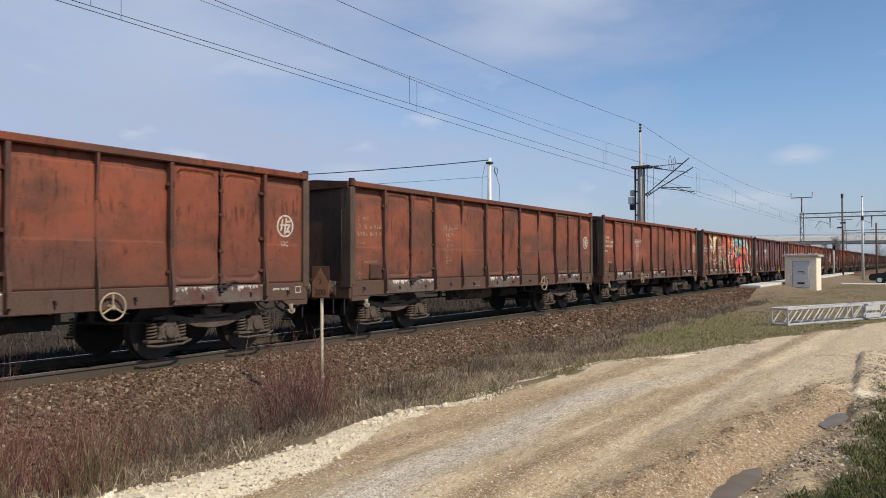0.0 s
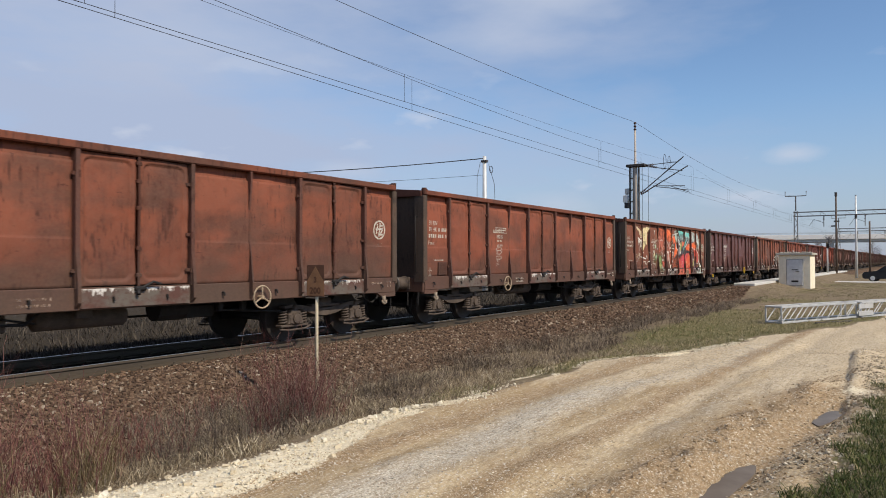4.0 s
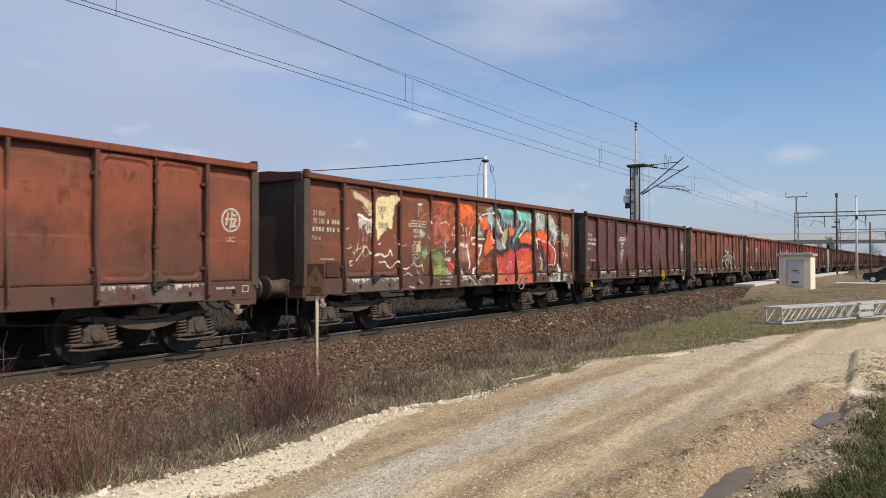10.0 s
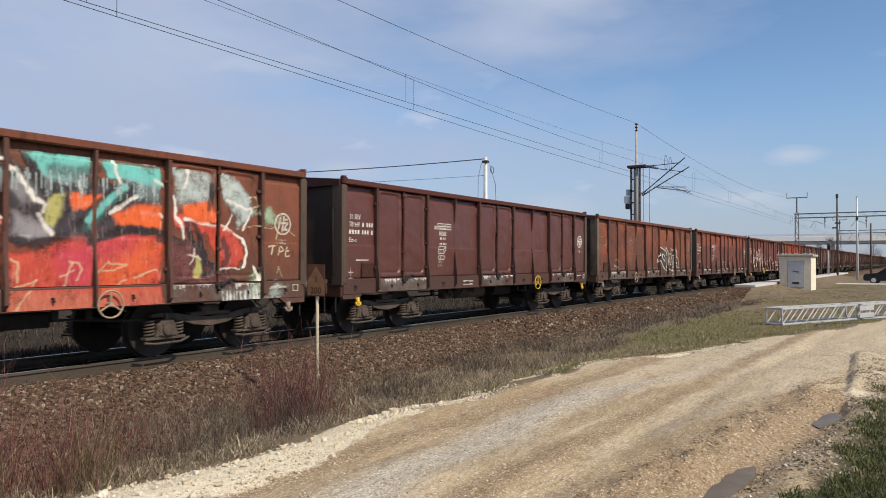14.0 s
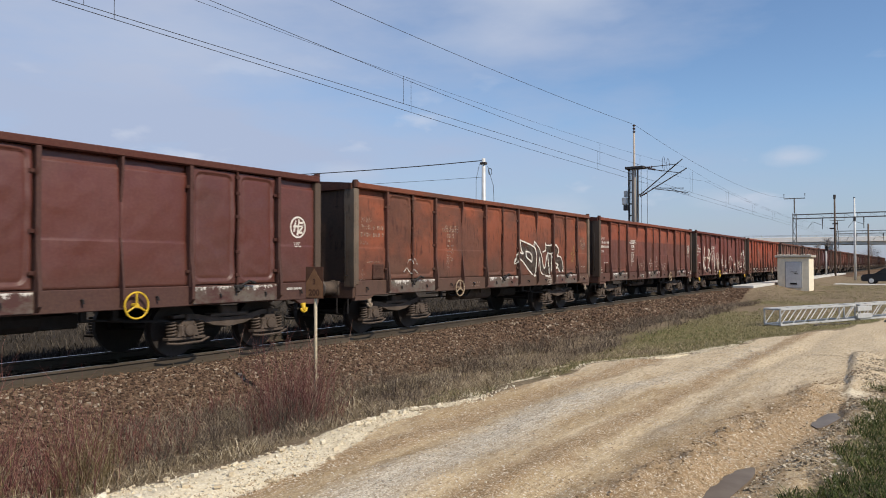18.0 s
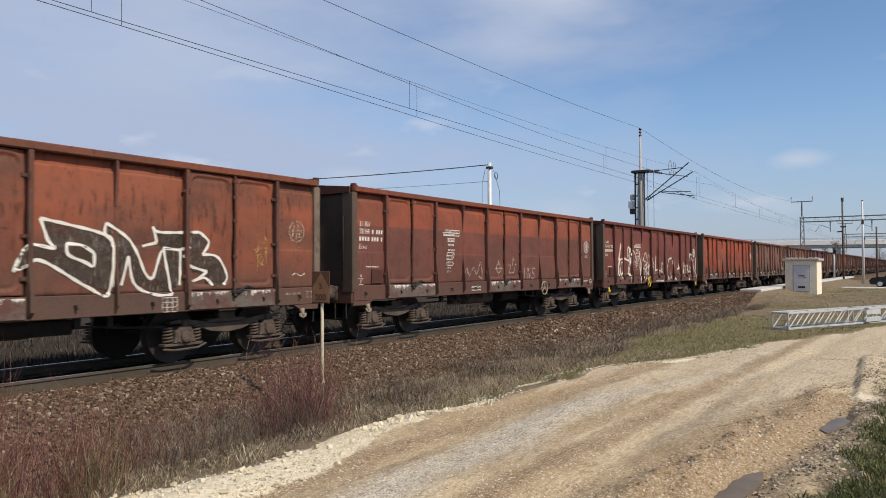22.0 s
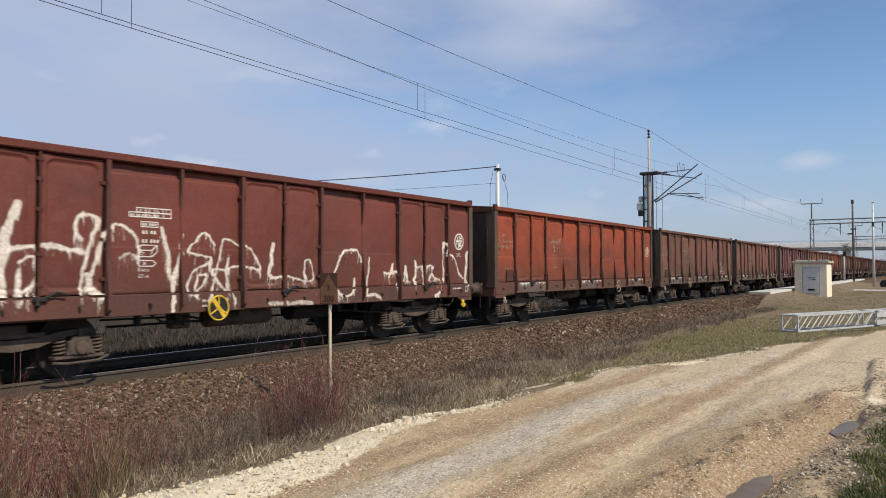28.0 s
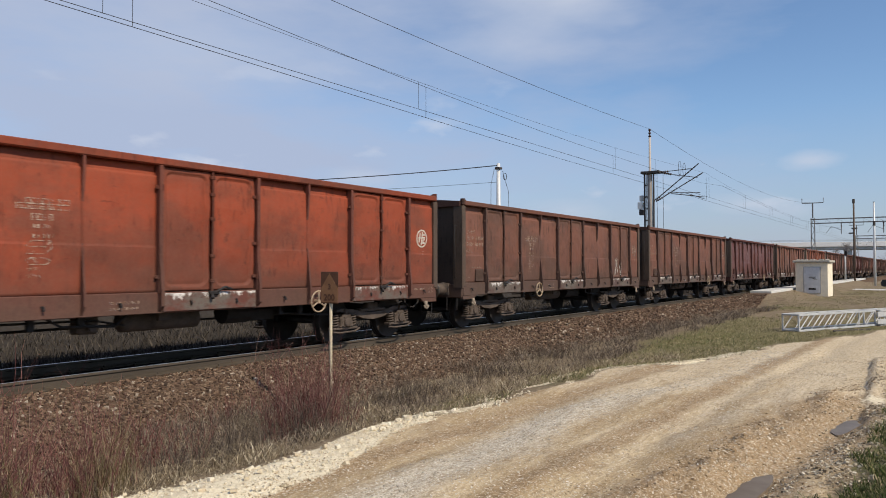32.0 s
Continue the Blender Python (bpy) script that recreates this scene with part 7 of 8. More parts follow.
def portal(x, reach):
    """A gantry over the station tracks."""
    p = thing("overhead_line_portal", pose(x, 0, 0), "grey steel portal carrying wires over the tracks", "line portal", "portals of the overhead line")
    part("leg", lattice(Geo(), 0, 3.0, -0.6, 8.3, 0.26, 0.2, 0.035, 0.8), M_FARIRON, p, "lattice leg")
    part("leg", lattice(Geo(), 0, -reach, -0.6, 8.3, 0.26, 0.2, 0.035, 0.8), M_FARIRON, p, "lattice leg")
    part("leg_top", Geo().tube([(0, 3.0, 8.3), (0, 3.0, 10.3)], 0.09, 8), M_FARIRON, p)
    part("top_arm", Geo().tube([(0, 1.7, 11.0), (0, 1.7, 10.35), (0, 4.3, 10.35), (0, 4.3, 11.0)], 0.06, 6), M_FARIRON, p, "forked top arm")
    for z in (7.5, 8.05):
        part("beam", Geo().box(-0.09, 0.09, -reach - 0.3, 3.3, z, z + 0.14, 0.01), M_FARIRON, p)
    g = Geo()
    n = 24
    for k in range(n):
        y = -reach + (reach + 3.0) * k / n
        g.tube([(0, y, 7.6), (0, y + (reach + 3.0) / n, 8.1) if k % 2 else (0, y, 8.1)], 0.013, 4)
    part("web", g, M_FARIRON, p, "beam bracing")
    for y in (-0.4, -5.2, -9.6):
        h = part("hanger", Geo().tube([(0, y, 7.5), (0, y, 6.1)], 0.05, 6), M_FARIRON, p)
        part("hanger_arm", Geo().tube([(0, y, 6.6), (0, y + 1.2, 7.1), (0, y + 1.8, 6.2)], 0.03, 5), M_FARIRON, h)
        part("hanger_insulator", insulator((0, y, 7.5), (0, y, 6.9), 3, 0.1), M_PORC, h, "", True)
    return p


portal(110.0, 15.0)
copy_thing(bpy.data.objects["overhead_line_portal"], pose(172.0, 0, 0))


def post(name, x, y, z, r0, r1, m, label, group="", cap=None):
    p = thing(name, pose(x, y, ground_z(x, y) - 0.05), label, "pole", group)
    part("shaft", Geo().tube([(0, 0, -0.3), (0, 0, z * 0.5), (0, 0, z)], [r0, (r0 + r1) / 2, r1], 12), m, p, "", True)
    if cap:
        cap(p, z)
    return p


def white_cap(p, z):
    part("collar", Geo().tube([(0, 0, z * 0.72), (0, 0, z * 0.72 + 0.5)], 0.13, 10), M_IRON, p)
    part("cap", Geo().tube([(0, 0, z), (0, 0, z + 0.06)], 0.1, 8), M_IRON, p)


def brown_cap(p, z):
    part("pole_top", Geo().tube([(0, 0, z - 0.1), (0, 0, z + 0.35)], 0.14, 8), M_IRON, p)
    for k, h in enumerate((0.66, 0.60)):
        part("bracket", Geo().box(-0.08, 0.08, -0.35 + 0.3 * k, 0.25 + 0.3 * k, z * h, z * h + 0.16, 0.02), M_IRON, p)


post("lamp_pole", 92.2, -5.3, 9.1, 0.15, 0.08, M_GALVW, "tall white tapered steel pole", "poles by the yard", white_cap)
post("timber_pole", 96.6, -3.0, 9.15, 0.12, 0.09, M_WOOD, "dark brown timber pole with iron brackets", "poles by the yard", brown_cap)
post("thin_pole", 100.0, -6.2, 6.6, 0.12, 0.09, M_WOOD, "thin dark pole in the yard", "poles by the yard")


def shunting_signal(x, y):
    s = thing("shunting_signal", pose(x, y, ground_z(x, y)), "short weathered grey signal post with a small dark lamp head", "signal")
    part("post", Geo().tube([(0, 0, -0.2), (0, 0, 2.9)], 0.10, 10), M_CONCL, s, "", True)
    part("lamp_head", Geo().box(-0.12, 0.12, -0.2, 0.08, 2.85, 3.3, 0.04), M_DARK, s, "black lamp head")
    part("hood", Geo().prism([(-0.2, 3.3), (0.08, 3.3), (-0.05, 3.4)], "x", -0.11, 0.11), M_DARK, s)


shunting_signal(92.5, -2.45)

# cable pole beyond the track with its lines, and two far masts
p = post("cable_pole", 42.0, 12.8, 9.0, 0.19, 0.12, M_GALVW, "white concrete cable pole beyond the railway", "")
part("pole_clamp", Geo().box(-0.16, 0.16, -0.2, 0.2, 8.6, 8.75, 0.02), M_IRON, p)
part("cable_loop", Geo().ring((0.35, -0.3, 8.15), 0.22, 0.02, "y", 20, 6), M_WIRE, p)
part("down_lead", Geo().tube([(-0.2, 0.2, 8.6), (-0.45, 0.3, 7.6), (-0.5, 0.3, 5.0)], 0.015, 5), M_WIRE, p)
part("down_lead", Geo().tube([(0.2, -0.2, 8.5), (0.8, -0.3, 7.2), (0.9, -0.3, 5.0)], 0.015, 5), M_WIRE, p)
post("cable_pole_far", 25.5, 51.4, 9.0, 0.19, 0.12, M_GALVW, "white concrete cable pole in the distance").name = "cable_pole"
wire("twisted_cable", "thick dark twisted cable hanging between two poles", sag((42, 12.8, 8.35), (25.5, 51.4, 8.3), 0.75), 0.032)
wire("thin_cable", "thin cable hanging under the thick one", sag((42, 12.8, 7.25), (25.5, 51.4, 7.2), 0.5), 0.012)
post("striped_mast", 88.0, 39.5, 10.2, 0.12, 0.10, M_GALVW, "slim red and white striped mast far beyond the track")
for k in range(4):
    part("red_band", Geo().tube([(0, 0, 5.2 + 1.4 * k), (0, 0, 5.9 + 1.4 * k)], 0.135, 10), plain("red_band", (0.45, 0.06, 0.04), 0.6), bpy.data.objects["striped_mast"])
post("short_mast", 70.0, 30.5, 7.2, 0.1, 0.08, M_GALVW, "short white mast beyond the track")


# ---- sign by the track ----
M_SIGNINK = plain("sign_ink", (0.10, 0.048, 0.027), 0.8, 0, 0.2, 9.0, 0.1)


def speed_sign(x, y):
    z0 = ground_z(x, y)
    s = thing("warning_sign", pose(x, y, 0, 0, 0, 8), "rusty warning board on a thin pale post, reading 200", "sign")
    rust = plain("sign_rust", (0.10, 0.048, 0.029), 0.8, 0, 0.3, 9.0, 0.2)
    tan = plain("sign_tan", (0.21, 0.110, 0.056), 0.8, 0, 0.25, 9.0, 0.15)
    part("post", Geo().tube([(0, 0, z0 - 0.2), (0.004, 0, 0.3), (0, 0, 1.46)], 0.024, 10), plain("sign_post", (0.47, 0.40, 0.28), 0.75, 0, 0.25, 12.0, 0.2), s, "pale chipped post", True)
    b = part("board", Geo().box(-0.035, -0.026, -0.155, 0.155, 1.03, 1.50, 0.003), rust, s, "rust-brown sheet metal board")
    part("warning_arrow", Geo().prism([(-0.145, 1.045), (0.145, 1.045), (0.145, 1.26), (0.0, 1.475), (-0.145, 1.26)], "x", -0.0385, -0.0355), tan, b, "tan pointed field")
    t = letters("200", 0.13, 0.004)
    wide = max(v[0] for v in t.v)
    t.v = [(-0.041, wide / 2 - v[0], 1.075 + v[2]) for v in t.v]
    part("sign_number", t, M_SIGNINK, b, "brown figures 200")
    t = letters("3", 0.11, 0.004)
    wide = max(v[0] for v in t.v)
    t.v = [(-0.041, wide / 2 - v[0], 1.24 + v[2]) for v in t.v]
    part("sign_number", t, rust, b)
    part("clamp", Geo().box(-0.03, 0.03, -0.05, 0.05, 1.08, 1.11, 0.004).box(-0.03, 0.03, -0.05, 0.05, 1.40, 1.43, 0.004), M_IRON, s)


speed_sign(8.10, -3.76)


# ---- equipment hut, concrete strips, lattice mast on the ground ----
def hut():
    x, y, z = 54.3, -4.1, ground_z(54.3, -4.1)
    h = thing("equipment_hut", pose(x, y, z, 0, 0, -2), "small concrete equipment hut with a grey steel door", "hut")
    wall = plain("hut_render", (0.80, 0.71, 0.54), 0.9, 0, 0.15, 3.0, 0.3)
    part("wall", Geo().box(0, 1.9, -0.98, 0.98, -0.15, 2.12, 0.02), wall, h, "pale rendered walls")
    part("roof_slab", Geo().box(-0.14, 2.04, -1.12, 1.12, 2.12, 2.27, 0.02), M_CONC, h, "flat concrete roof slab")
    g = Geo()
    rnd = random.Random(4)
    for k in range(40):
        a, b = rnd.uniform(-0.05, 1.9), rnd.uniform(-1.0, 1.0)
        r = rnd.uniform(0.03, 0.08)
        g.box(a - r, a + r, b - r, b + r, 2.27, 2.28 + r, 0.02)
    part("roof_rubble", g, M_CONC, h, "loose rubble on the roof")["kind"] = "stuff"
    steel = plain("hut_door_steel", (0.58, 0.58, 0.57), 0.6, 0.1, 0.15, 4.0, 0.1)
    part("door_frame", Geo().box(-0.03, 0.0, -0.56, 0.50, 0.06, 1.84, 0.008), M_GALV, h)
    d = part("door", Geo().box(-0.05, -0.031, -0.50, 0.44, 0.10, 1.80, 0.006), steel, h, "grey sheet steel door")
    part("door_handle", Geo().tube([(-0.05, -0.30, 1.02), (-0.10, -0.30, 1.02), (-0.10, -0.08, 1.05)], 0.02, 6), M_DARK, d)
    part("door_bolt", Geo().box(-0.075, -0.051, -0.25, 0.15, 1.13, 1.17, 0.005), M_DARK, d)
    part("vent", Geo().box(-0.06, -0.051, -0.25, 0.18, 0.30, 0.42, 0.004), M_DARK, d)


hut()
ob = part("low_platform", Geo().box(46.8, 112, -2.95, -1.74, 0.02, 0.20, 0.03), M_CONCL)
tagged(ob, "low platform of pale concrete along the track", "platform", kind="structure")
ob = part("service_path", Geo().box(73.5, 76.6, -60, -2.6, -0.55, -0.335, 0.03), M_CONCL)
tagged(ob, "pale paved path leading up to the track", "path", kind="structure")


def lying_mast():
    """A galvanised lattice mast in two lengths, laid on the ground."""
    a = math.degrees(math.atan2(-2.66, 6.03))
    t = thing("lying_lattice_mast", pose(24.1, -7.72, ground_z(26, -8.5) + 0.0, 0, 0, a), "galvanised steel lattice mast lying on the ground", "lattice mast")
    hw, hh, n = 0.26, 0.50, 0
    for x0, x1, dy, cells in ((0.0, 4.25, 0.0, 7), (4.45, 10.4, -0.05, 9)):
        for y in (0, 2 * hw):
            for z in (0.03, hh):
                part("chord", Geo().box(x0, x1, y + dy - 0.03, y + dy + 0.03, z - 0.03, z + 0.03, 0.006), M_ZINC, t)
        step = (x1 - x0) / cells
        for k in range(cells):
            xa, xb = x0 + step * k + 0.02, x0 + step * (k + 1) - 0.02
            for y in (0, 2 * hw):
                part("brace", Geo().tube([(xa, y + dy, 0.03), (xb, y + dy, hh)], 0.018, 5), M_ZINC, t)
            part("brace", Geo().tube([(xa, dy, hh), (xb, dy + 2 * hw, hh)], 0.018, 5), M_ZINC, t)
        for x in (x0, x1):
            for q in ([(x, dy, 0.03), (x, dy, hh)], [(x, dy + 2 * hw, 0.03), (x, dy + 2 * hw, hh)], [(x, dy, hh), (x, dy + 2 * hw, hh)], [(x, dy, 0.03), (x, dy + 2 * hw, 0.03)]):
                part("end_bar", Geo().tube(q, 0.028, 5), M_ZINC, t)
    part("joint_plate", Geo().box(4.2, 5.1, -0.12, -0.08, 0.06, 0.22, 0.01), M_ZINC, t)
    part("joint_plate", Geo().box(4.2, 5.1, -0.13, -0.07, 0.30, 0.46, 0.01), M_ZINC, t)
    for x in (4.3, 9.8):
        part("timber_block", Geo().box(x - 0.12, x + 0.12, -0.15, 0.7, -0.14, 0.0, 0.01), M_WOOD, t, "squared timber under the mast")
    # dark bar laid along the line of the lying mast's shadow
    rod = part("shadow_bar", Geo().tube([(24.9, -8.55, ground_z(24.9, -8.55) + 0.02), (26.5, -9.4, ground_z(26.5, -9.4) + 0.02)], 0.03, 6), M_IRON)
    tagged(rod, "thin dark bar in place of a shadow line at the lane's edge", "bar")
    # two more dark bars standing in for thin shadow lines on the ground
    for q in ([(27.6, -10.3), (31.5, -11.6)], [(31.6, -11.4), (34, -12.6)]):
        rod = part("shadow_bar", Geo().tube([(x, y, ground_z(x, y) + 0.03) for x, y in q], 0.035, 6), M_IRON)
        tagged(rod, "thin dark bar in place of a shadow line at the lane's edge", "bar")


lying_mast()


# ---- road bridge far down the line ----
def bridge():
    b = thing("road_bridge", pose(236, 0, 0.9, 0, 0, 13), "long pale concrete road bridge over the railway", "bridge")
    part("deck", Geo().box(0, 9, -160, 130, 5.9, 7.0, 0.05), M_CONCL, b, "concrete deck")
    part("edge_beam", Geo().box(-0.5, 0.0, -160, 130, 6.7, 8.0, 0.03), plain("edge_concrete", (0.82, 0.78, 0.72), 0.9, 0, 0.1, 0.5, 0.1), b)
    for z in (8.3, 8.55):
        part("railing", Geo().box(-0.3, -0.24, -160, 130, z, z + 0.07), M_GALV, b)
    me = Geo().box(-0.3, -0.22, -0.04, 0.04, 7.9, 8.6).mesh("railing_post")
    for k in range(110):
        put("railing_post", me, M_GALV, b, "", pose(0, -138 + 2.05 * k, 0))
    me = Geo().box(1.0, 8.0, -0.6, 0.6, -2, 5.9, 0.05).mesh("pier")
    for y in (-62, -38, -15, 10, 34, 58):
        put("pier", me, M_CONCL, b, "", pose(0, y, 0))


bridge()


# ---- parked car ----
def parked_car():
    c = thing("parked_car", pose(77.6, -8.95, ground_z(78, -8) + 0.0, 0, 0, 84), "dark grey parked hatchback beside the yard path", "car")
    body = Mat("car_paint", 0.25, 0.3, 0.5)
    body.color((0.02, 0.024, 0.03))
    prof = [(-2.1, 0.35), (-2.15, 0.75), (-1.95, 0.92), (-1.0, 1.0), (-0.4, 1.42), (0.9, 1.46), (1.7, 1.15), (2.05, 0.95), (2.1, 0.4)]
    lower = [(-2.1, 0.32), (-2.16, 0.62), (-2.0, 0.86), (-1.05, 0.98), (1.75, 1.02), (2.08, 0.9), (2.1, 0.4), (1.95, 0.28), (-1.95, 0.26)]
    part("body", Geo().prism([(-x, z) for x, z in lower], "y", -0.86, 0.86), body.m, c, "dark grey metallic body")
    part("roof", Geo().prism([(1.0, 0.985), (0.36, 1.43), (-0.9, 1.47), (-1.7, 1.03)], "y", -0.66, 0.66), body.m, c)
    glass = Mat("car_glass", 0.06, 0, 0.6)
    glass.color((0.02, 0.025, 0.03))
    for s in (-1, 1):
        part("side_window", Geo().prism([(0.85, 1.0), (0.34, 1.36), (-0.85, 1.40), (-1.45, 1.05)], "y", min(s * 0.662, s * 0.70), max(s * 0.662, s * 0.70)), glass.m, c)
        part("headlight", Geo().box(1.85, 2.1, min(s * 0.55, s * 0.82), max(s * 0.55, s * 0.82), 0.66, 0.82, 0.03), M_GALVW, c, "clear headlight")
        for x in (-1.3, 1.3):
            w = part("wheel", Geo().tube([(x, s * 0.70, 0.31), (x, s * 0.88, 0.31)], 0.31, 20), M_DARK, c)
            part("rim", Geo().tube([(x, s * 0.87, 0.31), (x, s * 0.90, 0.31), (x, s * 0.905, 0.31)], [0.21, 0.20, 0.06], 12), M_GALVW, w, "light alloy rim")
    part("windscreen", Geo().prism([(1.02, 0.99), (0.98, 0.99), (0.36, 1.40), (0.40, 1.41)], "y", -0.62, 0.62), glass.m, c)


parked_car()


# ---- stones ----
def stone_set(name, places, label, material, seed, flat=0.7):
    """Many loose stones in one mesh: places are x, y, z, size."""
    rng = np.random.default_rng(seed)
    cube = np.array([(x, y, z) for z in (-1, 1) for y in (-1, 1) for x in (-1, 1)], float)
    quads = np.array([(0, 2, 3, 1), (4, 5, 7, 6), (0, 1, 5, 4), (2, 6, 7, 3), (0, 4, 6, 2), (1, 3, 7, 5)])
    n = len(places)
    p = np.array(places)
    v = cube[None] * rng.uniform(0.45, 1.0, (n, 8, 3)) * rng.uniform(0.6, 1.25, (n, 1, 3)) * np.array([1, 1, flat])
    a, b = rng.uniform(0, 6.28, n), rng.uniform(-0.6, 0.6, n)
    ca, sa, cb, sb = np.cos(a)[:, None], np.sin(a)[:, None], np.cos(b)[:, None], np.sin(b)[:, None]
    x, y, z = v[..., 0] * cb + v[..., 2] * sb, v[..., 1], -v[..., 0] * sb + v[..., 2] * cb
    w = np.stack([x * ca - y * sa, x * sa + y * ca, z], -1) * (p[:, 3, None, None] * 0.5) + p[:, None, :3]
    me = bpy.data.meshes.new(name)
    f = (quads[None] + (np.arange(n) * 8)[:, None, None]).reshape(-1, 4)
    me.from_pydata(w.reshape(-1, 3).tolist(), [], f.tolist())
    me.update()
    ob = put(name, me, material)
    return tagged(ob, label, "stones", kind="stuff")


def stone_paint(name, stops):
    q = Mat(name, 0.92, 0, 0.2)
    c = q.ramp(q.island(), stops)
    q.color(q.mix(q.ramp(q.noise(30, 4, 0.6), [(0.3, 0.45), (0.7, 0.0)]), c, q.mix(1.0, c, (0.5, 0.47, 0.45), "MULTIPLY")))
    return q.bump(q.noise(60, 3), 0.4, 0.006).m


rnd = random.Random(11)
M_BALLAST = stone_paint("ballast_stone", [(0.0, (0.060, 0.040, 0.028)), (0.35, (0.12, 0.075, 0.050)), (0.7, (0.19, 0.121, 0.079)), (0.93, (0.26, 0.185, 0.125)), (1.0, (0.46, 0.39, 0.30))])
spots = []
for _ in range(24000):
    x = 1.0 + 17 * rnd.random() ** 1.15
    y = -0.86 - 2.15 * rnd.random() ** 0.9
    if y < -2.5 and rnd.random() < 0.55:
        continue
    spots.append((x, y, ground_z(x, y) + rnd.uniform(-0.008, 0.018), rnd.uniform(0.03, 0.068)))
for _ in range(3000):
    x, y = rnd.uniform(2, 10), -2.9 - 1.3 * rnd.random() ** 1.3
    spots.append((x, y, ground_z(x, y) + rnd.uniform(-0.01, 0.01), rnd.uniform(0.025, 0.055)))
for _ in range(9000):
    x, y = rnd.uniform(18, 46), -0.86 - 2.0 * rnd.random()
    spots.append((x, y, ground_z(x, y) + rnd.uniform(0.0, 0.03), rnd.uniform(0.06, 0.12)))
for _ in range(2500):
    x, y = rnd.uniform(2, 30), rnd.uniform(0.9, 2.6)
    spots.append((x, y, ground_z(x, y) + 0.01, rnd.uniform(0.05, 0.09)))
stone_set("ballast", spots, "rust-brown crushed stone ballast on the track's shoulder", M_BALLAST, 3)

M_LIME = stone_paint("limestone", [(0.0, (0.58, 0.48, 0.33)), (0.4, (0.72, 0.63, 0.46)), (1.0, (0.86, 0.79, 0.62))])
spots = []
for _ in range(6500):
    x = 2.0 + 6.2 * rnd.random()
    wide = 0.62 - 0.09 * max(0, x - 3.4)
    y = lane_left(x) - 0.32 * (1 - smoothstep(5.5, 8, x)) + wide * rnd.uniform(-0.8, 0.62)
    r = rnd.random()
    if rnd.random() < 0.7 and y < lane_left(x) - 0.05:
        continue
    spots.append((x, y, ground_z(x, y) + rnd.uniform(-0.004, 0.03), 0.009 + 0.02 * r * r + (0.05 if rnd.random() < 0.02 + 0.08 * smoothstep(-0.15, 0.1, y - lane_left(x)) else 0)))
for _ in range(3600):
    x = rnd.uniform(8, 19)
    y = chalk_y(x) + rnd.gauss(0.0, 0.10) if rnd.random() < 0.75 else lane_left(x) + rnd.gauss(0.0, 0.06)
    if noise.noise((x * 0.9, 4.0, 0.0)) > -0.05:
        spots.append((x, y, ground_z(x, y) + rnd.uniform(-0.004, 0.012), 0.010 + 0.035 * rnd.random() ** 2))
stone_set("limestone_rubble", spots, "pale limestone rubble heaped along the lane's edge", M_LIME, 5)

spots = []
for _ in range(9000):
    x = rnd.uniform(4, 17)
    y = lane_right(x) + rnd.gauss(0.08, 0.22)
    if noise.noise((x * 1.7, y * 1.7, 5)) < -0.22:
        continue
    r = rnd.random()
    spots.append((x, y, ground_z(x, y) + rnd.uniform(-0.006, 0.008), 0.008 + 0.034 * r * r))
stone_set("bank_rubble", spots, "earthy limestone rubble along the grassy bank", stone_paint("earthy_rubble", [(0.0, (0.16, 0.12, 0.075)), (0.5, (0.38, 0.31, 0.21)), (1.0, (0.74, 0.66, 0.51))]), 11)

M_PEBBLE = stone_paint("lane_pebble", [(0.0, (0.30, 0.21, 0.12)), (0.5, (0.54, 0.44, 0.30)), (1.0, (0.82, 0.76, 0.64))])
spots, pale = [], []
for _ in range(32000):
    x = 2.0 + 16 * rnd.random() ** 1.3
    y = rnd.uniform(lane_right(x) + 0.1, lane_left(x) - 0.1)
    strip = math.exp(-((y - strip_y(x)) / 0.42) ** 2)
    if rnd.random() > 0.06 + 0.9 * strip and noise.noise((x * 1.3, y * 1.3, 0)) < 0.22:
        continue
    (pale if rnd.random() < 1.6 * strip - 0.2 else spots).append((x, y, ground_z(x, y) + 0.001, rnd.uniform(0.007, 0.02)))
stone_set("lane_gravel", spots, "tan gravel pressed into the lane", M_PEBBLE, 7)
stone_set("pale_gravel", pale, "grey-white gravel strewn along the lane", stone_paint("grey_gravel", [(0.0, (0.29, 0.25, 0.19)), (0.5, (0.56, 0.505, 0.41)), (1.0, (0.84, 0.78, 0.67))]), 8)

M_CLOD = stone_paint("mud_clod", [(0.0, (0.28, 0.195, 0.11)), (0.6, (0.40, 0.29, 0.175)), (1.0, (0.52, 0.41, 0.28))])
spots = []
for _ in range(3200):
    x = rnd.uniform(4, 14)
    rut = rut_y(x)
    y = rut + rnd.choice((0.55, 0.45, -0.45)) + rnd.gauss(0, 0.2)
    spots.append((x, y, ground_z(x, y) + rnd.uniform(-0.012, 0.002), rnd.uniform(0.010, 0.034)))
stone_set("mud_clods", spots, "clods of dried mud thrown up along a rut", M_CLOD, 9)


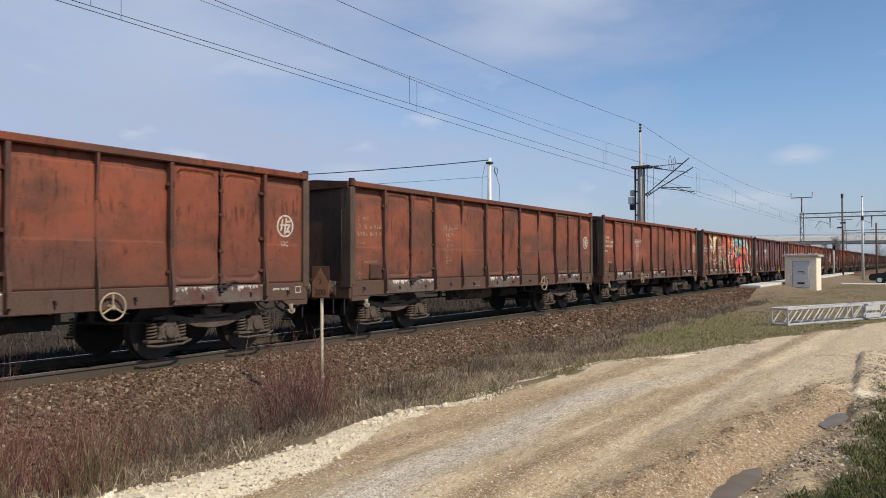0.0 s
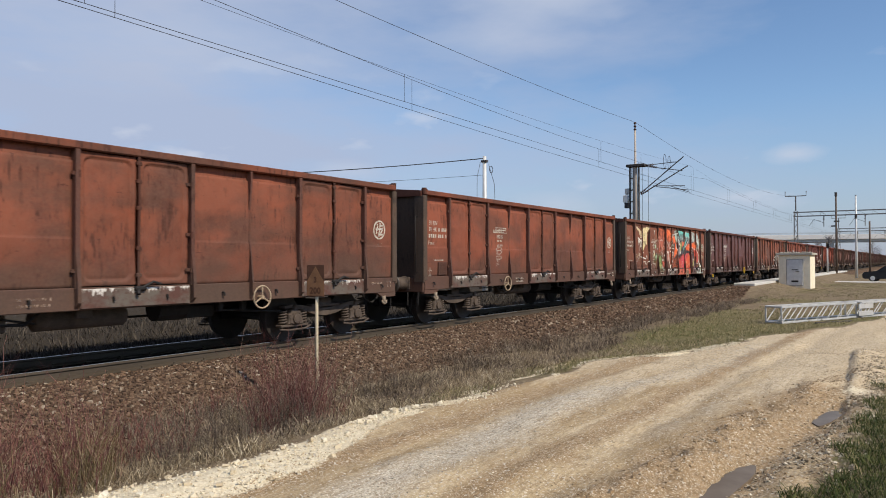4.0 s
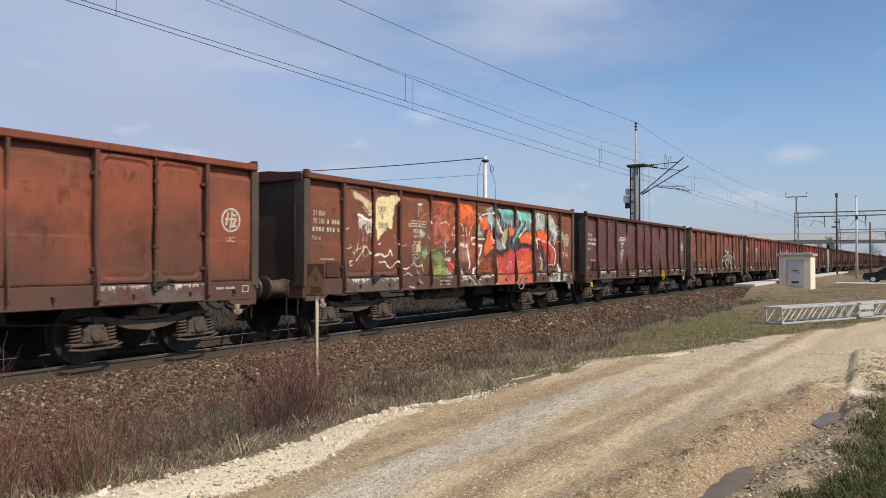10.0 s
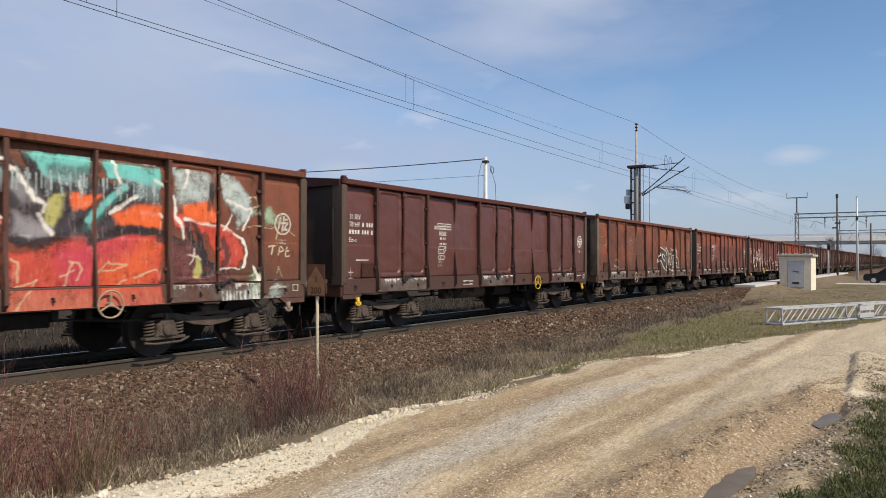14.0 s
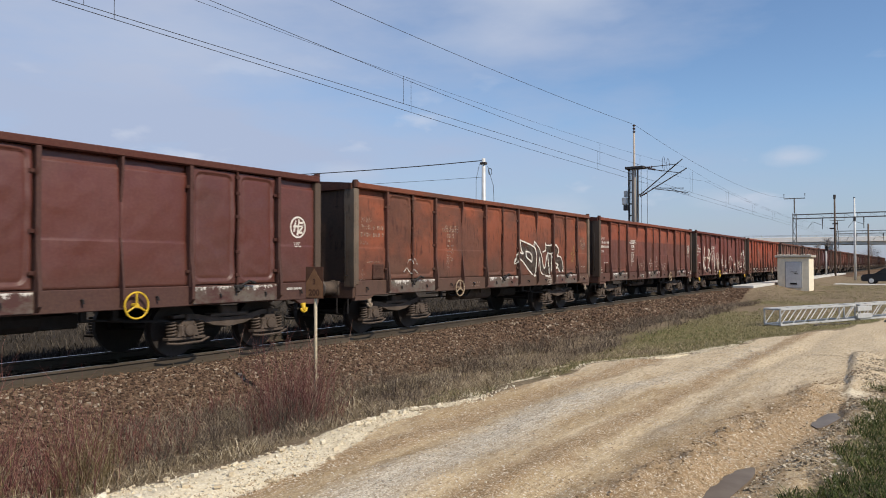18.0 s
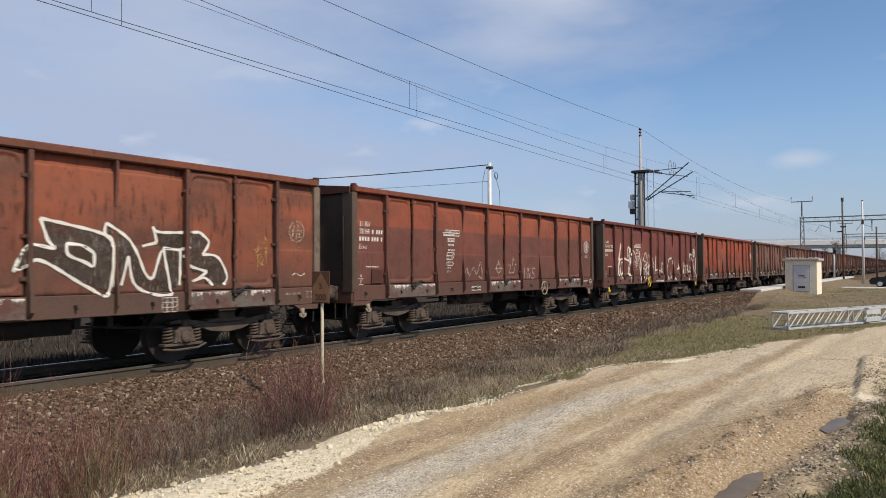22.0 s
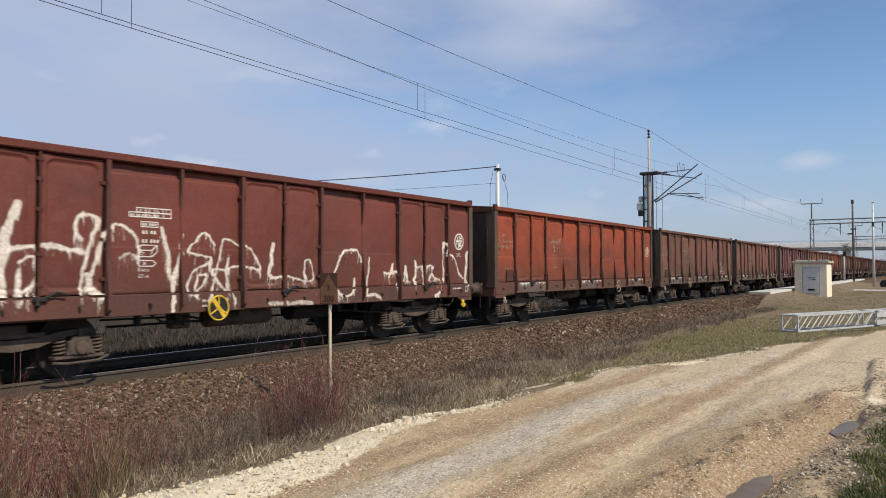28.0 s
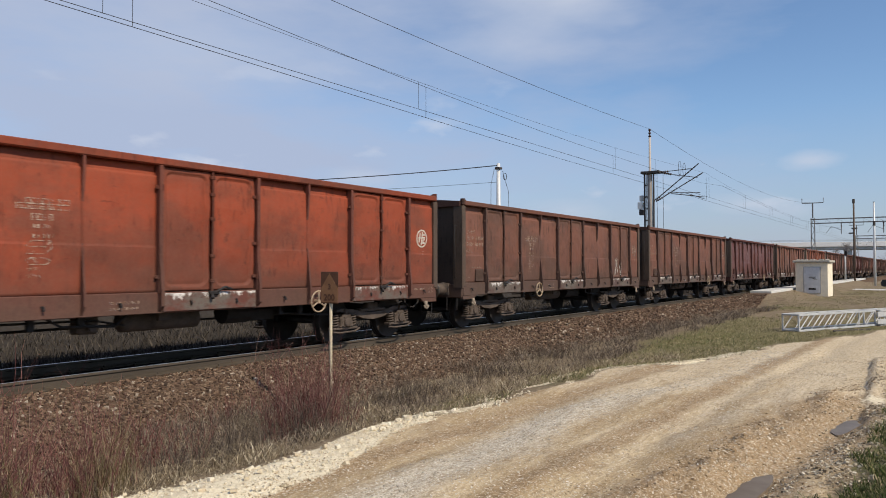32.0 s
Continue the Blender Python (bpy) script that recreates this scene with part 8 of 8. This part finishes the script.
# ---- puddles in the rut ----
def puddle(x, y, a, b, turn, z):
    q = bpy.data.materials.get("puddle_water")
    if not q:
        w = Mat("puddle_water", 0.16, 0, 0.12)
        w.color(w.mix(w.ramp(w.noise(2.0), [(0.3, 0.0), (0.7, 1.0)]), (0.13, 0.098, 0.07), (0.19, 0.15, 0.11)))
        w.b.inputs["IOR"].default_value = 1.15
        q = w.m
    pts = []
    for k in range(40):
        t = 2 * math.pi * k / 40
        r = 1 + 0.22 * noise.noise((math.cos(t) * 1.5 + x, math.sin(t) * 1.5, 0))
        pts.append((a * r * math.cos(t), b * r * math.sin(t)))
    ob = part("puddle", Geo().prism(pts, "z", -0.03, 0.0), q)
    ob.matrix_basis = pose(x, y, z, 0, 0, turn)
    tagged(ob, "shallow brown puddle in a wheel rut", "puddle", "puddles in the rut")


puddle(6.55, -9.80, 0.95, 0.15, -7, ground_z(6.5, rut_y(6.5)) + 0.02)
puddle(10.2, -10.27, 0.5, 0.12, -7, ground_z(10.2, rut_y(10.2)) + 0.018)


# ---- dry grass, weeds and bare shrubs ----
def blades(name, places, label, material, seed, category="grass"):
    """Grass and stalks in one mesh: x, y, z, height, lean, width."""
    rng = random.Random(seed)
    vs, fs = [], []
    for x, y, z, h, lean, w in places:
        a, b = rng.uniform(0, 6.283), rng.uniform(0, 6.283)
        dx, dy, wx, wy = math.cos(a) * lean * h, math.sin(a) * lean * h, math.cos(b) * w, math.sin(b) * w
        n = len(vs)
        vs += [(x - wx, y - wy, z - 0.02), (x + wx, y + wy, z - 0.02), (x + dx * 0.35 + wx * 0.8, y + dy * 0.35 + wy * 0.8, z + h * 0.6), (x + dx * 0.35 - wx * 0.8, y + dy * 0.35 - wy * 0.8, z + h * 0.6), (x + dx, y + dy, z + h * (1 - 0.35 * lean))]
        fs += [(n, n + 1, n + 2, n + 3), (n + 3, n + 2, n + 4)]
    me = bpy.data.meshes.new(name)
    me.from_pydata(vs, [], fs)
    me.update()
    return tagged(put(name, me, material), label, category, kind="stuff")


def leaf_paint(name, stops):
    q = Mat(name, 0.85, 0, 0.2)
    q.color(q.ramp(q.island(), stops))
    return q.m


M_STRAW = leaf_paint("dry_straw", [(0.0, (0.085, 0.062, 0.040)), (0.4, (0.20, 0.15, 0.092)), (0.75, (0.36, 0.29, 0.185)), (1.0, (0.60, 0.52, 0.37))])
M_WEED = leaf_paint("dead_weeds", [(0.0, (0.07, 0.052, 0.040)), (0.5, (0.15, 0.115, 0.083)), (1.0, (0.31, 0.25, 0.18))])
M_GRASS = leaf_paint("spring_grass", [(0.0, (0.085, 0.09, 0.034)), (0.45, (0.19, 0.172, 0.075)), (0.8, (0.35, 0.29, 0.155)), (1.0, (0.52, 0.43, 0.27))])
M_TWIG = leaf_paint("red_twigs", [(0.0, (0.075, 0.030, 0.028)), (0.5, (0.19, 0.075, 0.066)), (0.85, (0.30, 0.145, 0.115)), (1.0, (0.46, 0.34, 0.24))])
M_OLIVE = leaf_paint("olive_twigs", [(0.0, (0.09, 0.065, 0.030)), (0.5, (0.19, 0.145, 0.07)), (1.0, (0.40, 0.31, 0.18))])

spots = []
for _ in range(40000):
    x = 0.8 + 15 * rnd.random() ** 1.2
    y = rnd.uniform(lane_left(x) + 0.15, -3.15)
    d = noise.noise((x * 1.5, y * 1.5, 3)) - 0.16 * smoothstep(-4.3, -3.3, y)
    near = smoothstep(0.0, 0.6, y - lane_left(x))
    if rnd.random() > 0.22 + 1.9 * d:
        continue
    spots.append((x, y, ground_z(x, y), rnd.uniform(0.06, 0.30) * (0.5 + 0.5 * near) * (0.8 + 0.8 * d), rnd.uniform(0.6, 2.6), rnd.uniform(0.0018, 0.004)))
for _ in range(3200):
    x = 1.5 + 7 * rnd.random()
    y = rnd.uniform(lane_left(x) + 0.1, -4.4)
    spots.append((x, y, ground_z(x, y), rnd.uniform(0.02, 0.07), rnd.uniform(3, 7), rnd.uniform(0.0015, 0.003)))
blades("dry_grass", spots, "flattened straw-coloured dry grass", M_STRAW, 1)
spots = []
for _ in range(34000):
    x = 5.5 + 32 * rnd.random() ** 1.25
    y = rnd.uniform(max(-5.7 + 0.75 * smoothstep(7, 9.5, x), lane_left(x) + 0.3), -2.45)
    d = noise.noise((x * 0.7, y * 1.2, 6))
    if rnd.random() > 0.36 + 1.4 * d:
        continue
    spots.append((x, y, ground_z(x, y), rnd.uniform(0.06, 0.30), rnd.uniform(0.5, 2.6), rnd.uniform(0.0025, 0.005) * (1 + x / 30)))
blades("dead_weeds", spots, "grey-brown dead weeds at the foot of the ballast", M_WEED, 2, "weeds")
spots = []
for _ in range(17000):
    x = 8 + 20 * rnd.random()
    y = rnd.uniform(lane_left(x) + 0.05, -4.2 - 0.03 * x)
    if noise.noise((x * 0.5, y * 0.9, 8)) < -0.12 - 0.5 * smoothstep(13, 16, x) or rnd.random() > smoothstep(8, 12, x) + 0.4:
        continue
    spots.append((x, y, ground_z(x, y), rnd.uniform(0.03, 0.10), rnd.uniform(0.6, 2.4), rnd.uniform(0.003, 0.007)))
for _ in range(15000):
    x, y = 28 + 45 * rnd.random() ** 1.3, rnd.uniform(-13, -3.2)
    if noise.noise((x * 0.25, y * 0.5, 8)) > -0.25:
        spots.append((x, y, ground_z(x, y), rnd.uniform(0.03, 0.09), rnd.uniform(0.6, 2.4), rnd.uniform(0.007, 0.013)))
blades("spring_grass", spots, "short patchy green and straw grass", M_GRASS, 3)
M_BANK = leaf_paint("bank_grass", [(0.0, (0.022, 0.034, 0.009)), (0.5, (0.058, 0.078, 0.021)), (0.88, (0.14, 0.145, 0.045)), (1.0, (0.38, 0.31, 0.17))])
spots = []
for _ in range(60000):
    x, y = 3.5 + 14 * rnd.random() ** 1.4, -10.3 - 3.2 * rnd.random() ** 1.4
    edge = lane_right(x) - y
    if rnd.random() > smoothstep(3.5, 6, x) * (1 - smoothstep(15, 18, x)):
        continue
    if edge < 0.02 + 0.34 * noise.noise((x * 2, y * 2, 1)) or noise.noise((x * 1.3, y * 1.3, 2)) < -0.42:
        continue
    spots.append((x, y, ground_z(x, y), rnd.uniform(0.04, 0.13), rnd.uniform(0.6, 2.2), rnd.uniform(0.0025, 0.005)))
blades("bank_grass", spots, "dense dark green grass on the lane's bank", M_BANK, 5)
spots = []
for _ in range(26000):
    x, y = 1.5 + 45 * rnd.random() ** 1.2, rnd.uniform(2.7, 4.6)
    spots.append((x, y, ground_z(x, y), rnd.uniform(0.12, 0.32) * (1 + 0.3 * noise.noise((x, y, 0))), rnd.uniform(0.1, 0.7), rnd.uniform(0.006, 0.012)))
late = []
for _ in range(14000):
    x, y = rnd.uniform(2, 75), rnd.uniform(5.6, 12)
    late.append((x, y, ground_z(x, y), rnd.uniform(0.1, 0.35), rnd.uniform(0.3, 1.8), rnd.uniform(0.008, 0.014)))
blades("far_field_grass", late, "grey-brown dead grass beyond the track", leaf_paint("field_weeds", [(0.0, (0.022, 0.019, 0.015)), (0.6, (0.055, 0.045, 0.035)), (1.0, (0.12, 0.10, 0.077))]), 6)
blades("far_verge_grass", spots, "dark dead weeds beyond the track", leaf_paint("far_weeds", [(0.0, (0.028, 0.022, 0.017)), (0.6, (0.06, 0.046, 0.034)), (1.0, (0.11, 0.088, 0.064))]), 4)


def shrub(x, y, spread, height, stems, material, seed, label):
    """A bare shrub: many thin stems from one foot, each forking into twigs."""
    rng = random.Random(seed)
    vs, fs, tv, tf = [], [], [], []

    def stick(p, d, length, r, n=4, vs=vs, fs=fs):
        pts = [Vector(p)]
        d = Vector(d).normalized()
        for k in range(n):
            d = (d + Vector((rng.gauss(0, 0.10), rng.gauss(0, 0.10), rng.gauss(0.05, 0.05)))).normalized()
            pts.append(pts[-1] + d * length / n)
        base = len(vs)
        for k, q in enumerate(pts):
            rr = r * (1 - 0.8 * k / n)
            for t in range(3):
                vs.append((q.x + rr * math.cos(t * 2.094), q.y + rr * math.sin(t * 2.094), q.z))
        for k in range(n):
            for t in range(3):
                fs.append((base + 3 * k + t, base + 3 * k + (t + 1) % 3, base + 3 * k + 3 + (t + 1) % 3, base + 3 * k + 3 + t))
        return pts, d
    for _ in range(stems):
        px, py = rng.gauss(0, spread * 0.5), rng.gauss(0, spread * 0.33)
        gx, gy = x + px, y + py
        h = height * rng.uniform(0.3, 1.1) * math.exp(-0.35 * (px / spread) ** 2)
        pts, d = stick((gx, gy, ground_z(gx, gy) - 0.03), (px * 0.35 + rng.gauss(0, 0.2), py * 0.35 + rng.gauss(0, 0.2), 1), h, rng.uniform(0.003, 0.006))
        for k in (1, 2, 2, 3, 3, 4):
            if rng.random() < 0.75:
                stick(pts[k], (d.x + rng.gauss(0, 0.5), d.y + rng.gauss(0, 0.5), 0.9), h * rng.uniform(0.2, 0.45), 0.0028, 3, tv, tf)
    s = thing("bare_shrub", pose(0, 0, 0), label, "shrub", "bare shrubs by the track")
    for name, v, f in (("brushwood", vs, fs), ("brush_top", tv, tf)):
        me = bpy.data.meshes.new(name)
        me.from_pydata(v, [], f)
        me.update()
        put(name, me, material, s)["kind"] = "stuff"


shrub(6.9, -4.40, 0.60, 1.2, 200, M_TWIG, 1, "bare reddish shrub of thin twigs beside the sign")
shrub(7.5, -4.1, 0.5, 0.9, 80, M_TWIG, 2, "bare reddish shrub of thin twigs beside the sign")
shrub(6.6, -4.75, 0.5, 0.55, 110, M_WEED, 20, "grey tangle of dead stalks under the red shrub")
shrub(3.2, -4.3, 0.5, 1.1, 130, M_TWIG, 3, "bare reddish-brown shrub on the trackside bank")
shrub(4.25, -4.0, 0.40, 0.95, 90, M_TWIG, 14, "bare reddish-brown shrub on the trackside bank")
shrub(2.5, -4.3, 0.5, 0.9, 120, M_TWIG, 15, "bare reddish-brown shrub on the trackside bank")
shrub(4.7, -4.8, 0.55, 0.45, 110, M_WEED, 16, "low tangle of grey-brown dead stalks")
shrub(3.9, -4.75, 0.35, 0.65, 100, M_OLIVE, 4, "olive-brown tuft of stalks")
shrub(2.75, -4.9, 0.40, 0.7, 110, M_OLIVE, 5, "olive-brown bare shrub at the lane's edge")
shrub(3.5, -4.6, 0.7, 0.6, 130, M_TWIG, 17, "bare reddish-brown shrub on the trackside bank")
shrub(5.6, -4.7, 0.5, 0.55, 110, M_WEED, 18, "low tangle of grey-brown dead stalks")
shrub(5.3, -4.1, 0.4, 0.6, 40, M_TWIG, 6, "thin red twigs among the dead stalks")
shrub(4.9, -3.9, 0.45, 0.55, 80, M_TWIG, 21, "thin red twigs among the dead stalks")
shrub(7.0, -2.9, 0.4, 0.42, 40, M_TWIG, 7, "a few red twigs growing out of the ballast")
shrub(9.6, -4.0, 0.8, 0.5, 120, M_WEED, 8, "low grey tangle of dead stems")
shrub(12.5, -3.7, 1.2, 0.45, 130, M_WEED, 9, "low grey tangle of dead stems")
shrub(16.5, -3.6, 1.6, 0.5, 150, M_WEED, 10, "low grey tangle of dead stems")
shrub(23.0, -3.8, 2.2, 0.6, 160, M_WEED, 12, "low grey tangle of dead stems")


# ---- bare trees and hedges far off ----
def bare_tree(x, y, h, seed):
    rng = random.Random(seed)
    z0 = ground_z(x, y)
    t = thing("bare_tree", pose(x, y, z0), "leafless grey-brown tree far behind the railway", "tree", "trees by the bridge")
    bark = plain("bark", (0.26, 0.235, 0.22), 0.9, 0, 0.3, 4.0, 0.3) if not bpy.data.materials.get("bark") else bpy.data.materials["bark"]
    part("trunk", Geo().tube([(0, 0, -0.2), (0.05, 0, h * 0.25), (0, 0.1, h * 0.5), (0.1, 0, h * 0.9)], [h * 0.03, h * 0.022, h * 0.014, h * 0.004], 7), bark, t, "", True)
    limbs, twigs = Geo(), Geo()
    for k in range(26):
        z = h * rng.uniform(0.25, 0.85)
        a = rng.uniform(0, 6.28)
        out = (h - z) * rng.uniform(0.3, 0.6)
        q = Vector((math.cos(a) * out, math.sin(a) * out, z + out * rng.uniform(0.4, 1.0)))
        limbs.tube([(0, 0, z), q * 0.5 + Vector((0, 0, z * 0.5)), q], [h * 0.009, h * 0.006, h * 0.003], 4)
        for _ in range(9):
            s = Vector((0, 0, z)).lerp(q, rng.uniform(0.4, 1.0))
            twigs.tube([s, s + Vector((rng.gauss(0, 0.08), rng.gauss(0, 0.08), rng.uniform(0.02, 0.14))) * h], [h * 0.0028, h * 0.001], 3, False)
    part("limb", limbs, bark, t)
    part("crown", twigs, bark, t, "open crown of bare twigs")


for k, (x, y, h) in enumerate(((205, 8, 8.5), (212, 11, 7.5), (300, -6, 9), (320, 4, 10), (340, -14, 9))):
    bare_tree(x, y, h, k + 1)


def hedge(x, y0, y1, h, seed):
    rng = random.Random(seed)
    vs, fs = [], []
    for _ in range(2600):
        y = rng.uniform(y0, y1)
        q = Vector((x + rng.gauss(0, 4), y, rng.uniform(0, 1) * h * (0.6 + 0.5 * noise.noise((y * 0.03, seed, 0)))))
        s = rng.uniform(0.6, 1.6)
        n = len(vs)
        for _ in range(3):
            vs.append((q.x + rng.gauss(0, s), q.y + rng.gauss(0, s), q.z + rng.gauss(0, s * 0.6)))
        fs.append((n, n + 1, n + 2))
    me = bpy.data.meshes.new("far_woods")
    me.from_pydata(vs, [], fs)
    me.update()
    tagged(put("far_woods", me, M_WEED), "hazy line of leafless woods on the horizon", "woods", kind="stuff")


hedge(520, -260, 420, 8, 3)


# ---- what moves: the train and its wheels ----
def run_of(t):
    """How far the train has come along the track since the sixth second."""
    x = (t - 16) / 16
    total = 0.0
    for c in (0.3217, 0.2434, -0.4762, -0.1886, -4.9668, -53.8649, -31.6948):
        total = total * x + c
    return total


def motions():
    beats = [k * 0.5 for k in range(65)]
    steps = [32.0 * k / 236 for k in range(237)]
    for n, (w, x0, sets) in enumerate(WAGONS):
        walk(w, [(t, pose(x0 + run_of(t), 0, 0)) for t in beats])
        if n < 10:
            for s, a in zip(sets, AXLES):
                walk(s, [(t, pose(a, 0, 0.46, 0, math.degrees(run_of(t) / 0.46), 0)) for t in steps])


motions()
